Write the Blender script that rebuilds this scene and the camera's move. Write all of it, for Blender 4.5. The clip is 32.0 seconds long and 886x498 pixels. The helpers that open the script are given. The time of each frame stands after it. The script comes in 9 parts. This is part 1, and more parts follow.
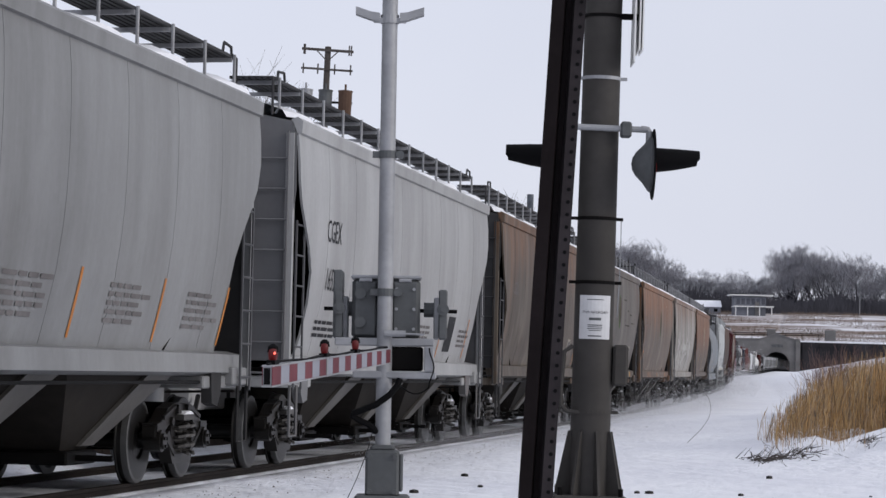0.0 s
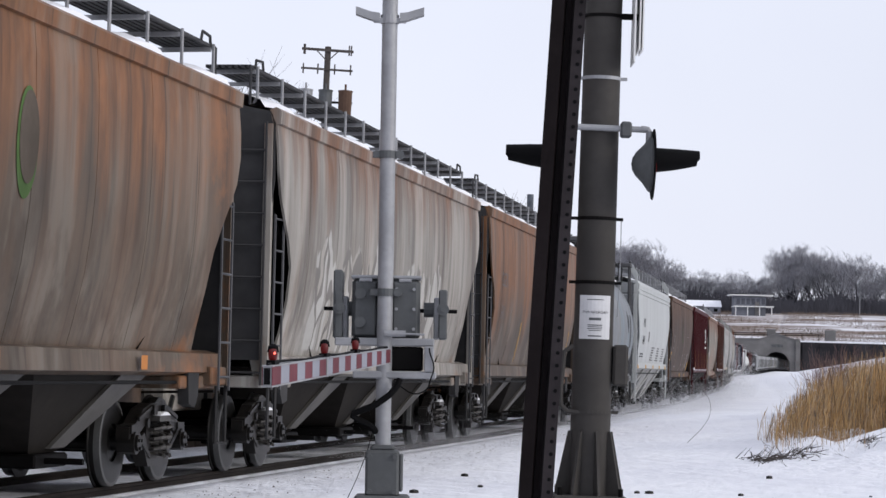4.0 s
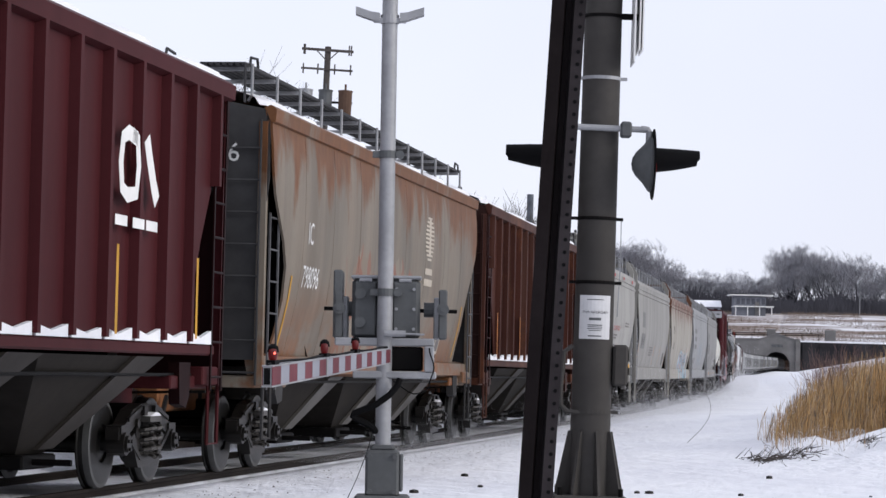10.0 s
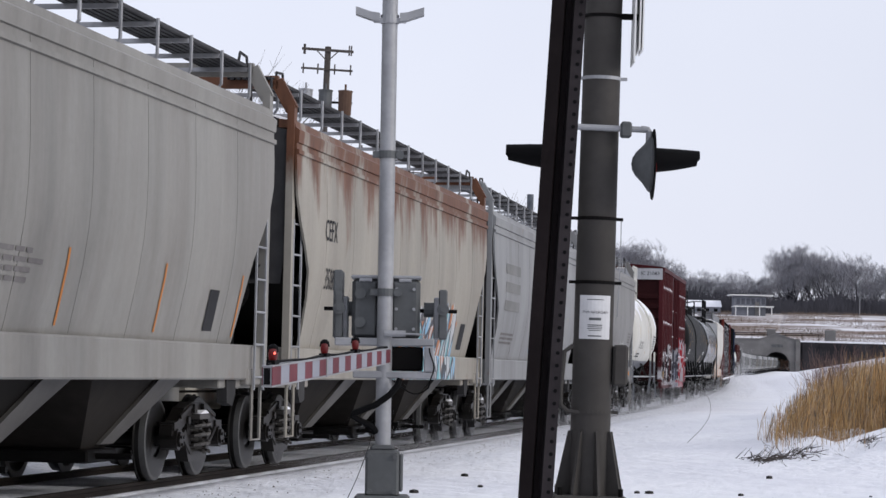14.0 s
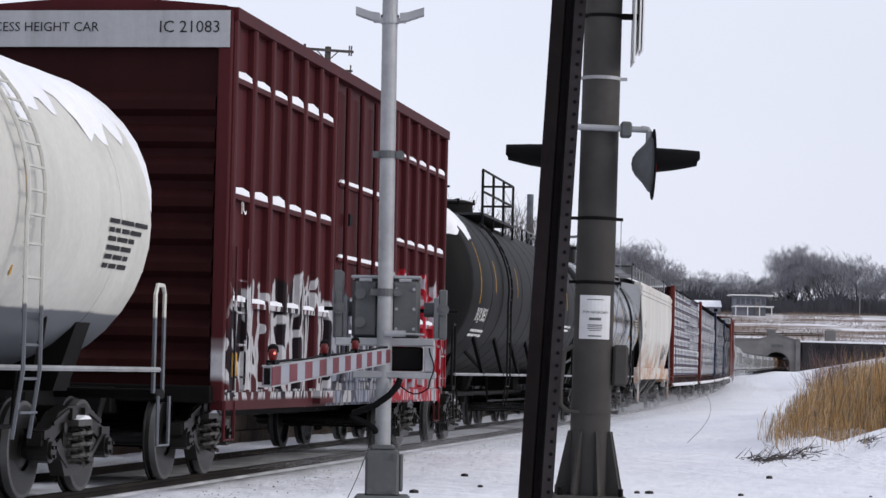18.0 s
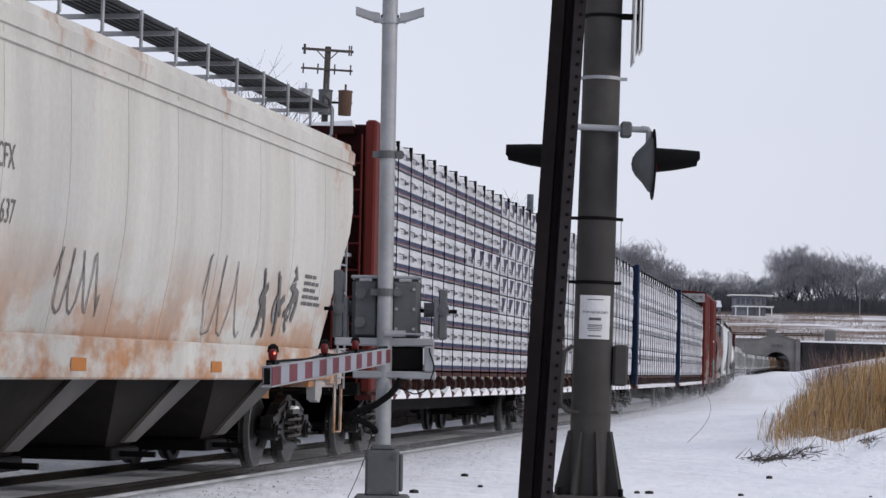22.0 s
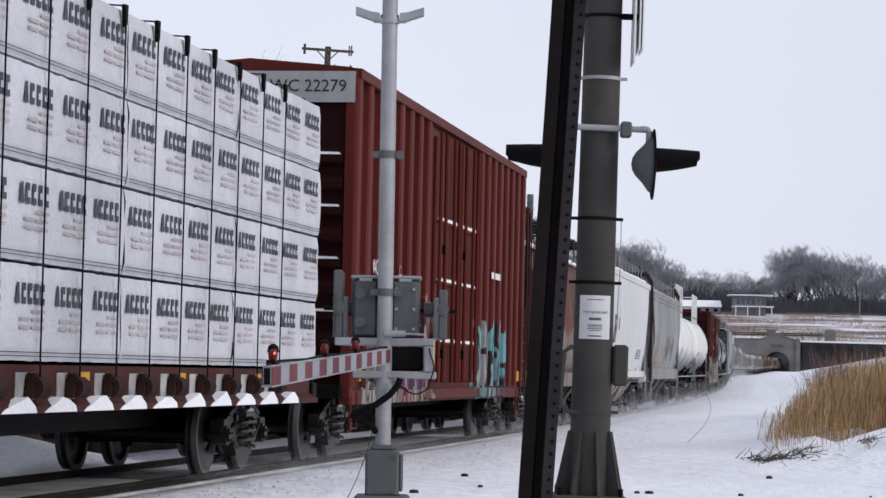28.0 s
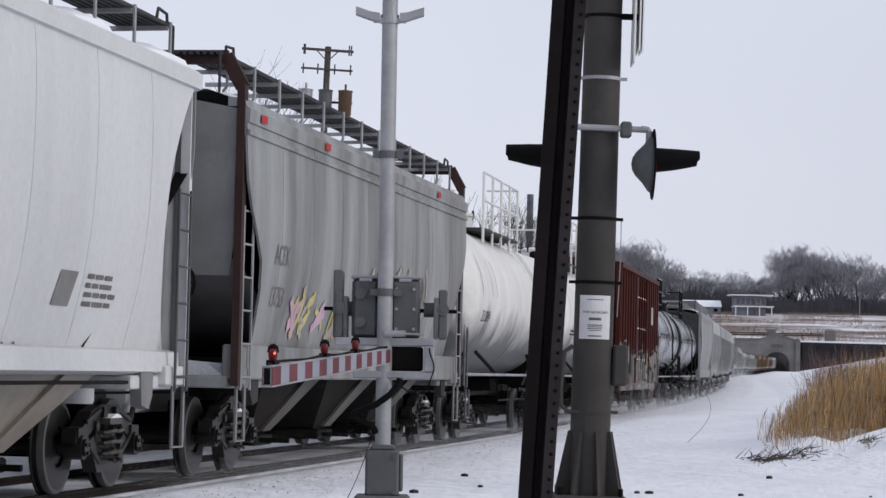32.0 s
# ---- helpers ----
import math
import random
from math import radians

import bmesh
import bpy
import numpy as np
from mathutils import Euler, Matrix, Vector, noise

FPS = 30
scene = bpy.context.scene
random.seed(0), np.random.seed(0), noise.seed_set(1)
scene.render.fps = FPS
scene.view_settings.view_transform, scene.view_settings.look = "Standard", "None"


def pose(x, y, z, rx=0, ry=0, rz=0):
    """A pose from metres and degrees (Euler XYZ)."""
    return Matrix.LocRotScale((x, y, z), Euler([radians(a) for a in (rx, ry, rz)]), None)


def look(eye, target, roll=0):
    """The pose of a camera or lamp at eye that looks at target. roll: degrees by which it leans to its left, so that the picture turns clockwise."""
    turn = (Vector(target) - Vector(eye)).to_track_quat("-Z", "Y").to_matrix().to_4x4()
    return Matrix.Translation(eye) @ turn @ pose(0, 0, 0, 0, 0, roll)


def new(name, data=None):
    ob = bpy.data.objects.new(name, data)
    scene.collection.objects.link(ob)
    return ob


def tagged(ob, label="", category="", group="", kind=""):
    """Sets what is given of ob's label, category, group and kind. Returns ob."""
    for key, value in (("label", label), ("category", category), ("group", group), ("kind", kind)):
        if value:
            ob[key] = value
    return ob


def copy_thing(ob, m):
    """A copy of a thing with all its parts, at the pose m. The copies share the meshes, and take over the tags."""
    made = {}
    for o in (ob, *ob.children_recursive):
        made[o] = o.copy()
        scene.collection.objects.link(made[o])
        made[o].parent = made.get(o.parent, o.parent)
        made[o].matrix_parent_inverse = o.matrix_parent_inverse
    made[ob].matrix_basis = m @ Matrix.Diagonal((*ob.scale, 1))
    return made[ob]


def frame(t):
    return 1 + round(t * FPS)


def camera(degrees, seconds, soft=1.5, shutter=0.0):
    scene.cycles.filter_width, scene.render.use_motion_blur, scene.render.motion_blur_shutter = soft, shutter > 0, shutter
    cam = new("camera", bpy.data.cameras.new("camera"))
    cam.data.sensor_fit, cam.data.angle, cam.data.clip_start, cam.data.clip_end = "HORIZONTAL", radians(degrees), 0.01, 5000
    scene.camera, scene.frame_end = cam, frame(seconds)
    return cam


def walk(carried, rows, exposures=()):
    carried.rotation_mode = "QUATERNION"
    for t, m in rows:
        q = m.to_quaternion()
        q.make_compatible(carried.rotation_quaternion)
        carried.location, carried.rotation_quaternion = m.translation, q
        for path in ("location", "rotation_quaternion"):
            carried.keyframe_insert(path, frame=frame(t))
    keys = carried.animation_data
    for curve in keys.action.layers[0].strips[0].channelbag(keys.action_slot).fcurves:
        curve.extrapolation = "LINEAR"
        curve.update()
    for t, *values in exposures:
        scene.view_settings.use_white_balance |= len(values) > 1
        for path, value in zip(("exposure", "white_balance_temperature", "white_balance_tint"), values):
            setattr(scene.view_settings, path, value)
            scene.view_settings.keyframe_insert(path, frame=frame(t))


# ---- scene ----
# ---- camera: a fixed long lens beside the crossing
SECONDS = 32.0
EYE_H = 1.2977
cam = camera(19.4137, SECONDS)
_tilt = math.radians(2.62104)
_at = look((0, 0, EYE_H), (0, math.cos(_tilt), EYE_H + math.sin(_tilt)), 1.26296)
walk(cam, [(0.0, _at), (SECONDS, _at)], exposures=[(0.0, 0.04), (1.0, 0.06), (3.0, 0.26), (6.0, 0.28), (7.0, 0.14), (8.0, 0.22), (9.0, 0.34), (12.0, 0.3), (13.0, 0.2), (14.5, 0.22), (17.0, 0.16), (19.0, 0.3), (20.0, 0.28), (22.0, 0.08), (25.0, 0.02), (28.0, 0.16), (29.0, 0.28), (30.0, 0.26), (31.0, 0.12), (SECONDS, 0.02)])

# ---- daylight: overcast winter sky, weak wide sun
SUN_EL, SUN_ROT = radians(24), radians(111)
world = bpy.data.worlds.new("overcast_sky")
scene.world = world
world.use_nodes = True
_n, _l = world.node_tree.nodes, world.node_tree.links
_bg = _n["Background"]
_sky = _n.new("ShaderNodeTexSky")
_sky.sky_type = "NISHITA"
_sky.sun_disc = False
_sky.sun_elevation, _sky.sun_rotation = SUN_EL, SUN_ROT
_sky.air_density, _sky.dust_density = 1.0, 4.0
_gain = _n.new("ShaderNodeVectorMath")
_gain.operation = "SCALE"
_gain.inputs["Scale"].default_value = 0.10
_mix = _n.new("ShaderNodeMix")
_mix.data_type = "RGBA"
_mix.inputs[0].default_value = 0.86
_coord = _n.new("ShaderNodeTexCoord")
_cloud = _n.new("ShaderNodeTexNoise")
_cloud.inputs["Scale"].default_value = 3.0
_cloud.inputs["Detail"].default_value = 4.0
_ramp = _n.new("ShaderNodeValToRGB")
_ramp.color_ramp.elements[0].position, _ramp.color_ramp.elements[0].color = 0.3, (0.735, 0.765, 0.9, 1)
_ramp.color_ramp.elements[1].position, _ramp.color_ramp.elements[1].color = 0.7, (0.835, 0.865, 0.985, 1)
_l.new(_coord.outputs["Generated"], _cloud.inputs["Vector"])
_l.new(_cloud.outputs["Fac"], _ramp.inputs["Fac"])
_l.new(_sky.outputs["Color"], _gain.inputs[0])
_l.new(_gain.outputs["Vector"], _mix.inputs[6])
_l.new(_ramp.outputs["Color"], _mix.inputs[7])
_axis = _n.new("ShaderNodeSeparateXYZ")
_thick = _n.new("ShaderNodeMapRange")
_thick.inputs["From Min"].default_value, _thick.inputs["From Max"].default_value = -0.15, 0.55
_thick.inputs["To Min"].default_value, _thick.inputs["To Max"].default_value = 1.03, 0.84
_dim = _n.new("ShaderNodeVectorMath")
_dim.operation = "SCALE"
_l.new(_coord.outputs["Generated"], _axis.inputs[0])
_l.new(_axis.outputs["X"], _thick.inputs["Value"])
_l.new(_mix.outputs[2], _dim.inputs[0])
_l.new(_thick.outputs["Result"], _dim.inputs["Scale"])
_l.new(_dim.outputs["Vector"], _bg.inputs["Color"])
_bg.inputs["Strength"].default_value = 1.0
sun = new("sun", bpy.data.lights.new("sun", "SUN"))
sun.data.energy, sun.data.angle, sun.data.color = 1.25, radians(25), (1.0, 0.97, 0.93)
_d = Vector((math.sin(SUN_ROT) * math.cos(SUN_EL), math.cos(SUN_ROT) * math.cos(SUN_EL), math.sin(SUN_EL)))
sun.matrix_basis = Matrix.Translation(_d * 200) @ _d.to_track_quat("Z", "Y").to_matrix().to_4x4()

# ---- the line of the track
K_AT = [-10, 30, 70, 110, 160, 220, 290, 370, 470, 600, 720, 850]
K_PER_KM = [-0.03, -0.46, -0.02, -0.47, 0.03, -0.731, 0.943, -0.538, 0.471, -0.156, 0.075, 0.133]
S0, S1 = -700, 1700
TS = np.arange(S0, S1 + 1, 1.0)
_k = np.interp(TS, K_AT, np.array(K_PER_KM) / 1000, left=0, right=0)
_th = np.concatenate([[0], np.cumsum((_k[1:] + _k[:-1]) / 2)])
_th += radians(9.635) - _th[-S0]
_mid = (_th[1:] + _th[:-1]) / 2
_tx = np.concatenate([[0], np.cumsum(np.sin(_mid))])
_ty = np.concatenate([[0], np.cumsum(np.cos(_mid))])
TX, TY = _tx - _tx[-S0] - 5.28106, _ty - _ty[-S0] + 20.65545
_tz = np.interp(TS, [-700, 0, 60, 100, 140, 180, 330, 580, 850, 1700], [0.6, 0, -0.083, -0.074, 0.02, 0.16, 0.82, 1.3, 2.6, 3.2])
TZ = np.convolve(np.pad(_tz, 20, mode="edge"), np.ones(41) / 41, mode="valid")
TZ -= TZ[-S0]


def rail_point(s, lat=0.0, z=0.0):
    """A point of the track: s metres along it, lat metres to its right, z above the rail's top."""
    x, y, h, t = (float(np.interp(s, TS, a)) for a in (TX, TY, TZ, _th))
    return Vector((x + lat * math.cos(t), y - lat * math.sin(t), h + z))


def gone(t):
    """How far the train has come, in metres, from where it stands at 18 s."""
    return 16.77487 * (t - 18) - 0.0509035 * (t - 18) ** 2


# ---- small mesh kit
class Geo:
    """Collects vertices and faces; slot is the material slot of the faces that follow."""

    def __init__(self):
        self.v, self.f, self.m, self.slot = [], [], [], 0

    def add(self, verts, faces):
        b = len(self.v)
        self.v += [tuple(p) for p in verts]
        self.f += [tuple(b + i for i in q) for q in faces]
        self.m += [self.slot] * len(faces)
        return self

    def box(self, x0, x1, y0, y1, z0, z1):
        v = [(x, y, z) for z in (z0, z1) for y in (y0, y1) for x in (x0, x1)]
        return self.add(v, [(0, 2, 3, 1), (4, 5, 7, 6), (0, 1, 5, 4), (2, 6, 7, 3), (0, 4, 6, 2), (1, 3, 7, 5)])

    def cbox(self, x0, x1, y0, y1, z0, z1, c=0.02):
        """A box with chamfered upright and level edges."""
        pts = [(x0 + c, y0), (x1 - c, y0), (x1, y0 + c), (x1, y1 - c), (x1 - c, y1), (x0 + c, y1), (x0, y1 - c), (x0, y0 + c)]
        cx, cy = (x0 + x1) / 2, (y0 + y1) / 2
        kx, ky = 1 - 2 * c / max(x1 - x0, 1e-6), 1 - 2 * c / max(y1 - y0, 1e-6)
        ins = [(cx + (x - cx) * kx, cy + (y - cy) * ky) for x, y in pts]
        v = [(x, y, z0) for x, y in ins] + [(x, y, z0 + c) for x, y in pts] + [(x, y, z1 - c) for x, y in pts] + [(x, y, z1) for x, y in ins]
        f = [tuple(range(7, -1, -1)), tuple(range(24, 32))]
        for r in range(3):
            f += [(r * 8 + i, r * 8 + (i + 1) % 8, r * 8 + 8 + (i + 1) % 8, r * 8 + 8 + i) for i in range(8)]
        return self.add(v, f)

    def tube(self, a, b, r, n=8, r2=None):
        a, b = Vector(a), Vector(b)
        q = (b - a).to_track_quat("Z", "Y")
        r2 = r if r2 is None else r2
        ring = [Vector((math.cos(2 * math.pi * i / n), math.sin(2 * math.pi * i / n), 0)) for i in range(n)]
        v = [a + q @ (p * r) for p in ring] + [b + q @ (p * r2) for p in ring]
        return self.add(v, [(i, (i + 1) % n, n + (i + 1) % n, n + i) for i in range(n)] + [tuple(range(n - 1, -1, -1)), tuple(range(n, 2 * n))])

    def pipe(self, pts, r, n=6):
        """One bent tube through all the points."""
        pts = [Vector(p) for p in pts]
        rings, up = [], None
        for i, p in enumerate(pts):
            d = (pts[min(i + 1, len(pts) - 1)] - pts[max(i - 1, 0)]).normalized()
            if up is None:
                up = d.orthogonal().normalized()
            up = (up - d * up.dot(d)).normalized()
            sx = d.cross(up)
            rings.append([p + (up * math.cos(2 * math.pi * k / n) + sx * math.sin(2 * math.pi * k / n)) * r for k in range(n)])
        m = len(rings)
        f = [(i * n + k, i * n + (k + 1) % n, (i + 1) * n + (k + 1) % n, (i + 1) * n + k) for i in range(m - 1) for k in range(n)]
        return self.add([p for q in rings for p in q], f + [tuple(range(n - 1, -1, -1)), tuple(range((m - 1) * n, m * n))])

    def beam(self, a, b, w, h, up=(0, 0, 1)):
        """A bar of w across and h along up, from a to b."""
        a, b, up = Vector(a), Vector(b), Vector(up)
        d = (b - a).normalized()
        sx = d.cross(up).normalized()
        sz = sx.cross(d)
        v = [p + sx * (i * w / 2) + sz * (j * h / 2) for p in (a, b) for j in (-1, 1) for i in (-1, 1)]
        return self.add(v, [(0, 1, 3, 2), (4, 6, 7, 5), (0, 4, 5, 1), (2, 3, 7, 6), (0, 2, 6, 4), (1, 5, 7, 3)])

    def slab(self, poly, axis, lo, hi):
        """A polygon given in the two other axes, pulled along axis from lo to hi."""
        def p(a, b, c):
            return {"x": (c, a, b), "y": (a, c, b), "z": (a, b, c)}[axis]
        n = len(poly)
        v = [p(a, b, lo) for a, b in poly] + [p(a, b, hi) for a, b in poly]
        return self.add(v, [tuple(range(n - 1, -1, -1)), tuple(range(n, 2 * n))] + [(i, (i + 1) % n, n + (i + 1) % n, n + i) for i in range(n)])

    def grid(self, rows):
        """Skin over rows of points of equal count."""
        n, c = len(rows), len(rows[0])
        return self.add([p for r in rows for p in r], [(i * c + j, i * c + j + 1, (i + 1) * c + j + 1, (i + 1) * c + j) for i in range(n - 1) for j in range(c - 1)])

    def lathe(self, prof, axis="x", n=24, at=(0, 0, 0)):
        """Turns a profile of (along, radius) about an axis through at."""
        def p(a, r, i):
            c, s = r * math.cos(2 * math.pi * i / n), r * math.sin(2 * math.pi * i / n)
            q = {"x": (a, c, s), "y": (c, a, s), "z": (c, s, a)}[axis]
            return (q[0] + at[0], q[1] + at[1], q[2] + at[2])
        v = [p(a, r, i) for a, r in prof for i in range(n)]
        return self.add(v, [(k * n + i, k * n + (i + 1) % n, (k + 1) * n + (i + 1) % n, (k + 1) * n + i) for k in range(len(prof) - 1) for i in range(n)])

    def mesh(self, name, mats, smooth=False):
        me = bpy.data.meshes.new(name)
        me.from_pydata(self.v, [], self.f)
        for m in mats:
            me.materials.append(m)
        me.polygons.foreach_set("material_index", self.m)
        if smooth:
            me.polygons.foreach_set("use_smooth", [True] * len(self.f))
        if len(self.f) > 15000:
            return me
        bm = bmesh.new()
        bm.from_mesh(me)
        bmesh.ops.recalc_face_normals(bm, faces=bm.faces)
        bm.to_mesh(me)
        bm.free()
        if smooth:
            me.set_sharp_from_angle(angle=radians(35))
        return me


def part(name, geo, mats, parent=None, label="", at=None, smooth=False):
    """Links a mesh as one object under a thing or a part."""
    mats = mats if isinstance(mats, (list, tuple)) else [mats]
    me = geo.mesh(name, mats, smooth) if isinstance(geo, Geo) else geo
    ob = new(name, me)
    ob.parent = parent
    if at is not None:
        ob.location = at
    return tagged(ob, label=label)


def thing(name, label, category, group="", kind="", m=None):
    ob = new(name)
    ob.empty_display_size = 0.3
    if m is not None:
        ob.matrix_basis = m
    return tagged(ob, label, category, group, kind)


# ---- materials
def base_mat(name, rough=0.6, metal=0.0):
    m = bpy.data.materials.new(name)
    m.use_nodes = True
    n, l = m.node_tree.nodes, m.node_tree.links
    b = n["Principled BSDF"]
    b.inputs["Roughness"].default_value, b.inputs["Metallic"].default_value = rough, metal
    b.inputs["Specular IOR Level"].default_value = 0.5 if rough < 0.36 else 0.3 if rough < 0.42 else 0.06
    return m, n, l, b


def noise_fac(n, l, vec, scale, detail=4.0, lo=0.4, hi=0.6, stretch=(1, 1, 1), rough=0.6):
    mp = n.new("ShaderNodeMapping")
    mp.inputs["Scale"].default_value = stretch
    l.new(vec, mp.inputs["Vector"])
    t = n.new("ShaderNodeTexNoise")
    t.inputs["Scale"].default_value, t.inputs["Detail"].default_value, t.inputs["Roughness"].default_value = scale, detail, rough
    l.new(mp.outputs["Vector"], t.inputs["Vector"])
    r = n.new("ShaderNodeMapRange")
    r.inputs["From Min"].default_value, r.inputs["From Max"].default_value = lo, hi
    l.new(t.outputs["Fac"], r.inputs["Value"])
    return r.outputs["Result"], t.outputs["Fac"]


def mixed(n, l, fac, a, b):
    x = n.new("ShaderNodeMix")
    x.data_type = "RGBA"
    if isinstance(fac, float):
        x.inputs[0].default_value = fac
    else:
        l.new(fac, x.inputs[0])
    for socket, c in ((x.inputs[6], a), (x.inputs[7], b)):
        if isinstance(c, tuple):
            socket.default_value = (*c, 1)
        else:
            l.new(c, socket)
    return x.outputs[2]


def times(n, l, a, k):
    x = n.new("ShaderNodeMath")
    x.operation = "MULTIPLY"
    l.new(a, x.inputs[0])
    if isinstance(k, (int, float)):
        x.inputs[1].default_value = k
    else:
        l.new(k, x.inputs[1])
    return x.outputs[0]


def bumped(n, l, b, fac, strength, dist):
    x = n.new("ShaderNodeBump")
    x.inputs["Strength"].default_value, x.inputs["Distance"].default_value = strength, dist
    l.new(fac, x.inputs["Height"])
    l.new(x.outputs["Normal"], b.inputs["Normal"])


def shade(c, k):
    return tuple(min(1.0, v * k) for v in c)


def plain(name, col, rough=0.6, metal=0.0, vary=0.25, scale=6.0, bump=0.15, dist=0.005):
    """A surface with two scales of variation."""
    m, n, l, b = base_mat(name, rough, metal)
    tc = n.new("ShaderNodeTexCoord").outputs["Object"]
    big, _ = noise_fac(n, l, tc, scale * 0.25, 3, 0.35, 0.65)
    fine, raw = noise_fac(n, l, tc, scale * 4, 5, 0.3, 0.7)
    c = mixed(n, l, big, shade(col, 1 - vary), shade(col, 1 + vary * 0.6))
    c = mixed(n, l, times(n, l, fine, 0.35), c, shade(col, 1 - vary * 1.4))
    l.new(c, b.inputs["Base Color"])
    if bump:
        bumped(n, l, b, raw, bump, dist)
    return m


def paint(name, col, rust=0.0, rust_col=(0.22, 0.075, 0.03), grime=0.3, streak=0.3, rough=0.5, grime_col=None, low=0.0, low_col=(0.3, 0.29, 0.28), cap=0.0, foot=0.0, soft_low=1.0, pale=0.0, pale_col=(0.3, 0.27, 0.235), bands=(), spray=(), drips=0.28, seams=0.0):
    """Weathered car paint: blotches, upright streaks, rust; low paints the lower body another colour up to that height, cap adds rust above a height, pale adds light washed runs, drips sets how long the rust runs are, seams darkens the welds between side sheets."""
    dull = sum(col) < 0.42 or cap or foot or rust > 0.12
    grime_col = grime_col or ((0.05, 0.045, 0.04) if sum(col) >= 0.42 else shade(col, 0.3))
    m, n, l, b = base_mat(name, rough)
    b.inputs["Specular IOR Level"].default_value = 0.04 if sum(col) < 0.2 else 0.1 if dull else 0.38
    tc = n.new("ShaderNodeTexCoord").outputs["Object"]
    blot, _ = noise_fac(n, l, tc, 0.55, 5, 0.35, 0.7)
    run, _ = noise_fac(n, l, tc, 2.2, 6, 0.44, 0.66, (1, 0.5, 0.07), 0.68)
    fine, raw = noise_fac(n, l, tc, 14, 5, 0.3, 0.75)
    rfac, _ = noise_fac(n, l, tc, 0.9, 7, 0.66 - 0.3 * rust, 0.80 - 0.28 * rust, (1, 0.5, 0.6), 0.68)
    rrun, _ = noise_fac(n, l, tc, 2.8, 6, 0.4, 0.66, (1, 0.5, 0.07))
    c = col
    if low:
        sep = n.new("ShaderNodeSeparateXYZ")
        l.new(tc, sep.inputs[0])
        r = n.new("ShaderNodeMapRange")
        r.inputs["From Min"].default_value, r.inputs["From Max"].default_value = low + 0.25 * soft_low, low - 0.35 * soft_low
        edge, _ = noise_fac(n, l, tc, 1.2, 4, 0.2, 0.8, (1, 1, 0.4))
        add = n.new("ShaderNodeMath")
        add.operation = "SUBTRACT"
        l.new(sep.outputs["Z"], add.inputs[0])
        l.new(times(n, l, edge, 0.8 * soft_low), add.inputs[1])
        l.new(add.outputs[0], r.inputs["Value"])
        c = mixed(n, l, r.outputs["Result"], col, low_col)
    for k, (band_col, lo, share) in enumerate(bands):
        blk, _ = noise_fac(n, l, tc, 0.62 + 0.22 * k, 2, lo, lo + 0.012, (0.0, 0.75, 0.16), 0.5)
        c = mixed(n, l, times(n, l, blk, share), c, band_col)
    c = mixed(n, l, times(n, l, blot, grime * 0.5), c, grime_col)
    c = mixed(n, l, times(n, l, run, streak * 0.75), c, grime_col)
    c = mixed(n, l, times(n, l, fine, 0.12), c, grime_col)
    broad, _ = noise_fac(n, l, tc, 1.1, 5, 0.44, 0.60, (0.3, 0.8, 0.035), 0.6)
    c = mixed(n, l, times(n, l, broad, streak * 0.5), c, grime_col)
    if pale:
        wash, _ = noise_fac(n, l, tc, 1.5, 5, 0.48, 0.64, (3, 0.5, 0.05))
        c = mixed(n, l, times(n, l, wash, pale), c, pale_col)
    if cap:
        sep2 = n.new("ShaderNodeSeparateXYZ")
        l.new(tc, sep2.inputs[0])
        hi = n.new("ShaderNodeMapRange")
        hi.inputs["From Min"].default_value, hi.inputs["From Max"].default_value = cap - 1.0, cap + 0.55
        l.new(sep2.outputs["Z"], hi.inputs["Value"])
        _, drip = noise_fac(n, l, tc, 1.5, 6, 0.4, 0.6, (0.4, 0.75, drips), 0.66)
        both = n.new("ShaderNodeMath")
        both.operation = "MULTIPLY_ADD"
        both.inputs[1].default_value = 0.3 if drips < 0.2 else 0.38
        l.new(hi.outputs["Result"], both.inputs[0])
        l.new(drip, both.inputs[2])
        eaten = n.new("ShaderNodeMapRange")
        eaten.inputs["From Min"].default_value, eaten.inputs["From Max"].default_value = (0.60, 0.82) if drips < 0.2 else (0.71, 0.84)
        l.new(both.outputs[0], eaten.inputs["Value"])
        soft, _ = noise_fac(n, l, tc, 6, 5, 0.25, 0.75, (1, 1, 0.4))
        c = mixed(n, l, times(n, l, eaten.outputs["Result"], 0.92), c, mixed(n, l, soft, rust_col, shade(rust_col, 0.5)))
        if drips < 0.2:
            ash, _ = noise_fac(n, l, tc, 1.9, 5, 0.50, 0.62, (2.2, 0.8, 0.04), 0.6)
            c = mixed(n, l, times(n, l, ash, 0.5), c, pale_col)
            soot, _ = noise_fac(n, l, tc, 2.3, 5, 0.52, 0.66, (0.7, 0.7, 0.05), 0.62)
            c = mixed(n, l, times(n, l, soot, 0.75), c, grime_col)
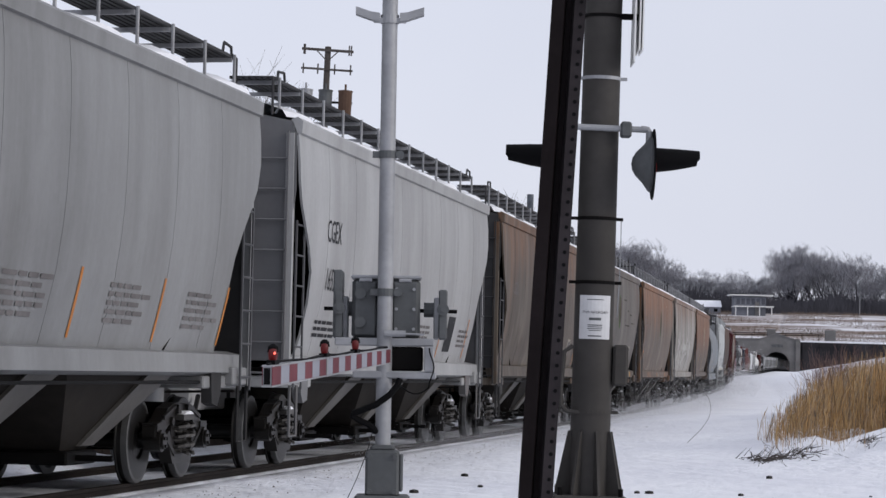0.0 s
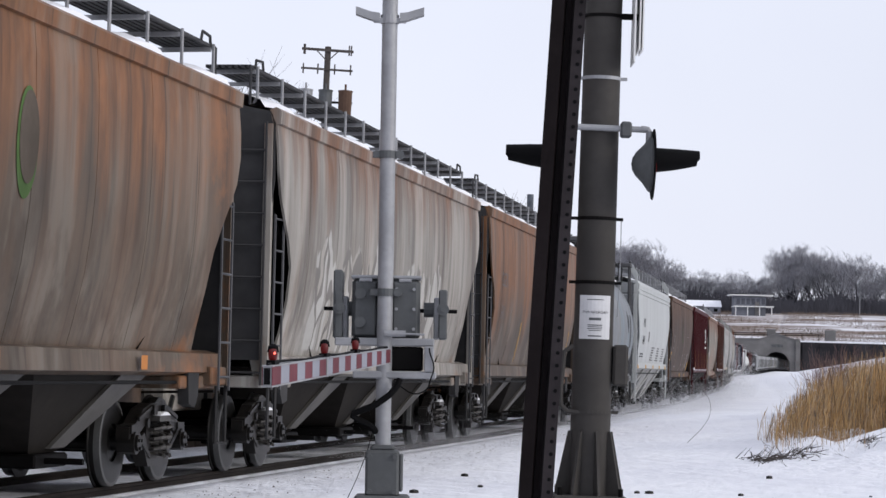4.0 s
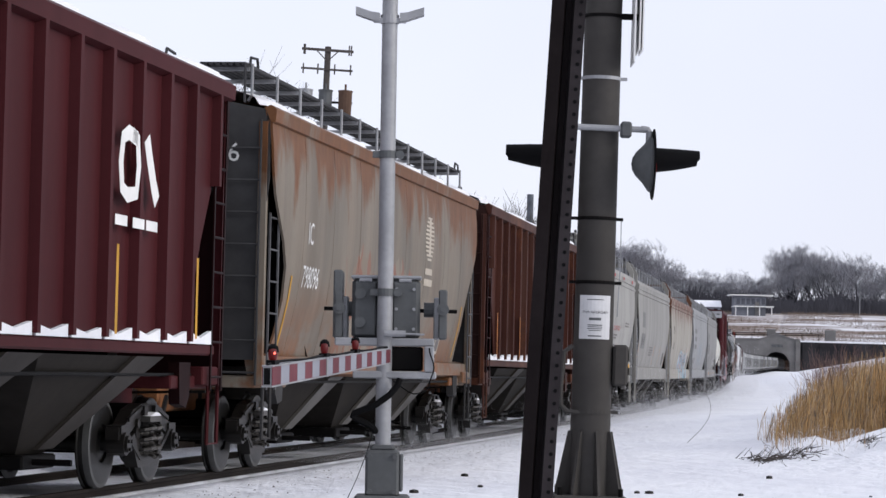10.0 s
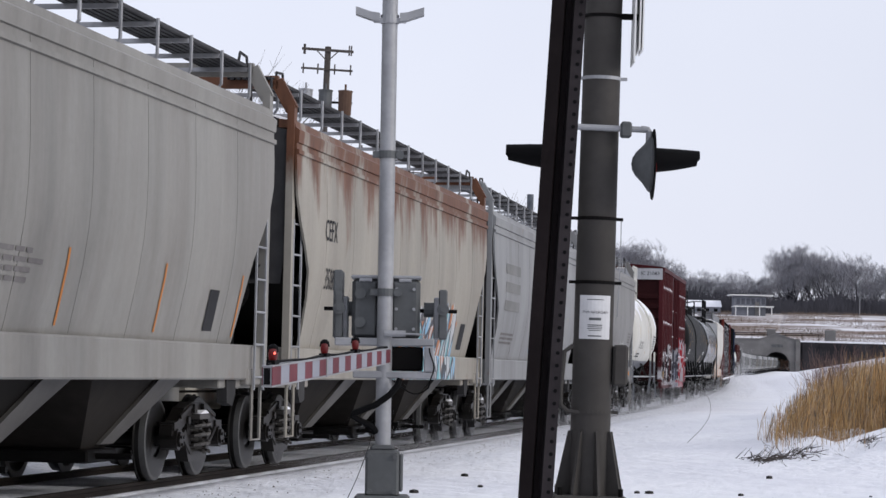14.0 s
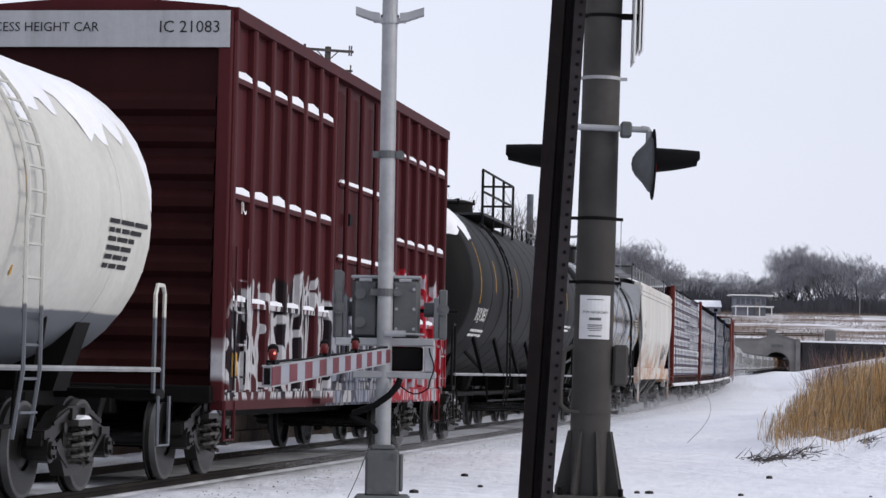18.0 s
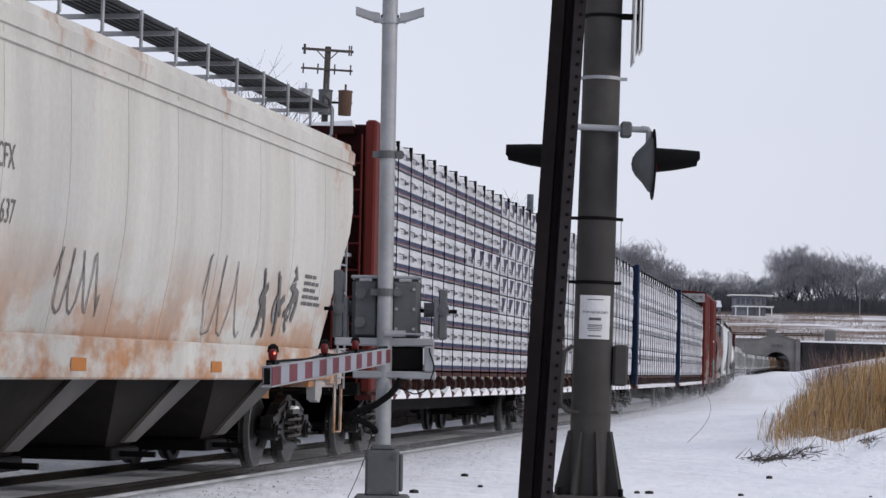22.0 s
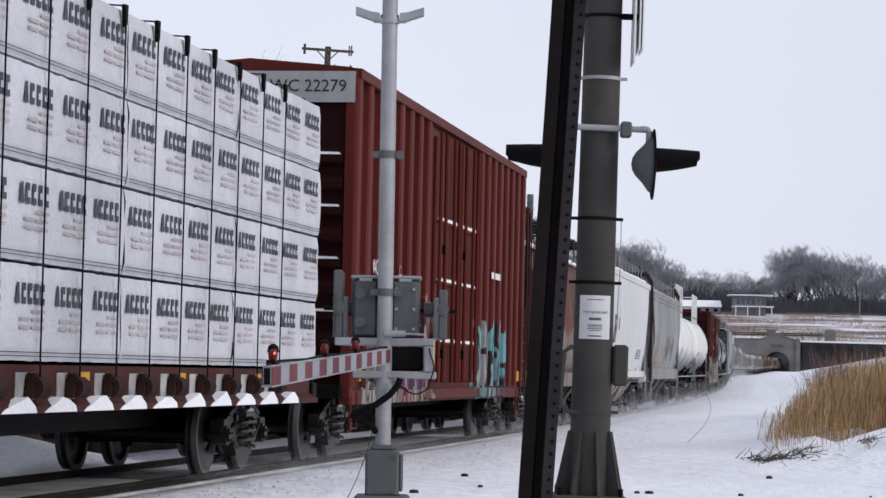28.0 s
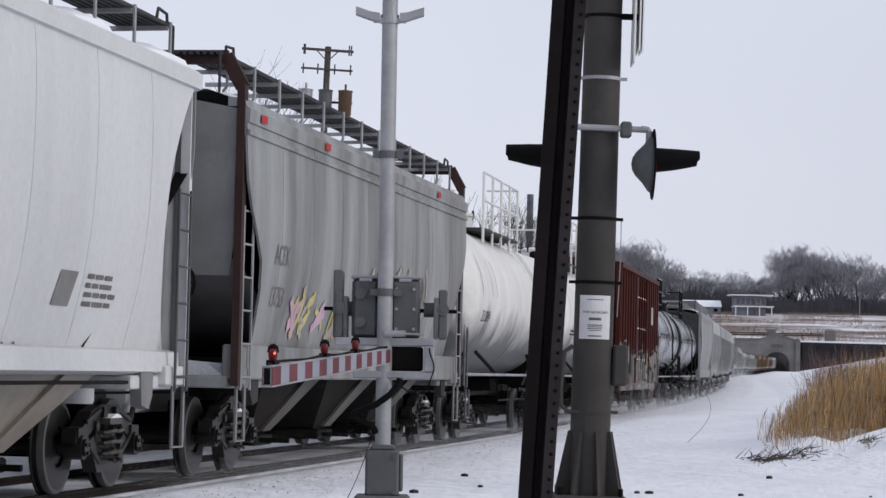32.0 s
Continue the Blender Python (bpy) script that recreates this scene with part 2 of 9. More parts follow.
    if seams:
        sep4 = n.new("ShaderNodeSeparateXYZ")
        l.new(tc, sep4.inputs[0])
        fold = n.new("ShaderNodeMath")
        fold.operation = "PINGPONG"
        fold.inputs[1].default_value = 0.62
        l.new(sep4.outputs["Y"], fold.inputs[0])
        for wide, much in ((0.028, 1.0), (0.18, 0.45)):
            weld = n.new("ShaderNodeMapRange")
            weld.inputs["From Min"].default_value, weld.inputs["From Max"].default_value = wide, 0.0
            l.new(fold.outputs[0], weld.inputs["Value"])
            uneven, _ = noise_fac(n, l, tc, 1.6, 4, 0.3, 0.65, (1, 1, 0.3))
            c = mixed(n, l, times(n, l, times(n, l, weld.outputs["Result"], uneven), seams * much), c, grime_col)
    if foot:
        sep3 = n.new("ShaderNodeSeparateXYZ")
        l.new(tc, sep3.inputs[0])
        dn = n.new("ShaderNodeMapRange")
        dn.inputs["From Min"].default_value, dn.inputs["From Max"].default_value = foot + 0.5, foot - 0.7
        l.new(sep3.outputs["Z"], dn.inputs["Value"])
        blotch, _ = noise_fac(n, l, tc, 1.4, 6, 0.43, 0.55, (1, 0.4, 0.8), 0.62)
        tone, _ = noise_fac(n, l, tc, 5, 5, 0.3, 0.7, (1, 1, 0.5))
        c = mixed(n, l, times(n, l, times(n, l, dn.outputs["Result"], blotch), 0.9), c, mixed(n, l, tone, shade(rust_col, 1.25), shade(rust_col, 0.7)))
    if rust:
        c = mixed(n, l, times(n, l, rfac, 0.92), c, rust_col)
        c = mixed(n, l, times(n, l, times(n, l, rrun, rfac), 0.6), c, shade(rust_col, 0.55))
        c = mixed(n, l, times(n, l, rrun, 0.35 * rust), c, shade(rust_col, 1.3))
    for field in spray:
        c = sprayed(n, l, tc, c, *field)
    l.new(c, b.inputs["Base Color"])
    bumped(n, l, b, raw, 0.12, 0.004)
    return m


def sprayed(n, l, tc, c, y0, y1, z0, z1, fills, line, stroke, share, seed, size=1.0):
    """Spray-painted letterforms over y0..y1, z0..z1: leaning cells of colour with outlines and bold strokes, a ragged top edge."""
    sep = n.new("ShaderNodeSeparateXYZ")
    l.new(tc, sep.inputs[0])

    def span_of(v, lo, hi):
        r = n.new("ShaderNodeMapRange")
        r.inputs["From Min"].default_value, r.inputs["From Max"].default_value = lo, hi
        l.new(v, r.inputs["Value"])
        return r.outputs["Result"]

    def place(stretch, shift):
        mp = n.new("ShaderNodeMapping")
        mp.inputs["Scale"].default_value, mp.inputs["Location"].default_value = stretch, shift
        l.new(tc, mp.inputs["Vector"])
        return mp.outputs["Vector"]
    flat = place((0.0, 1.0, 1.0), (seed * 3.7, seed * 1.3, seed * 0.7))
    wob = n.new("ShaderNodeTexNoise")
    wob.inputs["Scale"].default_value, wob.inputs["Detail"].default_value = 1.5 / size, 1.5
    l.new(flat, wob.inputs["Vector"])
    amp = n.new("ShaderNodeVectorMath")
    amp.operation = "MULTIPLY_ADD"
    amp.inputs[1].default_value = (0.0, 1.5 * size, 0.9 * size)
    l.new(wob.outputs["Color"], amp.inputs[0])
    l.new(place((0.0, 1.75 / size, 0.75 / size), (seed, seed * 2.1, 0.0)), amp.inputs[2])
    cell = n.new("ShaderNodeTexVoronoi")
    edge = n.new("ShaderNodeTexVoronoi")
    edge.feature = "DISTANCE_TO_EDGE"
    for v in (cell, edge):
        v.inputs["Scale"].default_value = 1.0
        l.new(amp.outputs["Vector"], v.inputs["Vector"])
    ramp = n.new("ShaderNodeValToRGB")
    ramp.color_ramp.interpolation = "CONSTANT"
    e = ramp.color_ramp.elements
    while len(e) < len(fills):
        e.new(0.5)
    for k, col in enumerate(fills):
        e[k].position, e[k].color = k / len(fills), (*col, 1)
    part_of = n.new("ShaderNodeSeparateColor")
    l.new(cell.outputs["Color"], part_of.inputs[0])
    l.new(part_of.outputs[0], ramp.inputs["Fac"])
    art = ramp.outputs["Color"]
    wave = n.new("ShaderNodeTexWave")
    wave.wave_type, wave.bands_direction = "BANDS", "Y"
    wave.inputs["Scale"].default_value, wave.inputs["Distortion"].default_value = 0.30, 5.5
    wave.inputs["Detail"].default_value, wave.inputs["Detail Scale"].default_value = 1.2, 1.1
    l.new(amp.outputs["Vector"], wave.inputs["Vector"])
    art = mixed(n, l, span_of(wave.outputs["Fac"], 1 - share, 1.02 - share), art, stroke)
    art = mixed(n, l, span_of(edge.outputs["Distance"], 0.075, 0.055), art, line)
    fade, _ = noise_fac(n, l, tc, 9, 5, 0.35, 0.75)
    art = mixed(n, l, times(n, l, fade, 0.3), art, c)
    rag = n.new("ShaderNodeTexNoise")
    rag.inputs["Scale"].default_value, rag.inputs["Detail"].default_value = 1.0, 2.0
    l.new(place((0.0, 1.6 / size, 0.12), (seed, 0.0, 0.0)), rag.inputs["Vector"])
    lift = n.new("ShaderNodeMath")
    lift.operation = "MULTIPLY_ADD"
    lift.inputs[1].default_value = 1.7 * size
    l.new(rag.outputs["Fac"], lift.inputs[0])
    l.new(sep.outputs["Z"], lift.inputs[2])
    mask = span_of(lift.outputs[0], z1 + 0.87 * size, z1 + 0.82 * size)
    for lo, hi in ((y0 - 0.05, y0 + 0.05), (y1 + 0.05, y1 - 0.05)):
        side = n.new("ShaderNodeMath")
        side.operation = "MULTIPLY_ADD"
        side.inputs[1].default_value = 0.6 if lo < hi else -0.6
        l.new(wob.outputs["Fac"], side.inputs[0])
        l.new(sep.outputs["Y"], side.inputs[2])
        off = 0.3 if lo < hi else -0.3
        mask = times(n, l, mask, span_of(side.outputs[0], lo + off, hi + off))
    mask = times(n, l, mask, span_of(sep.outputs["Z"], z0 - 0.02, z0 + 0.02))
    return mixed(n, l, mask, c, art)


SNOW = plain("snow", (0.80, 0.81, 0.85), 0.75, 0, 0.06, 3.0, 0.6, 0.05)
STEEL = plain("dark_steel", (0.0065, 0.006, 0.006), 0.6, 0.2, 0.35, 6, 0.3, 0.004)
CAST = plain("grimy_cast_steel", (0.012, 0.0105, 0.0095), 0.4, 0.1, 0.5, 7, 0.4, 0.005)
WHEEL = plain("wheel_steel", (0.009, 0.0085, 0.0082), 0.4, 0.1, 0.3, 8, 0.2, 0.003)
BRIGHT = plain("worn_bright_steel", (0.12, 0.12, 0.12), 0.5, 0.5, 0.2, 10, 0.1, 0.002)
BLACK = plain("black_rubber", (0.005, 0.005, 0.0055), 0.7, 0, 0.2, 8, 0.1, 0.003)
GRATE = plain("galvanised_grating", (0.05, 0.05, 0.053), 0.6, 0.1, 0.3, 9, 0.2, 0.003)
GALV = plain("galvanised_steel", (0.33, 0.335, 0.35), 0.5, 0.25, 0.28, 5, 0.15, 0.003)
BOXGREY = plain("grey_cast_case", (0.115, 0.12, 0.124), 0.6, 0.2, 0.3, 5, 0.25, 0.004)
POLE = plain("brown_steel_pole", (0.062, 0.058, 0.055), 0.6, 0.1, 0.3, 3, 0.2, 0.004)
RAILSTEEL = plain("rusty_rail", (0.02, 0.016, 0.014), 0.65, 0.1, 0.35, 5, 0.3, 0.004)
BALLAST = plain("snowy_ballast", (0.53, 0.54, 0.58), 0.9, 0, 0.3, 5, 0.8, 0.04)
WHITE = plain("white_marking", (0.75, 0.75, 0.74), 0.55, 0, 0.12, 5, 0.1, 0.002)
DARKINK = plain("black_marking", (0.03, 0.03, 0.033), 0.6, 0, 0.2, 6, 0.1, 0.002)
YELLOW = plain("yellow_reflector", (0.50, 0.27, 0.04), 0.5, 0, 0.15, 6, 0.1, 0.002)
ORANGE = plain("orange_reflector", (0.44, 0.175, 0.05), 0.5, 0, 0.15, 6, 0.1, 0.002)
REDMARK = plain("red_marking", (0.42, 0.03, 0.03), 0.5, 0, 0.2, 6, 0.1, 0.002)
PAINT = plain("grey_car_paint", (0.4, 0.4, 0.4))
# bay colour holds the shade under the car body as well as grime
BAYS = plain("shaded_grimy_slope", (0.02, 0.0175, 0.0155), 0.75, 0, 0.5, 1.5, 0.2, 0.006)
BRANCH = plain("grey_bark", (0.085, 0.075, 0.07), 0.9, 0, 0.3, 4, 0.4, 0.02)
# far wood tones lightened and blued: distance haze put into the colour
FARWOOD = plain("hazed_bare_twigs", (0.27, 0.27, 0.30), 0.95, 0, 0.3, 0.2, 0, 0.02)
THICKET = plain("hazed_dark_thicket", (0.095, 0.095, 0.112), 0.95, 0, 0.35, 0.1, 0, 0.02)
SPRING = plain("spring_steel", (0.085, 0.08, 0.076), 0.4, 0.2, 0.4, 8, 0.2, 0.003)
# grimy end colour, darkened further for the shade cast by the next car
ENDS = plain("shaded_grimy_end", (0.05, 0.049, 0.05), 0.7, 0, 0.45, 1.2, 0.2, 0.005)
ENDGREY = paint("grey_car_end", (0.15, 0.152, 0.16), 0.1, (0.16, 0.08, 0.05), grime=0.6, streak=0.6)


def reed_mat(name, cols):
    m, n, l, b = base_mat(name, 0.8)
    r = n.new("ShaderNodeValToRGB")
    r.color_ramp.interpolation = "CONSTANT"
    e = r.color_ramp.elements
    while len(e) < len(cols):
        e.new(0.5)
    for k, col in enumerate(cols):
        e[k].position, e[k].color = k / len(cols), (*col, 1)
    l.new(n.new("ShaderNodeNewGeometry").outputs["Random Per Island"], r.inputs["Fac"])
    l.new(r.outputs["Color"], b.inputs["Base Color"])
    return m


REED = reed_mat("dry_reed", [(0.44, 0.28, 0.125), (0.30, 0.175, 0.075), (0.50, 0.34, 0.17), (0.12, 0.075, 0.042), (0.42, 0.27, 0.13), (0.34, 0.2, 0.085)])
REEDPALE = reed_mat("pale_reed", [(0.38, 0.31, 0.22), (0.26, 0.2, 0.145), (0.09, 0.072, 0.06), (0.31, 0.235, 0.165)])
SCRUB = plain("dead_grass", (0.21, 0.165, 0.135), 0.9, 0, 0.4, 0.3, 0.5, 0.2)
CONCRETE = plain("weathered_concrete", (0.17, 0.165, 0.165), 0.85, 0, 0.25, 0.6, 0.3, 0.03)
BRICK = plain("dark_brick", (0.04, 0.038, 0.042), 0.85, 0, 0.35, 0.6, 0.3, 0.03)
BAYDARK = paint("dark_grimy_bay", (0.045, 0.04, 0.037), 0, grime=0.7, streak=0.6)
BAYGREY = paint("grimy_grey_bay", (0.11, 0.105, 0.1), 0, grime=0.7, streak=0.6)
BAYTAN = paint("tan_dirty_bay", (0.30, 0.265, 0.22), 0.05, grime=0.6, streak=0.6)
BAYWHITE = paint("grimy_white_bay", (0.36, 0.36, 0.35), 0, grime=0.7, streak=0.6)


def barrel_rust():
    """Worn red oxide over grey: dark mottling above, grey below, ochre runs at the seams."""
    m, n, l, b = base_mat("worn_red_barrel_paint", 0.6)
    tc = n.new("ShaderNodeTexCoord").outputs["Object"]
    sep = n.new("ShaderNodeSeparateXYZ")
    l.new(tc, sep.inputs[0])

    def span_of(v, lo, hi):
        r = n.new("ShaderNodeMapRange")
        r.inputs["From Min"].default_value, r.inputs["From Max"].default_value = lo, hi
        l.new(v, r.inputs["Value"])
        return r.outputs["Result"]

    def math_of(op, a, k):
        x = n.new("ShaderNodeMath")
        x.operation = op
        l.new(a, x.inputs[0])
        if isinstance(k, float):
            x.inputs[1].default_value = k
        else:
            l.new(k, x.inputs[1])
        return x.outputs[0]
    edge, _ = noise_fac(n, l, tc, 0.7, 6, 0.2, 0.8, (1, 1, 0.9))
    z2 = math_of("SUBTRACT", sep.outputs["Z"], times(n, l, edge, 1.3))
    wear, raw = noise_fac(n, l, tc, 5, 6, 0.35, 0.7, (1, 1, 0.3))
    c = mixed(n, l, wear, (0.165, 0.042, 0.03), (0.095, 0.03, 0.024))
    c = mixed(n, l, span_of(z2, 1.85, 1.6), c, mixed(n, l, wear, (0.25, 0.24, 0.23), (0.17, 0.155, 0.145)))
    dark, _ = noise_fac(n, l, tc, 2.6, 7, 0.45, 0.50, (1, 1, 0.5), 0.74)
    c = mixed(n, l, times(n, l, times(n, l, dark, span_of(z2, 1.7, 2.7)), 0.9), c, (0.034, 0.031, 0.032))
    turn = math_of("FRACT", math_of("MULTIPLY", math_of("ADD", sep.outputs["Y"], 8.07), 0.5577), 0.0)
    run, _ = noise_fac(n, l, tc, 1.6, 5, 0.42, 0.6, (1, 1, 0.15))
    c = mixed(n, l, times(n, l, times(n, l, span_of(turn, 0.17, 0.0), run), 0.85), c, (0.33, 0.19, 0.095))
    c = mixed(n, l, times(n, l, span_of(turn, 0.02, 0.01), 0.8), c, (0.04, 0.03, 0.026))
    stain, _ = noise_fac(n, l, tc, 0.9, 6, 0.42, 0.62, (1, 1, 0.3), 0.65)
    c = mixed(n, l, times(n, l, stain, 0.3), c, (0.13, 0.06, 0.035))
    spot, _ = noise_fac(n, l, tc, 3.4, 5, 0.57, 0.61, (1, 1, 0.5), 0.6)
    c = mixed(n, l, times(n, l, spot, 0.85), c, (0.05, 0.035, 0.03))
    l.new(c, b.inputs["Base Color"])
    bumped(n, l, b, raw, 0.15, 0.004)
    return m


BARRELRUST = barrel_rust()


# ---- ground: one sheet of snow from behind the camera to the wooded rise
def hump(x, y, cx, cy, rx, ry, h):
    return h * math.exp(-((x - cx) / rx) ** 2 - ((y - cy) / ry) ** 2)


def track_x(y):
    return float(np.interp(y, TY, TX))


def ground_z(x, y):
    t = x - track_x(y)
    zt = float(np.interp(y, TY, TZ))
    z = zt - 0.24
    away = abs(t)
    if away > 0.8:
        z += 0.135 * min(1, (away - 0.8) / 0.15)
    if t < -1.2:
        z += hump(x, y, track_x(34) - 3.6, 34, 1.6, 3.4, 0.62)
    if t > 2.5:
        z += 0.30 * max(0, min(1, (27 - y) / 6)) * min(1, (t - 2.5) / 2)
        z += hump(x, y, 12.5, 58, 7.0, 22, 0.75) + hump(x, y, 9.5, 41, 5.5, 3.5, 0.22)
        bank = max(0, min(1, (x - 5.0 - 0.04 * (y - 38)) / 1.2)) * max(0, min(1, (y - 36.2) / 2.2)) * max(0, min(1, (50 - y) / 5))
        if bank > 0:
            z += bank * (0.12 + 0.26 * noise.noise((x * 1.0, y * 0.9, 5)) + 0.16 * noise.noise((x * 2.3, y * 1.9, 8)))
        z += 1.0 * max(0, min(1, (y - 90) / 120)) * max(0, min(1, (t - 5) / 6)) * max(0, min(1, (600 - y) / 300))
    if y > 866:
        z = max(z, 0) + 9.3 * min(1, (y - 866) / 2) + 13.0 * max(0, min(1, (y - 870) / 120))
    elif away > 8 and y > 700:
        z += 7.5 * min(1, (y - 700) / 150) * min(1, (away - 8) / 40)
    return z + (0.035 * noise.noise((x * 0.5, y * 0.35, 0)) + 0.05 * noise.noise((x * 0.12, y * 0.1, 3)) + 0.018 * noise.noise((x * 1.7, y * 1.1, 7))) * min(1, max(0, away - 1.0))


def ground_sheet():
    ys = [-400, -150, -60, -20, -8, 0] + [4 + 0.8 * i for i in range(40)] + [36 + 0.3 * i for i in range(44)] + [49.6 + 0.8 * i for i in range(53)] + [93 + 3 * i for i in range(40)] + [220 + 15 * i for i in range(43)] + [858, 862, 866, 867, 868, 870, 880, 900, 930, 970, 1000, 1100, 1400, 2200, 4000]
    offs = [-3000, -1200, -500, -200, -90, -45, -24, -14, -9, -6, -4.2, -3.2, -2.4, -1.6, -0.95, -0.8, 0, 0.8, 0.86, 0.95, 1.2, 1.6, 1.9] + [2.2 + 0.35 * i for i in range(36)] + [15.5, 17, 19, 22, 26, 32, 40, 52, 70, 100, 160, 300, 600, 1200, 3000]
    rows, keep = [], []
    for y in ys:
        rows.append([(track_x(y) + o, y, ground_z(track_x(y) + o, y)) for o in offs])
    g = Geo()
    c = len(offs)
    faces = []
    for i in range(len(ys) - 1):
        for j in range(c - 1):
            if 862 <= ys[i] < 870 and -6.1 < offs[j] < 6.0:
                continue
            faces.append((i * c + j, i * c + j + 1, (i + 1) * c + j + 1, (i + 1) * c + j))
    g.add([p for r in rows for p in r], faces)
    m, n, l, b = base_mat("snow_ground", 0.8)
    tc = n.new("ShaderNodeTexCoord").outputs["Object"]
    drift, _ = noise_fac(n, l, tc, 0.35, 5, 0.35, 0.65, (1, 0.5, 1))
    grit, raw = noise_fac(n, l, tc, 5, 7, 0.63, 0.70, (1, 0.5, 1), 0.7)
    fine, raw2 = noise_fac(n, l, tc, 1.6, 6, 0.3, 0.7)
    pos = n.new("ShaderNodeSeparateXYZ")
    l.new(tc, pos.inputs[0])
    far = n.new("ShaderNodeMapRange")
    far.inputs["From Min"].default_value, far.inputs["From Max"].default_value = 872, 900
    l.new(pos.outputs["Y"], far.inputs["Value"])
    scr, _ = noise_fac(n, l, tc, 0.05, 7, 0.38, 0.52, (0.35, 1.6, 1), 0.65)
    c1 = mixed(n, l, drift, (0.74, 0.75, 0.80), (0.82, 0.83, 0.865))
    c1 = mixed(n, l, times(n, l, grit, 0.35), c1, (0.35, 0.33, 0.31))
    # cinders blown out beside the line
    off = n.new("ShaderNodeMath")
    off.operation = "MULTIPLY_ADD"
    off.inputs[1].default_value = -0.17
    l.new(pos.outputs["Y"], off.inputs[0])
    l.new(pos.outputs["X"], off.inputs[2])
    near = n.new("ShaderNodeMapRange")
    near.inputs["From Min"].default_value, near.inputs["From Max"].default_value = -4.6, -7.6
    l.new(off.outputs[0], near.inputs["Value"])
    cinder, _ = noise_fac(n, l, tc, 9, 6, 0.52, 0.60, (1, 0.6, 1), 0.75)
    c1 = mixed(n, l, times(n, l, times(n, l, near.outputs["Result"], cinder), 0.3), c1, (0.24, 0.21, 0.19))
    c1 = mixed(n, l, times(n, l, far.outputs["Result"], scr), c1, (0.20, 0.155, 0.135))
    l.new(c1, b.inputs["Base Color"])
    lump, raw3 = noise_fac(n, l, tc, 6.5, 5, 0.3, 0.7)
    both = n.new("ShaderNodeMath")
    both.operation = "ADD"
    l.new(raw2, both.inputs[0])
    l.new(times(n, l, raw3, 0.22), both.inputs[1])
    bumped(n, l, b, both.outputs[0], 0.9, 0.16)
    ob = part("ground", g, m, smooth=True)
    return tagged(ob, "uneven snow-covered ground with dry scrub on the far rise", "ground", kind="structure")


ground_sheet()


def track():
    """Snow-packed ballast bed and two rails along the line."""
    ss = [-60 + 2 * i for i in range(70)] + [80 + 5 * i for i in range(186)]
    rows = [[rail_point(s, o, z) for o, z in ((-0.95, -0.2), (-0.85, -0.10), (-0.66, -0.085), (0, -0.075), (0.66, -0.085), (0.80, -0.10), (0.90, -0.2))] for s in ss]
    g = Geo().grid(rows)
    bed = part("track_bed", g, BALLAST)
    tagged(bed, "trackbed of stone ballast under dirty wind-packed snow", "track bed", kind="structure")
    prof = [(-0.07, -0.17), (-0.07, -0.155), (-0.012, -0.135), (-0.012, -0.045), (-0.037, -0.035), (-0.037, -0.003), (-0.03, 0), (0.03, 0), (0.037, -0.003), (0.037, -0.035), (0.012, -0.045), (0.012, -0.135), (0.07, -0.155), (0.07, -0.17)]
    for side in (-1, 1):
        g = Geo().grid([[rail_point(s, side * 0.7535 + a, z) for a, z in prof + prof[:1]] for s in ss])
        ob = part("rail", g, RAILSTEEL)
        tagged(ob, "rusty steel rail with a dark web in the snow", "rail", "running rails", "structure")


track()


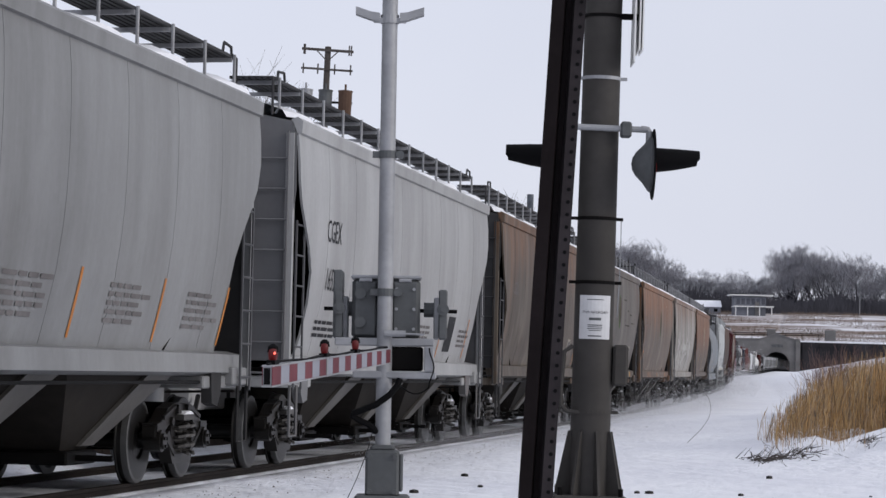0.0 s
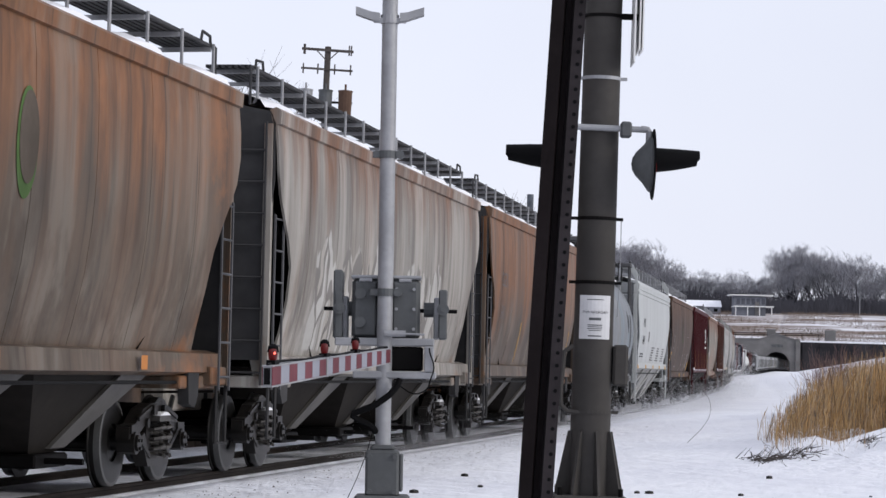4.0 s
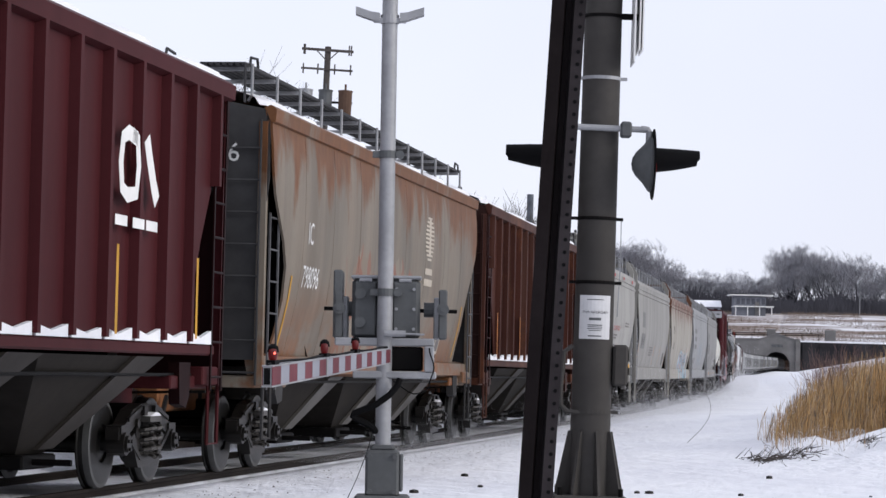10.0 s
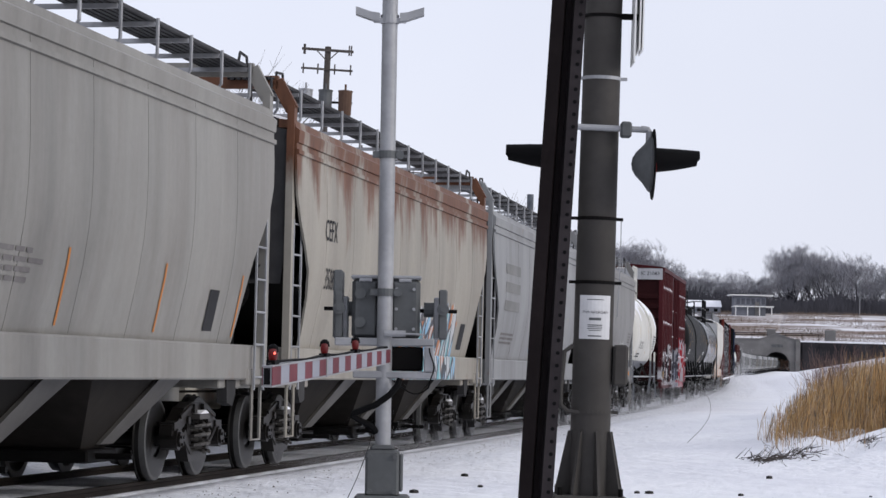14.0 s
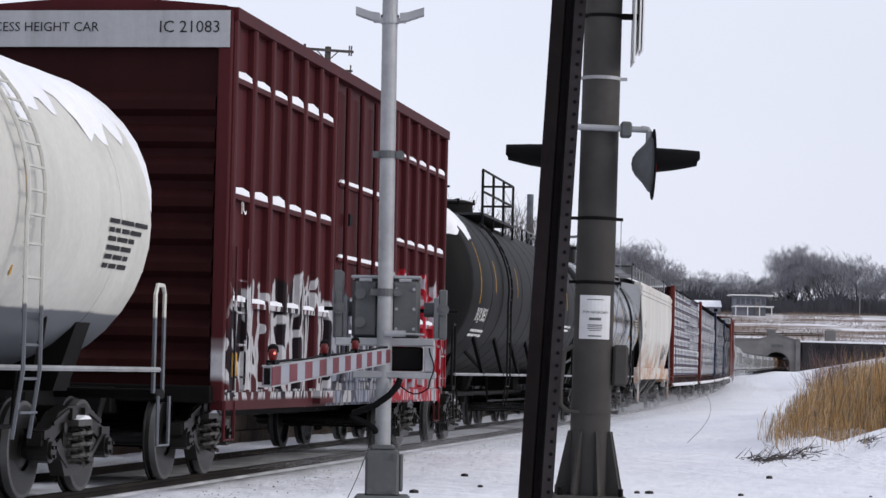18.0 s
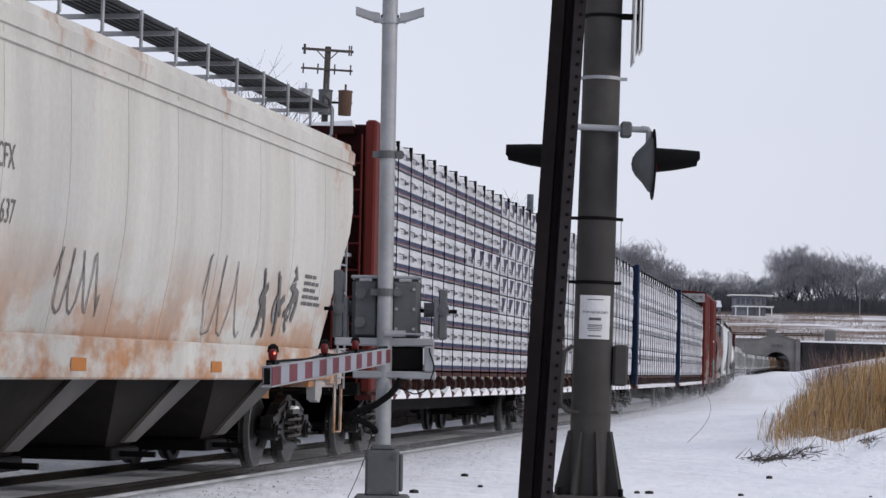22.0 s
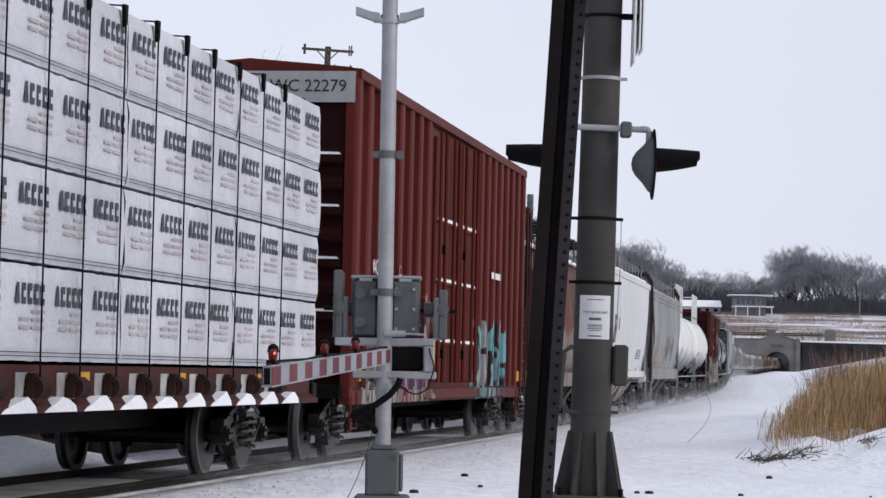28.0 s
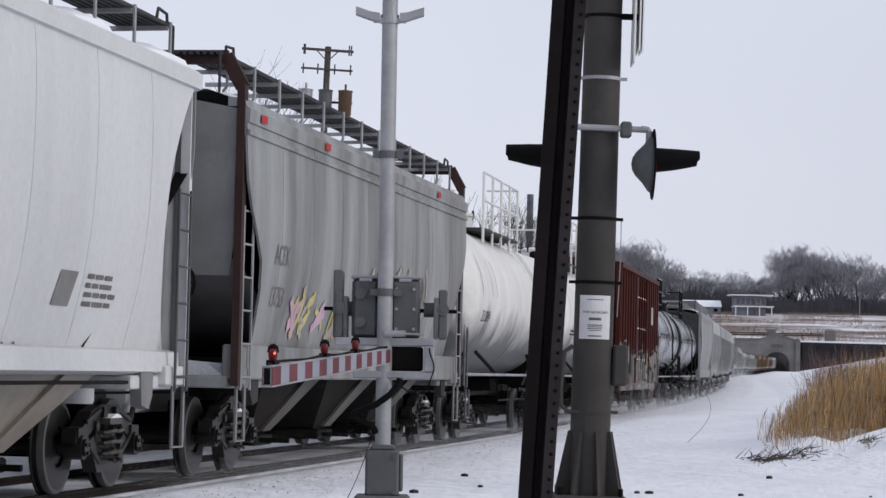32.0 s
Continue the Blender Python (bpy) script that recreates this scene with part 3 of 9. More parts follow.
# ---- crossing gate on its mast beside the road
def crossing_gate():
    gate = thing("crossing_gate", "galvanised crossing gate mast with lowered red and white arm", "crossing gate", m=pose(-0.445, 20.8, 0.2, 0, -0.35, 0))
    g = Geo().tube((0, 0, 0.40), (0, 0, 4.6), 0.0625, 20)
    part("mast", g, GALV, gate, "scuffed galvanised steel pipe", smooth=True)
    g = Geo().cbox(-0.135, 0.135, -0.13, 0.13, 0.06, 0.43, 0.02)
    g.cbox(-0.10, 0.10, -0.10, 0.10, 0.42, 0.47, 0.02)
    base = part("base_box", g, BOXGREY, gate, "grey cast junction box at the foot")
    for sx in (-0.1, 0.1):
        for z in (0.1, 0.38):
            part("bolt", Geo().tube((sx, -0.13, z), (sx, -0.155, z), 0.022, 6), BOXGREY, base)
    part("side_cover", Geo().cbox(0.135, 0.165, -0.1, 0.1, 0.1, 0.40, 0.01), BOXGREY, base)
    part("foot_plate", Geo().cbox(-0.22, 0.22, -0.2, 0.2, -0.02, 0.07, 0.02), BOXGREY, gate)
    # upper bracket with two flared wings
    g = Geo().tube((0, 0, 3.86), (0, 0, 3.93), 0.075, 16)
    g.box(-0.13, 0.13, -0.05, -0.03, 3.86, 3.90)
    br = part("upper_bracket", g, GALV, gate)
    for s in (-1, 1):
        w = Geo().slab([(s * 0.08, 3.87), (s * 0.13, 3.88), (s * 0.275, 3.93), (s * 0.275, 3.99), (s * 0.15, 3.95), (s * 0.08, 3.94)], "y", -0.06, 0.06)
        part("wing", w, GALV, br)
    for z in (2.80, 1.69):
        g = Geo().tube((0, 0, z - 0.03), (0, 0, z + 0.03), 0.072, 16)
        g.box(-0.12, 0.11, -0.03, 0.03, z - 0.025, z + 0.025)
        g.tube((0.1, -0.04, z), (0.1, 0.04, z), 0.035, 8)
        part("clamp", g, BOXGREY, gate)
    # gate mechanism behind the mast
    case = part("mechanism_case", Geo().cbox(-0.27, 0.28, 0.07, 0.40, 1.32, 1.80, 0.025), BOXGREY, gate, "grey cast gate mechanism case")
    part("case_door", Geo().cbox(0.06, 0.26, 0.04, 0.068, 1.34, 1.78, 0.012), BOXGREY, case)
    part("case_door", Geo().cbox(-0.25, -0.07, 0.04, 0.068, 1.34, 1.78, 0.012), BOXGREY, case)
    for z in (1.45, 1.68):
        part("cap", Geo().tube((-0.20, 0.04, z), (-0.20, 0.01, z), 0.045, 12), BOXGREY, case)
    for x in (0.09, 0.23):
        for z in (1.40, 1.56, 1.72):
            part("cover_bolt", Geo().tube((x, 0.042, z), (x, 0.026, z), 0.014, 6), GALV, case)
    for x in (-0.16, 0.16):
        part("hinge", Geo().tube((x - 0.05, 0.05, 1.79), (x + 0.05, 0.05, 1.79), 0.016, 8), GALV, case)
    part("case_lid", Geo().cbox(-0.28, 0.29, 0.06, 0.41, 1.80, 1.83, 0.01), GALV, case)
    part("shaft", Geo().tube((-0.50, 0.24, 1.56), (0.58, 0.24, 1.55), 0.016, 8), STEEL, gate)
    for x in (-0.33, 0.36):
        part("shaft_hub", Geo().tube((x - 0.05, 0.24, 1.56), (x + 0.06, 0.24, 1.56), 0.06, 12), BOXGREY, gate)
        part("support_arm", Geo().cbox(x - 0.02 + (0.05 if x > 0 else 0), x + 0.03 + (0.05 if x > 0 else 0), 0.14, 0.34, 1.32, 1.66, 0.01), GALV, gate)
    for x in (-0.37, 0.465):
        g = Geo().beam((x, 0.02, 1.33), (x, 0.02, 1.70), 0.05, 0.02, (0, 1, 0))
        g.tube((x, 0.03, 1.56), (x, -0.03, 1.56), 0.05, 12)
        g.tube((x, -0.03, 1.56), (x, -0.05, 1.56), 0.022, 6)
        part("crank_plate", g, BOXGREY, gate)
    part("counterweight", Geo().cbox(-0.42, -0.345, 0.05, 0.42, 1.32, 1.87, 0.012), BOXGREY, gate, "flat iron counterweight")
    part("counterweight", Geo().cbox(0.43, 0.50, 0.05, 0.42, 1.32, 1.72, 0.012), BOXGREY, gate, "flat iron counterweight")
    # frame that carries the arm
    g = Geo().cbox(-0.40, 0.40, -0.02, 0.10, 1.26, 1.325, 0.01)
    part("cross_channel", g, GALV, gate)
    part("cross_channel", Geo().cbox(-0.25, 0.42, -0.06, 0.28, 1.00, 1.06, 0.01), GALV, gate)
    part("arm_bracket", Geo().cbox(0.32, 0.40, -0.08, 0.28, 1.06, 1.262, 0.01), GALV, gate)
    # closed near-black block: the socket's inner shade put into its colour
    part("arm_socket", Geo().cbox(0.03, 0.31, 0.0, 0.28, 1.062, 1.258, 0.015), STEEL, gate, "solid near-black block painting the shade inside the arm socket")
    g = Geo().tube((0.0, -0.09, 1.36), (0.17, -0.09, 1.36), 0.026, 12)
    g.tube((0.17, -0.09, 1.36), (0.32, -0.09, 1.355), 0.009, 6)
    part("damper", g, GALV, gate)
    # the arm reaches over the road towards the camera
    a, b = Vector((0.03, -0.45, 1.18)), Vector((-0.49, -6.7, 1.032))
    d = (b - a)
    stripes = 19
    arm = part("gate_arm", Geo().beam(a, a + d * 0.999, 0.048, 0.110), GALV, gate, "hollow aluminium arm with red and white reflective stripes")
    white = plain("reflective_white", (0.26, 0.27, 0.31), 0.5, 0, 0.1, 5, 0.05, 0.001)
    red = plain("reflective_red", (0.135, 0.034, 0.045), 0.5, 0, 0.25, 5, 0.05, 0.001)
    side = d.cross(Vector((0, 0, 1))).normalized()
    for i in range(stripes):
        p, q = a + d * (i / stripes), a + d * ((i + 1) / stripes - 0.0008)
        for sg in (-1, 1):
            o = side * (0.0265 * sg)
            part("stripe", Geo().beam(p + o, q + o, 0.004, 0.100), red if i % 2 == 0 else white, arm)
    for zo in (-0.056, 0.056):
        part("arm_edge", Geo().beam(a + Vector((0, 0, zo)), b + Vector((0, 0, zo)), 0.060, 0.008), GALV, arm)
    # black patch on the solid tip paints the shade inside the hollow arm
    tip = b + d.normalized() * 0.003
    part("open_end", Geo().beam(tip, tip + d.normalized() * 0.003, 0.036, 0.09), BLACK, arm, "black patch painting the shade inside the arm's hollow end")
    part("splice_clamp", Geo().beam(a + d * 0.62, a + d * 0.632, 0.066, 0.125), GALV, arm)
    cable = Geo().pipe([a + d * (k / 12) + Vector((0, 0, 0.068 + 0.006 * math.sin(k * 1.9))) for k in range(13)], 0.008, 5)
    part("light_cable", cable, BLACK, arm)
    lens, n, l, bs = base_mat("red_lamp_lens", 0.38)
    bs.inputs["Base Color"].default_value = (0.055, 0.004, 0.006, 1)
    bs.inputs["Emission Color"].default_value = (1.0, 0.06, 0.04, 1)
    bs.inputs["Emission Strength"].default_value = 0.03
    lit, n, l, bs = base_mat("lit_lamp_core", 0.2)
    bs.inputs["Base Color"].default_value = (0.5, 0.05, 0.04, 1)
    bs.inputs["Emission Color"].default_value = (1.0, 0.12, 0.08, 1)
    bs.inputs["Emission Strength"].default_value = 2.5
    for k, f in enumerate((0.955, 0.60, 0.33)):
        p = a + d * f + Vector((0, 0, 0.06))
        lamp = part("arm_lamp", Geo().beam(p, p + d.normalized() * 0.16, 0.05, 0.05), BLACK, arm, "red gate lamp in a black holder")
        q = p + d.normalized() * 0.08 + Vector((0, 0, 0.02))
        part("lens", Geo().lathe([(0, 0.016), (0.01, 0.023), (0.04, 0.027), (0.062, 0.023), (0.074, 0.012), (0.076, 0.001)], "z", 14, q), lens, lamp, smooth=True)
        part("hood", Geo().lathe([(0.045, 0.034), (0.078, 0.028), (0.092, 0.010)], "z", 12, q + Vector((0, 0.012, 0.002))), BLACK, lamp)
        if k == 0:
            part("bulb", Geo().lathe([(0.035, 0.001), (0.04, 0.008), (0.05, 0.001)], "z", 8, q + Vector((0.012, -0.042, 0))), lit, lamp)
    # hoses
    hose = [(0.13, -0.1, 1.0), (0.115, -0.11, 0.95), (0.05, -0.12, 0.87), (-0.06, -0.13, 0.79), (-0.17, -0.12, 0.745), (-0.235, -0.11, 0.72), (-0.245, -0.10, 0.70), (-0.2, -0.09, 0.67), (-0.12, -0.08, 0.635), (-0.07, -0.07, 0.60), (-0.06, -0.05, 0.57)]
    part("black_hose", Geo().pipe(hose, 0.026, 8), BLACK, gate, "ribbed black cable hose")
    wire = [(0.38 - 0.02 * math.cos(k * 0.6), -0.09, 1.25 - 0.03 * k) for k in range(10)] + [(0.36 - 0.04 * k, -0.09, 0.93 - 0.05 * math.sin(k * 0.6)) for k in range(6)] + [(0.08, -0.09, 0.98)]
    part("thin_wire", Geo().pipe(wire, 0.006, 5), BLACK, gate)
    part("thin_wire", Geo().pipe([(-0.06, -0.06, 0.66), (-0.12, -0.1, 0.42), (-0.2, -0.15, 0.2), (-0.28, -0.18, 0.02)], 0.004, 4), BLACK, gate)


crossing_gate()


def signal_mast():
    """Heavy brown pole with two hooded flashers and a notice."""
    pole = thing("signal_mast", "brown steel signal mast with gusseted base and hooded crossing lamps", "signal mast", m=pose(1.246, 21.5, 0.25, 0, 0.72, 0))
    part("pole", Geo().tube((0, 0, 0.02), (0, 0, 4.6), 0.168, 32, 0.154), POLE, pole, smooth=True)
    for z, r, mat in ((4.0, 0.163, STEEL), (3.48, 0.163, GALV), (3.06, 0.164, GALV), (2.31, 0.166, STEEL), (1.78, 0.168, STEEL), (0.71, 0.172, POLE)):
        band = part("band", Geo().tube((0, 0, z - 0.014), (0, 0, z + 0.014), r, 28), mat, pole)
        for s in (-1, 1):
            part("band_bolt", Geo().beam((s * (r - 0.01), -0.02, z), (s * (r + 0.05), -0.02, z), 0.03, 0.026), mat, band)
    part("base_plate", Geo().cbox(-0.30, 0.30, -0.30, 0.30, -0.04, 0.025, 0.01), POLE, pole)
    for k in range(8):
        a = math.pi / 4 * k + 0.25
        c, s = math.cos(a), math.sin(a)
        g = Geo()
        t = Vector((-s, c, 0)) * 0.012
        pts = [Vector((c * r, s * r, z)) for r, z in ((0.155, 0.55), (0.19, 0.55), (0.29, 0.06), (0.29, 0.026), (0.155, 0.026))]
        g.add([p + t for p in pts] + [p - t for p in pts], [(0, 1, 2, 3, 4), (9, 8, 7, 6, 5)] + [(i, (i + 1) % 5, 5 + (i + 1) % 5, 5 + i) for i in range(5)])
        part("gusset", g, POLE, pole)
    for sx in (-0.25, 0.25):
        for sy in (-0.25, 0.25):
            part("anchor_bolt", Geo().tube((sx, sy, 0.02), (sx, sy, 0.09), 0.02, 8), STEEL, pole)
    part("cable_box", Geo().cbox(0.165, 0.29, -0.10, 0.08, 0.93, 1.27, 0.02), POLE, pole)
    part("conduit", Geo().pipe([(-0.17, -0.1, 1.25), (-0.24, -0.1, 1.2), (-0.26, -0.1, 0.9), (-0.255, -0.1, 0.76), (-0.2, -0.1, 0.71), (-0.1, -0.12, 0.70)], 0.02, 8), POLE, pole)
    paper = plain("weathered_paper", (0.55, 0.55, 0.56), 0.7, 0, 0.12, 8, 0.1, 0.002)
    # curved notice wrapped on the pole
    def wrapped(x0, x1, z0, z1, r):
        rows = []
        for k in range(9):
            x = x0 + (x1 - x0) * k / 8
            a = math.asin(max(-0.99, min(0.99, x / r)))
            rows.append([(r * math.sin(a), -r * math.cos(a), z0), (r * math.sin(a), -r * math.cos(a), z1)])
        return Geo().grid(rows)
    notice = part("notice", wrapped(-0.125, 0.125, 1.31, 1.67, 0.1715), paper, pole, "weathered white paper notice strapped to the pole")
    for z, h, w in ((1.425, 0.008, 0.06), (1.41, 0.006, 0.06), (1.395, 0.006, 0.06), (1.38, 0.006, 0.05), (1.335, 0.010, 0.055), (1.635, 0.006, 0.07), (1.475, 0.022, 0.05)):
        part("text_bar", wrapped(-w, w, z - h / 2, z + h / 2, 0.1730), BOXGREY, notice)
    t = text_mesh("THIS RAILROAD", 0.030)
    for v in t.vertices:
        a = math.asin(max(-0.9, min(0.9, v.co.x / 0.173)))
        v.co = Vector((0.173 * math.sin(a), -0.173 * math.cos(a), 1.53 + v.co.y))
    t.materials.append(DARKINK)
    part("lettering", t, [], notice)
    part("rail_wire", Geo().pipe([(0.20, -0.02, 2.31), (0.205, -0.02, 2.0), (0.20, -0.02, 1.78), (0.19, -0.02, 1.5)], 0.005, 4), GALV, pole)
    # crossarm and lamps
    part("crossarm", Geo().tube((-0.45, -0.18, 3.06), (0.38, -0.18, 3.05), 0.026, 10), GALV, pole)
    part("junction", Geo().cbox(0.16, 0.25, -0.24, -0.1, 2.98, 3.11, 0.015), BOXGREY, pole)
    part("elbow", Geo().pipe([(0.33, -0.18, 3.055), (0.385, -0.18, 3.05), (0.40, -0.18, 3.02), (0.40, -0.18, 2.93)], 0.03, 10), GALV, pole)
    dullred = plain("unlit_red_roundel", (0.16, 0.012, 0.012), 0.25, 0, 0.2, 5, 0.05, 0.001)
    for s, x in ((1, 0.435), (-1, -0.40)):
        lamp = new("crossing_lamp")
        lamp.parent, lamp.location = pole, (x, -0.18, 2.765)
        tagged(lamp, "black hooded crossing lamp with round backboard")
        part("backboard", Geo().lathe([(-0.004, 0.002), (-0.004, 0.29), (0.006, 0.295), (0.006, 0.002)], "x", 36), BLACK, lamp)
        part("housing", Geo().lathe([(-s * 0.006, 0.225), (-s * 0.03, 0.23), (-s * 0.08, 0.16), (-s * 0.14, 0.10), (-s * 0.17, 0.05), (-s * 0.178, 0.002)], "x", 28), BOXGREY, lamp, smooth=True)
        part("roundel", Geo().lathe([(s * 0.008, 0.15), (s * 0.025, 0.11), (s * 0.03, 0.002)], "x", 24), dullred, lamp, smooth=True)
        g = Geo()
        rows = []
        for k in range(17):
            ang = radians(-70 + 320 * k / 16)
            cy, cz = math.cos(ang), math.sin(ang)
            ln = 0.38 if cz > -0.2 else 0.36
            drop = 0.0 if cz < 0 else 0.03
            rows.append([(s * 0.01, 0.13 * cy, 0.105 * cz + 0.035), (s * ln * 0.5, 0.115 * cy, 0.09 * cz + 0.045), (s * ln, 0.09 * cy, 0.065 * cz + 0.06)])
        g.grid(rows)
        part("visor", g, BLACK, lamp, smooth=True)
    # two thin blades of the sign above, seen on edge
    for x, z0 in ((0.25, 3.60), (0.29, 3.70), (0.315, 3.70)):
        part("sign_blade", Geo().box(x - 0.006, x + 0.006, -0.28, 0.12, z0, 4.6), WHITE, pole)
    part("sign_bracket", Geo().beam((0.15, -0.05, 4.0), (0.3, -0.05, 4.0), 0.03, 0.05), STEEL, pole)


def text_mesh(words, size, align="CENTER"):
    """Flat lettering in the built-in font as a mesh in its own x, y plane."""
    cu = bpy.data.curves.new("lettering", "FONT")
    cu.body, cu.size, cu.align_x, cu.align_y = words, size, align, "CENTER"
    cu.resolution_u = 2
    ob = bpy.data.objects.new("lettering", cu)
    scene.collection.objects.link(ob)
    bpy.context.view_layer.update()
    me = bpy.data.meshes.new_from_object(ob)
    bpy.data.objects.remove(ob)
    me.materials.clear()
    return me


signal_mast()


def sign_post():
    """Perforated channel post close to the camera, leaning."""
    post = thing("sign_post", "leaning dark rusty perforated steel channel post", "post", m=pose(0.1545, 5.5, -0.05, 0, 2.75, 0))
    rust = plain("dark_rusty_steel", (0.013, 0.010, 0.0105), 0.6, 0.3, 0.45, 9, 0.5, 0.003)
    # lighter steel for the right flange: light from the right put into colour
    pale = plain("lit_grey_steel", (0.036, 0.031, 0.033), 0.55, 0.3, 0.4, 12, 0.4, 0.002)
    g = Geo()
    g.slab([(-0.036, 0.0), (-0.012, 0.0), (-0.006, 0.028), (0.010, 0.028), (0.012, 0.024), (-0.003, 0.024), (-0.009, -0.004), (-0.036, -0.004)], "z", 0, 2.7)
    part("channel", g, rust, post)
    g = Geo().slab([(0.012, 0.024), (0.016, 0.0), (0.037, 0.0), (0.037, -0.004), (0.013, -0.004), (0.008, 0.024)], "z", 0, 2.7)
    part("flange", g, pale, post)
    # solid black discs paint the dark of the punched holes
    hole = Geo().tube((0, -0.0045, 0), (0, 0.001, 0), 0.0042, 8).mesh("hole", [BLACK])
    for k in range(100):
        part("punched_hole", hole, [], post, at=(0.027, -0.0005, 0.02 + 0.0268 * k))


sign_post()


# ---- bare trees
def bare_tree(height, seed, depth=5, spread=0.55, n_kids=3, thin=0.014):
    """Trunk and crown meshes of a leafless tree, by forking limbs."""
    rnd = random.Random(seed)
    trunk, crown = Geo(), Geo()

    def limb(p, d, ln, r, k):
        bend = Vector((rnd.uniform(-1, 1), rnd.uniform(-1, 1), rnd.uniform(-0.2, 0.5))) * 0.12
        m = p + d * ln * 0.5 + bend * ln * 0.3
        q = p + (d + bend).normalized() * ln
        tgt = trunk if k <= 1 else crown
        sides = 6 if k <= 1 else 3
        tgt.tube(p, m, r, sides, r * 0.86)
        tgt.tube(m, q, r * 0.86, sides, r * 0.68)
        if k >= depth:
            return
        for i in range(n_kids + (1 if k > 1 and rnd.random() < 0.5 else 0)):
            a = rnd.uniform(0, 2 * math.pi)
            s = rnd.uniform(0.5, 1.0) * spread
            up = Vector((math.cos(a) * s, math.sin(a) * s, 1 - 0.35 * s))
            nd = (d * 0.75 + up * 0.55 + Vector((math.cos(a), math.sin(a), 0)) * s * 0.7).normalized()
            f = rnd.uniform(0.45, 1.0) if i else 1.0
            limb(p + (q - p) * f, nd, ln * rnd.uniform(0.62, 0.9), max(r * rnd.uniform(0.45, 0.62), thin), k + 1)
    limb(Vector((0, 0, 0)), Vector((0, 0, 1)), height * 0.30, height * 0.02, 0)
    top = max(v[2] for v in trunk.v + crown.v)
    f = height / top
    for g in (trunk, crown):
        g.v = [(x * f, y * f, z * f) for x, y, z in g.v]
    return trunk, crown


def broad_tree(height, seed):
    """Trunk and rounded crown of a tall leafless tree; the finest twigs are narrow slips."""
    rnd = random.Random(seed)
    trunk, crown = Geo(), Geo()
    mid = Vector((0, 0, height * 0.63))

    def limb(p, d, ln, r, k):
        q = p + d * ln
        if k <= 1:
            trunk.tube(p, q, r, 5, r * 0.7)
        elif k <= 3:
            crown.tube(p, q, r, 3, r * 0.7)
        else:
            sx = d.cross(Vector((rnd.uniform(-1, 1), rnd.uniform(-1, 1), rnd.uniform(-1, 1)))).normalized() * r
            crown.add([p - sx, p + sx, q + sx * 0.6, q - sx * 0.6], [(0, 1, 2, 3)])
        if k >= 6:
            return
        for i in range((4, 4, 3, 3, 4, 4)[k]):
            a = rnd.uniform(0, 2 * math.pi)
            out = Vector((math.cos(a), math.sin(a), rnd.uniform(-0.1, 0.55)))
            nd = (d * (0.9 if k else 0.8) + out * rnd.uniform(0.35, 0.85)).normalized()
            f = rnd.uniform(0.45, 1.0) if i else 1.0
            s = p + (q - p) * f
            e = s + nd * ln * 0.7
            far = ((e.x / (height * 0.36)) ** 2 + (e.y / (height * 0.36)) ** 2 + ((e.z - mid.z) / (height * 0.38)) ** 2) ** 0.5
            if far > 1.0 and k > 1:
                continue
            limb(s, nd, ln * rnd.uniform(0.64, 0.88), max(r * 0.55, 0.024), k + 1)
    limb(Vector((0, 0, 0)), Vector((rnd.uniform(-0.06, 0.06), 0, 1)).normalized(), height * 0.30, height * 0.016, 0)
    f = height / max(v[2] for v in trunk.v + crown.v)
    for g in (trunk, crown):
        g.v = [(x * f, y * f, z * f) for x, y, z in g.v]
    return trunk, crown


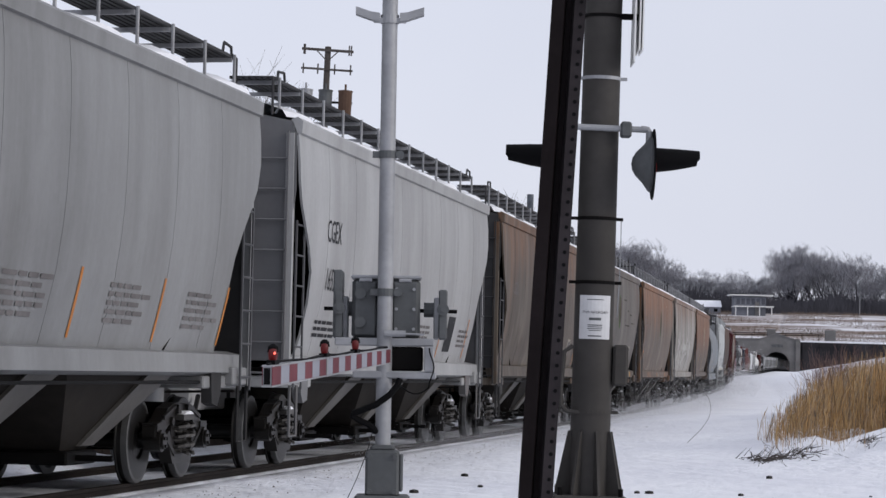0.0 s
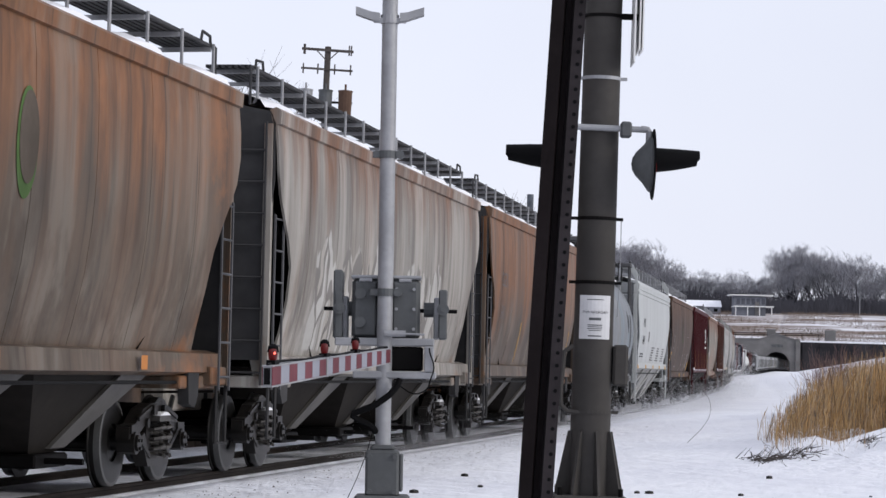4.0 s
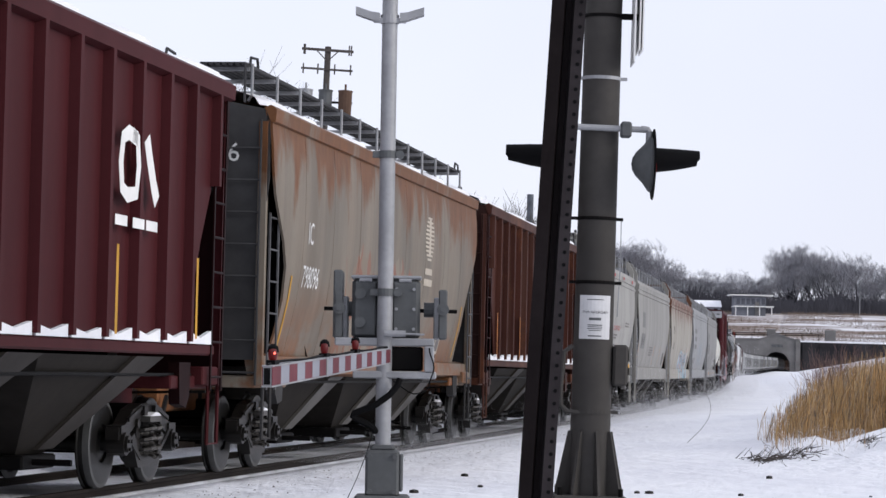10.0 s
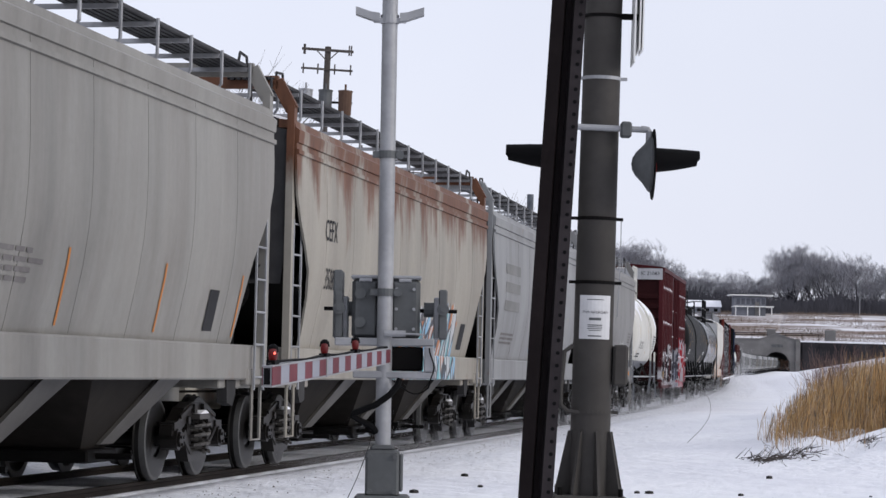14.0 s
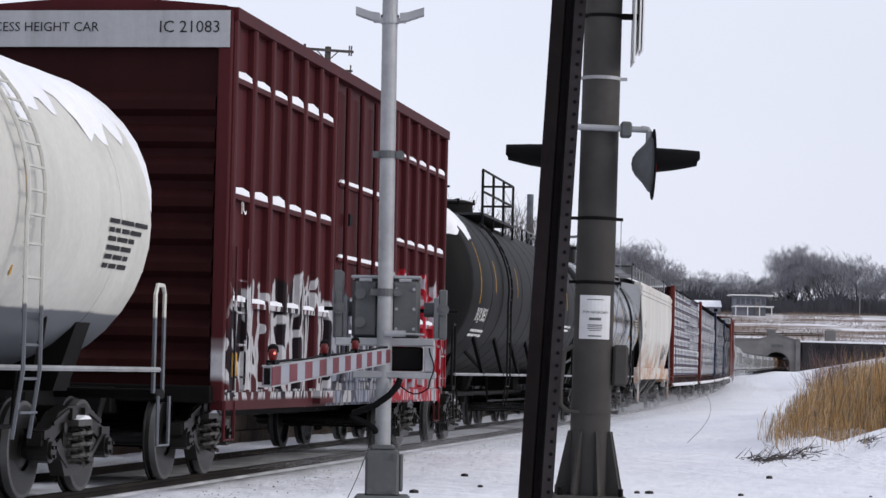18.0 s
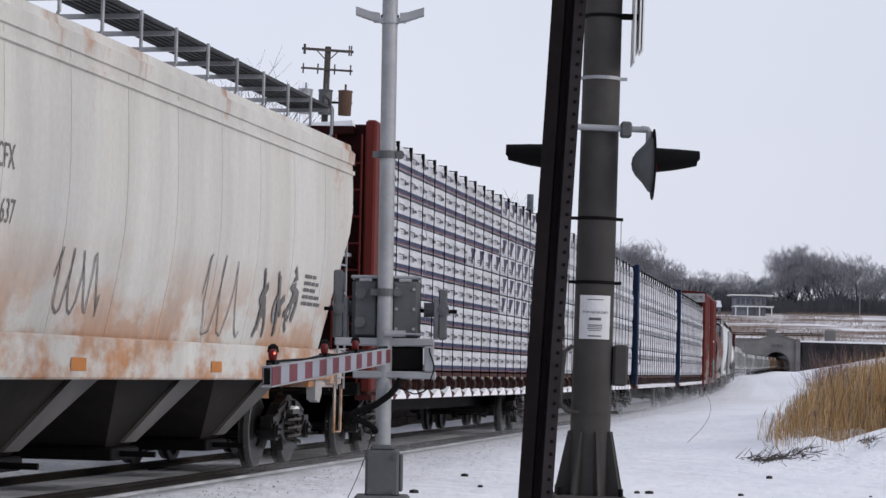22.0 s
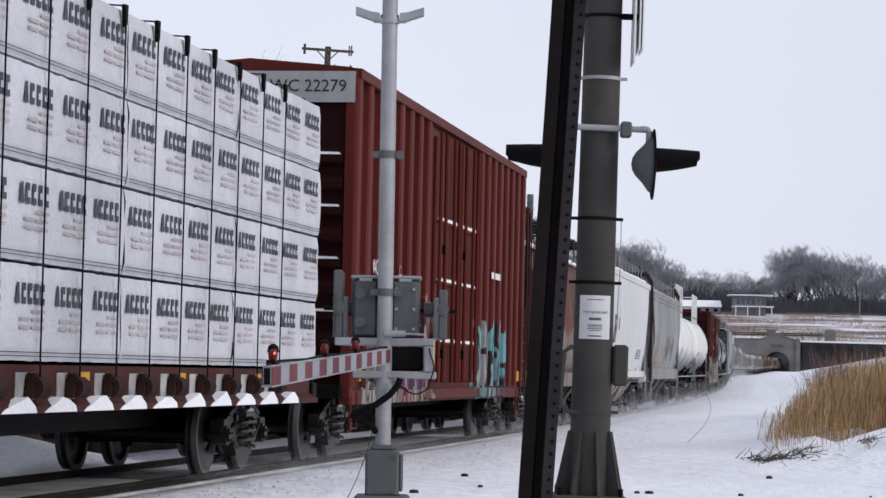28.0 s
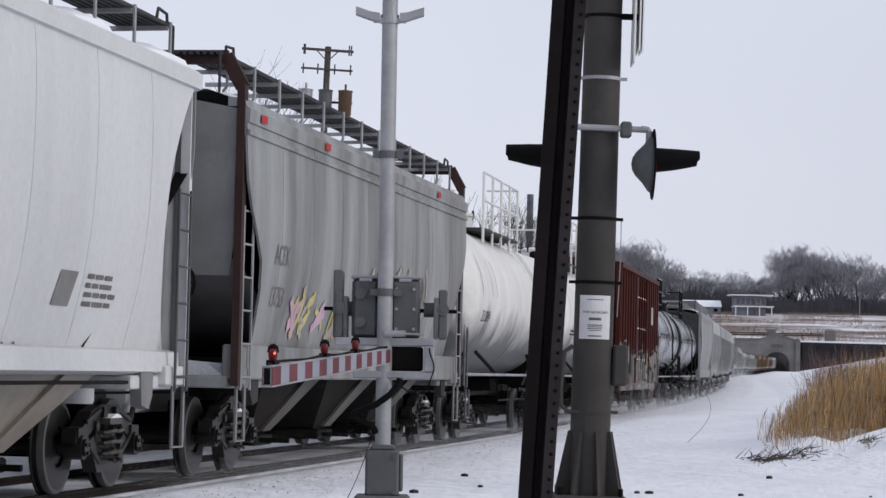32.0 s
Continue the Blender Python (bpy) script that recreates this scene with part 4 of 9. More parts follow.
def place_trees():
    for k, (x, y, h, wide) in enumerate(((-9.2, 110, 15.6, 0.7), (-11.6, 116, 14.6, 0.7), (2.9, 180, 14.6, 0.6), (4.6, 185, 13.4, 0.6), (-4.6, 150, 15.2, 0.6), (-3.2, 155, 14.0, 0.6), (6.4, 190, 12.6, 0.6))):
        tr, cr = bare_tree(h, 40 + k, 6 if k < 2 else 5, wide, 2 if k < 2 else 3, 0.007)
        t = thing("bare_tree", "leafless winter tree with fine grey branches behind the track", "tree", "bare trees by the track", m=pose(x, y, ground_z(x, y) - 0.1, 0, 0, k * 50))
        part("trunk", tr, BRANCH, t)
        part("crown", cr, BRANCH, t)
    # woods on the far rise
    kinds = []
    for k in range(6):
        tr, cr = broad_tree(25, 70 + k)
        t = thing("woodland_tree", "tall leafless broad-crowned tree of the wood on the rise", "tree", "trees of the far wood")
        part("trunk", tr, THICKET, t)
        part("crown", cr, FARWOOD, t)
        kinds.append(t)
    rnd = random.Random(5)
    heights = [(60, 28), (78, 27), (92, 22), (99, 15), (106, 19), (112, 14), (122, 18), (131, 15), (136, 21), (140, 26), (150, 27), (158, 26), (166, 22), (176, 22), (190, 21), (210, 22)]
    first = set()
    for i in range(110):
        x = 55 + 145 * i / 109 + rnd.uniform(-2, 2)
        y = 1015 + 90 * rnd.random()
        h = float(np.interp(x * 1050 / y, [a for a, _ in heights], [b for _, b in heights])) * 1.12 * rnd.choice((rnd.uniform(0.86, 1.06), rnd.uniform(0.6, 0.9)))
        m = pose(x, y, ground_z(x, y) - 0.3, 0, 0, rnd.uniform(0, 360))
        src = kinds[i % 6]
        if i % 6 not in first:
            first.add(i % 6)
            ob = src
            ob.matrix_basis = m
        else:
            ob = copy_thing(src, m)
        s = h / 25
        ob.scale = (s, s, s)
    g = Geo()
    for i in range(44000):
        x, y = rnd.uniform(40, 230), rnd.uniform(1012, 1090)
        z = ground_z(x, y) - 0.2
        h, w = rnd.uniform(2.0, 6.5) + 5.5 * rnd.random() * max(0, 0.5 + noise.noise((x * 0.09, y * 0.02, 0))), rnd.uniform(0.04, 0.12)
        dx, dy = rnd.uniform(-2.5, 2.5), rnd.uniform(-1, 1)
        g.add([(x - w, y, z), (x + w, y, z), (x + dx + w * 0.4, y + dy, z + h), (x + dx - w * 0.4, y + dy, z + h)], [(0, 1, 2, 3)])
    # unseen belt added out to the right, a dark band for glossy tanks to reflect
    for i in range(5000):
        a = rnd.uniform(0, 1)
        x, y = 232 + 60 * math.sin(a * math.pi) + rnd.uniform(-12, 12), 1060 - 1350 * a
        z = ground_z(x, y) - 0.2
        h, w = rnd.uniform(9, 19), rnd.uniform(0.25, 0.6)
        dx, dy = rnd.uniform(-2, 2), rnd.uniform(-4, 4)
        g.add([(x, y - w, z), (x, y + w, z), (x + dx, y + dy + w * 0.4, z + h), (x + dx, y + dy - w * 0.4, z + h)], [(0, 1, 2, 3)])
    tagged(part("undergrowth", g, THICKET), "dark bare thicket between the far trees, with an added unseen belt to the right", "thicket", kind="stuff")
    g = Geo()
    for i in range(20000):
        y = rnd.uniform(872, 1010)
        x = rnd.uniform(70, 215)
        if noise.noise((x * 0.045, y * 0.055, 4)) < -0.12:
            continue
        z = ground_z(x, y) - 0.1
        h, w = rnd.uniform(0.4, 1.5), rnd.uniform(0.03, 0.08)
        dx = rnd.uniform(-0.7, 0.7)
        g.add([(x - w, y, z), (x + w, y, z), (x + dx, y, z + h)], [(0, 1, 2)])
    tagged(part("field_scrub", g, SCRUB), "brown dead grass in patches on the snowy field", "dead grass", kind="stuff")


place_trees()


# ---- utility poles, stack
def utility_pole(x, y, top, second=True):
    z0 = ground_z(x, y)
    h = top - z0
    p = thing("utility_pole", "weathered wooden utility pole with crossarms and transformers" if second else "distant wooden utility pole with crossarms", "utility pole", m=pose(x, y, z0, 0, 1.4 if second else 0, 0))
    wood = BRANCH
    part("pole", Geo().tube((0, 0, 0), (0, 0, h), 0.2, 10, 0.14), wood, p)
    for z, w in ((h - 0.15, 1.2), (h - 1.05, 1.2)):
        arm = part("crossarm", Geo().beam((-w, -0.16, z), (w, -0.16, z - 0.06), 0.1, 0.12 if z > h - 1 else 0.09), wood, p)
        for xx in (-w + 0.1, -w * 0.35 if z < h - 1 else -w + 0.15, w * 0.3 if z < h - 1 else w - 0.2, w - 0.1):
            part("insulator", Geo().tube((xx, -0.16, z - 0.25), (xx, -0.16, z + 0.22), 0.035, 6), wood, arm)
    if second:
        for s in (-1, 1):
            part("brace", Geo().beam((s * 0.5, -0.15, h - 0.22), (0, -0.15, h - 0.7), 0.03, 0.05), wood, p)
        for xx, mat, lab in ((-0.92, GALV, "pale grey"), (0.0, BOXGREY, "grey"), (0.92, plain("rusty_can", (0.12, 0.075, 0.055), 0.7, 0, 0.35, 3, 0.2, 0.01), "rusty brown")):
            can = part("transformer", Geo().lathe([(h - 3.2, 0.02), (h - 3.2, 0.30), (h - 2.15, 0.32), (h - 2.12, 0.34), (h - 2.05, 0.34), (h - 2.0, 0.02)], "z", 14, (xx, -0.3, 0)), mat, p, lab + " can-shaped transformer")
            part("bushing", Geo().tube((xx, -0.3, h - 2.05), (xx, -0.3, h - 1.75), 0.05, 6), mat, can)
        part("transformer_rack", Geo().beam((-1.25, -0.1, h - 2.6), (1.25, -0.1, h - 2.6), 0.08, 0.1), STEEL, p)


utility_pole(-5.95, 120, 16.1)
utility_pole(-2.8, 200, 17.4, False)
utility_pole(-4.9, 185, 17.0, False)
_st = thing("smokestack", "dark plain metal smokestack beyond the trees", "smokestack", m=pose(10.0, 300, 0))
part("stack", Geo().tube((0, 0, 0), (0, 0, 21.6), 0.42, 14, 0.38), plain("stack_metal", (0.10, 0.11, 0.125), 0.6, 0.2), _st)


# ---- tunnel portal on the far rise
def portal():
    p = thing("tunnel_portal", "grey stone tunnel portal with arch and low gable", "tunnel portal", m=pose(111.8, 862, 0))
    r, zc, zb, top = 4.4, 4.55, 1.5, 13.1
    n = 24
    arc = [(r * math.cos(math.pi - math.pi * k / n), zc + r * math.sin(math.pi - math.pi * k / n)) for k in range(n + 1)]
    def roof_z(x):
        return top + 1.75 * max(0, 1 - abs(x) / 5.6)
    low = [(-16, zb), (-r, zb)] + arc + [(r, zb), (7.6, zb)]
    high = [(-16, top - 0.1), (-r - 0.9, roof_z(-r - 0.9))] + [(x, roof_z(x)) for x, _ in arc] + [(r + 0.9, roof_z(r + 0.9)), (7.6, top - 0.1)]
    g = Geo().grid([[(x, yy, z) for x, z in q] for q, yy in ((low, 1.6), (low, 0), (high, 0), (high, 1.6))])
    part("wall", g, CONCRETE, p)
    for k in range(n):
        a0, a1 = math.pi - math.pi * k / n, math.pi - math.pi * (k + 0.93) / n
        q = [((r + d) * math.cos(a), zc + (r + d) * math.sin(a)) for a, d in ((a0, 0.02), (a1, 0.02), (a1, 0.75), (a0, 0.75))]
        part("voussoir", Geo().slab(q, "y", -0.18, 0), CONCRETE, p)
    cop = Geo()
    for a, b in (((-16, top - 0.1), (-5.6, top)), ((-5.6, top), (0, top + 1.75)), ((0, top + 1.75), (5.6, top)), ((5.6, top), (7.6, top - 0.1))):
        cop.beam((a[0], 0.7, a[1] + 0.12), (b[0], 0.7, b[1] + 0.12), 2.2, 0.28)
    part("coping", cop, CONCRETE, p)
    part("tablet", Geo().box(-1.9, 1.9, -0.1, 0, 10.5, 11.5), BOXGREY, p, "dark name tablet over the arch")
    for x in (6.9,):
        part("pilaster", Geo().cbox(x - 0.8, x + 0.8, -0.5, 0, zb, top - 0.3, 0.08), CONCRETE, p)
    # dark bore
    tub = Geo()
    h = 9.0
    rows = []
    for yy in (0.0, 60, 250, 700):
        dx = yy * math.tan(radians(h))
        rows.append([(x + dx, 1.6 + yy, z) for x, z in [(-r, zb - 1)] + arc + [(r, zb - 1)]])
    tub.grid(rows)
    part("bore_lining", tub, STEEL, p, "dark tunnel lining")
    # retaining wall to the right with piers
    w = thing("retaining_wall", "dark weathered retaining wall with posts beside the portal", "wall", kind="structure", m=pose(119.4, 863.5, 0))
    part("wall", Geo().slab([(0, 2), (60, 2), (60, 12.0), (0, 12.4)], "y", 0, 1.0), BRICK, w)
    for k in range(9):
        part("pier", Geo().box(1 + 6 * k, 1.6 + 6 * k, -0.5, 0, 2, 12.2), BRICK, w)
    part("coping", Geo().box(0, 60, -0.4, 1.2, 12.4, 12.9), SNOW, w, "snow-covered coping")
    rail = thing("guard_rail", "long pipe guard rail above the portal", "rail", m=pose(94, 867, 12.6))
    for z in (1.9, 2.5):
        part("pipe", Geo().tube((-20, 0, z), (34, 0, z + 0.2), 0.16, 6), STEEL, rail)
    for k in range(10):
        part("post", Geo().tube((-18 + 5.6 * k, 0, -0.5), (-18 + 5.6 * k, 0, 2.5), 0.1, 6), STEEL, rail)
    for x, wd in ((110.5, 1.4), (130.3, 1.7)):
        c = thing("concrete_block", "pale concrete vent block above the tunnel", "vent", m=pose(x, 867.5, 12.5))
        part("block", Geo().cbox(-wd, wd, -1, 1, 0, 4.1, 0.1), CONCRETE, c)


portal()


def far_buildings():
    wall = plain("grey_siding", (0.20, 0.21, 0.24), 0.8, 0, 0.15, 0.5, 0.1, 0.02)
    DIMGLASS = plain("dim_window", (0.10, 0.105, 0.13), 0.4, 0, 0.2, 1, 0, 0.01)
    house = thing("low_house", "low grey house with snow-covered roof at the wood's edge", "house", m=pose(100.9, 985, 24.2))
    part("wall", Geo().box(-9, 5.2, 0, 9, -1.0, 2.6), wall, house)
    part("roof", Geo().slab([(-0.6, 2.4), (4.5, 5.0), (9.6, 2.4)], "x", -9.6, 5.6), SNOW, house, "snow-covered pitched roof")
    for k in range(4):
        part("window", Geo().box(-7 + 3.2 * k, -5.6 + 3.2 * k, -0.06, 0, 0.6, 1.8), BLACK, house)
    pav = thing("flat_roofed_building", "two-storey building with white flat roof edges", "building", m=pose(117.2, 980, 24.4))
    part("wall", Geo().box(-6.5, 5.5, 1, 9, -1, 6.4), wall, pav)
    part("upper_roof", Geo().box(-8.2, 8.2, -0.8, 10, 6.6, 7.05), WHITE, pav, "white flat roof edge")
    part("lower_roof", Geo().box(-6.6, 8.4, -1.2, 10, 2.35, 2.75), WHITE, pav, "white porch roof edge")
    for k in range(6):
        part("window", Geo().box(-5.6 + 1.9 * k, -4.3 + 1.9 * k, 0.9, 1.0, 3.4, 5.6), DIMGLASS, pav)
    for x in (-6.0, -1.5, 3.0, 7.6):
        part("post", Geo().box(x - 0.15, x + 0.15, -0.9, -0.6, -1, 2.4), WHITE, pav)
    part("chimney", Geo().box(1.4, 2.9, -0.2, 0.9, -1, 4.2), CONCRETE, pav)
    lp = thing("light_pole", "thin pale light pole before the wood", "light pole", m=pose(161.4, 1000, 24))
    part("pole", Geo().tube((0, 0, 0), (0, 0, 10.4), 0.14, 6), GALV, lp)


far_buildings()


def track_wall():
    """Brown stone-block wall on the far side of the track; plain stretches farther on."""
    w = thing("track_wall", "weathered brown stone-block wall beyond the track", "wall", kind="structure")
    stone = plain("brown_wall_stone", (0.085, 0.067, 0.055), 0.85, 0, 0.5, 1.6, 0.5, 0.012)
    joint = plain("dark_wall_joint", (0.03, 0.025, 0.022), 0.9, 0, 0.3, 3, 0.3, 0.01)

    def stretch(name, s0, s1, z0, z1, lat, thick, mat):
        a, b = rail_point(s0, lat), rail_point(s1, lat)
        d = (b - a).normalized()
        nx = Vector((d.y, -d.x, 0)) * thick / 2
        v = [p + q + Vector((0, 0, z)) for z in (z0, z1) for p, q in ((a, nx), (b, nx), (b, -nx), (a, -nx))]
        return part(name, Geo().add(v, [(0, 1, 2, 3), (4, 5, 6, 7), (0, 1, 5, 4), (1, 2, 6, 5), (2, 3, 7, 6), (3, 0, 4, 7)]), mat, w)
    rnd = random.Random(8)
    for k in range(14):
        stretch("wall_core", 4 + 4 * k, 8 + 4 * k, -0.45, 1.74, -2.82, 0.2, joint)
    for row in range(4):
        at = 4.0 + 0.4 * (row % 2)
        while at < 58:
            ln = rnd.uniform(0.85, 1.25)
            stretch("stone_block", at + 0.012, at + ln - 0.012, -0.42 + 0.545 * row, 0.105 + 0.545 * row, -2.72 + rnd.uniform(-0.012, 0.012), 0.12, stone)
            at += ln
    for k in range(24):
        stretch("wall_panel", 60 + 4 * k, 63.985 + 4 * k, -0.45, 1.75, -2.75, 0.2, stone)


track_wall()


# ---- reeds, brush and stones on the snow bank
def reed_bank():
    rnd = random.Random(11)
    golden, pale = Geo(), Geo()
    for i in range(80000):
        y = 38.6 + 42 * rnd.random() ** 1.5
        left = 0.158 * y - 1.35 + 0.5 * noise.noise((y * 0.4, 0, 0)) + 0.25 * noise.noise((y * 1.7, 3, 0))
        u = rnd.random()
        x = left + (0.157 * y + 1.2) * u ** 0.9
        front = 40.7 + 1.3 * noise.noise((x * 0.7, 2, 0)) + 0.35 * max(0, x - 7.4)
        clump = noise.noise((x * 0.8, y * 0.45, 9))
        if y < front and rnd.random() < 0.93:
            continue
        if clump < -0.28 and rnd.random() < 0.85:
            continue
        if x - left < 0.5 and rnd.random() < 0.6:
            continue
        edge = max(0.05, min(1, (x - left) / 1.4, (y - front + 0.5) / 3))
        h = (0.42 + 0.85 * edge) * (rnd.uniform(0.3, 1.0) + 0.38 * clump + 0.22 * noise.noise((x * 2.2, y * 0.8, 4))) * (1.25 if rnd.random() < 0.06 else 1)
        h = max(0.12, h)
        z = ground_z(x, y) - 0.05
        w = rnd.uniform(0.0014, 0.004)
        lx, ly = rnd.gauss(0.04 + 0.1 * clump, 0.11) * h, rnd.gauss(0, 0.1) * h
        a = rnd.uniform(0, math.pi)
        cx, cy = math.cos(a) * w, math.sin(a) * w
        tgt = golden if rnd.random() < (0.72 if y < 52 else 0.5) else pale
        tgt.add([(x - cx, y - cy, z), (x + cx, y + cy, z), (x + lx * 0.4 + cx, y + ly * 0.4 + cy, z + h * 0.6), (x + lx * 0.4 - cx, y + ly * 0.4 - cy, z + h * 0.6),
                 (x + lx + cx * 1.5, y + ly + cy * 1.5, z + h * 0.9), (x + lx - cx * 1.5, y + ly - cy * 1.5, z + h * 0.9), (x + lx * 1.2, y + ly * 1.2, z + h)],
                [(0, 1, 2, 3), (3, 2, 4, 5), (5, 4, 6)])
    tagged(part("reeds", golden, REED), "dense stand of golden dry reeds on the snow bank", "reeds", kind="stuff")
    tagged(part("pale_reeds", pale, REEDPALE), "pale dry reed stems among the golden ones", "reeds", kind="stuff")
    tw = Geo()
    for i in range(80):
        y = rnd.uniform(37.0, 42)
        x = 0.158 * y - 1.3 + 5.5 * rnd.random() ** 1.6
        z = ground_z(x, y)
        d = Vector((rnd.uniform(-1, 1), rnd.uniform(-0.6, 0.6), rnd.uniform(-0.05, 1.1))).normalized() * rnd.uniform(0.08, 0.4)
        tw.tube((x, y, z - 0.01), Vector((x, y, z)) + d, rnd.uniform(0.002, 0.005), 3, 0.001)
    tagged(part("dry_brush", tw, BRANCH), "dark dead twigs lying in the snow at the bank", "brush", kind="stuff")
    wild = Geo()
    for i in range(5200):
        y = rnd.uniform(56, 80)
        x = 0.152 * y - 0.6 + 6.5 * rnd.random() ** 0.8
        if noise.noise((x * 0.6, y * 0.25, 2)) < -0.15:
            continue
        z = ground_z(x, y)
        h = rnd.uniform(0.7, 1.5) + 0.5 * noise.noise((x * 0.5, y * 0.3, 6))
        p, lean = Vector((x, y, z - 0.03)), Vector((rnd.gauss(0, 0.25), rnd.gauss(0, 0.2), 1)).normalized()
        q = p + lean * h
        wild.tube(p, q, 0.006, 3, 0.002)
        for k in range(3):
            a = p + (q - p) * rnd.uniform(0.35, 0.9)
            wild.tube(a, a + (lean + Vector((rnd.uniform(-1, 1), rnd.uniform(-1, 1), 0.2))).normalized() * rnd.uniform(0.12, 0.4), 0.003, 3, 0.0015)
    tagged(part("wild_brush", wild, plain("reddish_twigs", (0.17, 0.11, 0.10), 0.9, 0, 0.3, 1.0, 0.2, 0.01)), "reddish bare brush standing behind the reeds", "brush", kind="stuff")
    heap = Geo()
    for i in range(190):
        cx, cy, sp = rnd.choice(((4.75, 38.4, 0.12), (4.95, 38.5, 0.16), (5.15, 38.6, 0.15), (5.4, 38.7, 0.14), (6.45, 38.9, 0.07)))
        x, y = rnd.gauss(cx, sp), rnd.gauss(cy, 0.25)
        d = Vector((rnd.gauss(0.5, 0.6), rnd.gauss(0, 0.4), rnd.gauss(0.12, 0.25))).normalized() * rnd.uniform(0.06, 0.3)
        p = Vector((x, y, ground_z(x, y) + rnd.uniform(0, 0.06)))
        heap.tube(p, p + d, rnd.uniform(0.003, 0.011), 4, 0.002)
    tagged(part("brush_heap", heap, BRANCH), "dark broken brushwood half buried in the snow", "brushwood", kind="stuff")
    for cx, cy, rx, h in ((9.9, 62.5, 0.75, 1.0), (11.6, 65, 0.8, 1.15), (8.6, 60.5, 0.5, 0.75)):
        g = Geo().lathe([(h * math.sin(a), rx * math.cos(a) * (1 + 0.1 * math.sin(a * 9))) for a in [math.pi / 2 * k / 6 for k in range(7)]], "z", 14)
        g.v = [(x + 0.08 * noise.noise((x * 2, y * 2, z)), y, z + 0.06 * noise.noise((x * 3, y, z * 2))) for x, y, z in g.v]
        md = part("snow_mound", g, SNOW, smooth=True, at=(cx, cy, ground_z(cx, cy) - 0.1))
        tagged(md, "rounded snow-covered mound behind the reeds", "mound", "mounds behind the reeds")
    # a single long bent stem by the track
    st = Geo().pipe([(4.55, 47.5, ground_z(4.55, 47.5))] + [(4.55 + 0.42 * math.sin(k * 0.3) * (1 if k < 8 else 0.9), 47.5, ground_z(4.55, 47.5) + 0.12 * k) for k in range(1, 10)] + [(4.75, 47.5, 1.25)], 0.0035, 4)
    tagged(part("bent_stem", st, BRANCH), "single thin bent stem standing in the snow", "plant")
    for k in range(14):
        x, y = rnd.uniform(-1.2, 5.5), rnd.uniform(26.5, 36)
        if x - track_x(y) < 2.6:
            x = track_x(y) + 2.8
        s = rnd.uniform(0.02, 0.06)
        pts = [(s * math.cos(a) * rnd.uniform(0.8, 1.3), s * math.sin(a) * rnd.uniform(0.7, 1.1)) for a in [i * math.pi / 4 for i in range(8)]]
        g = Geo().add([(px * 1.0, py, -0.02) for px, py in pts] + [(px * 0.8, py * 0.8, s * 0.6) for px, py in pts] + [(0, 0, s * 0.8)], [(i, (i + 1) % 8, 8 + (i + 1) % 8, 8 + i) for i in range(8)] + [(8 + i, 8 + (i + 1) % 8, 16) for i in range(8)])
        ob = part("stone", g, CAST, at=(x, y, ground_z(x, y)))
        tagged(ob, "small dark stone lying on the snow", "stone", "stones on the snow")


reed_bank()


def cinders():
    """Bits of stone and clinker lying on the snow beside the near rail."""
    rnd = random.Random(31)
    g = Geo()
    for i in range(520):
        s, lat = rnd.uniform(1, 40), 1.25 + abs(rnd.gauss(0, 0.8))
        p = rail_point(s, lat)
        p.z = ground_z(p.x, p.y)
        r = rnd.uniform(0.005, 0.016) * (1.5 if rnd.random() < 0.04 else 1)
        q = [p + Vector((r * rnd.uniform(0.6, 1.3) * math.cos(a), r * rnd.uniform(0.6, 1.3) * math.sin(a), -0.004)) for a in (0.3, 1.9, 3.4, 5.0)]
        g.add(q + [p + Vector((rnd.uniform(-0.3, 0.3) * r, 0, r * rnd.uniform(0.5, 1.0)))], [(0, 1, 4), (1, 2, 4), (2, 3, 4), (3, 0, 4)])
    tagged(part("cinders", g, plain("brown_clinker", (0.16, 0.135, 0.12), 0.85, 0, 0.5, 20, 0.2, 0.003)), "brown cinders and grit scattered on the snow by the rail", "grit", kind="stuff")


cinders()


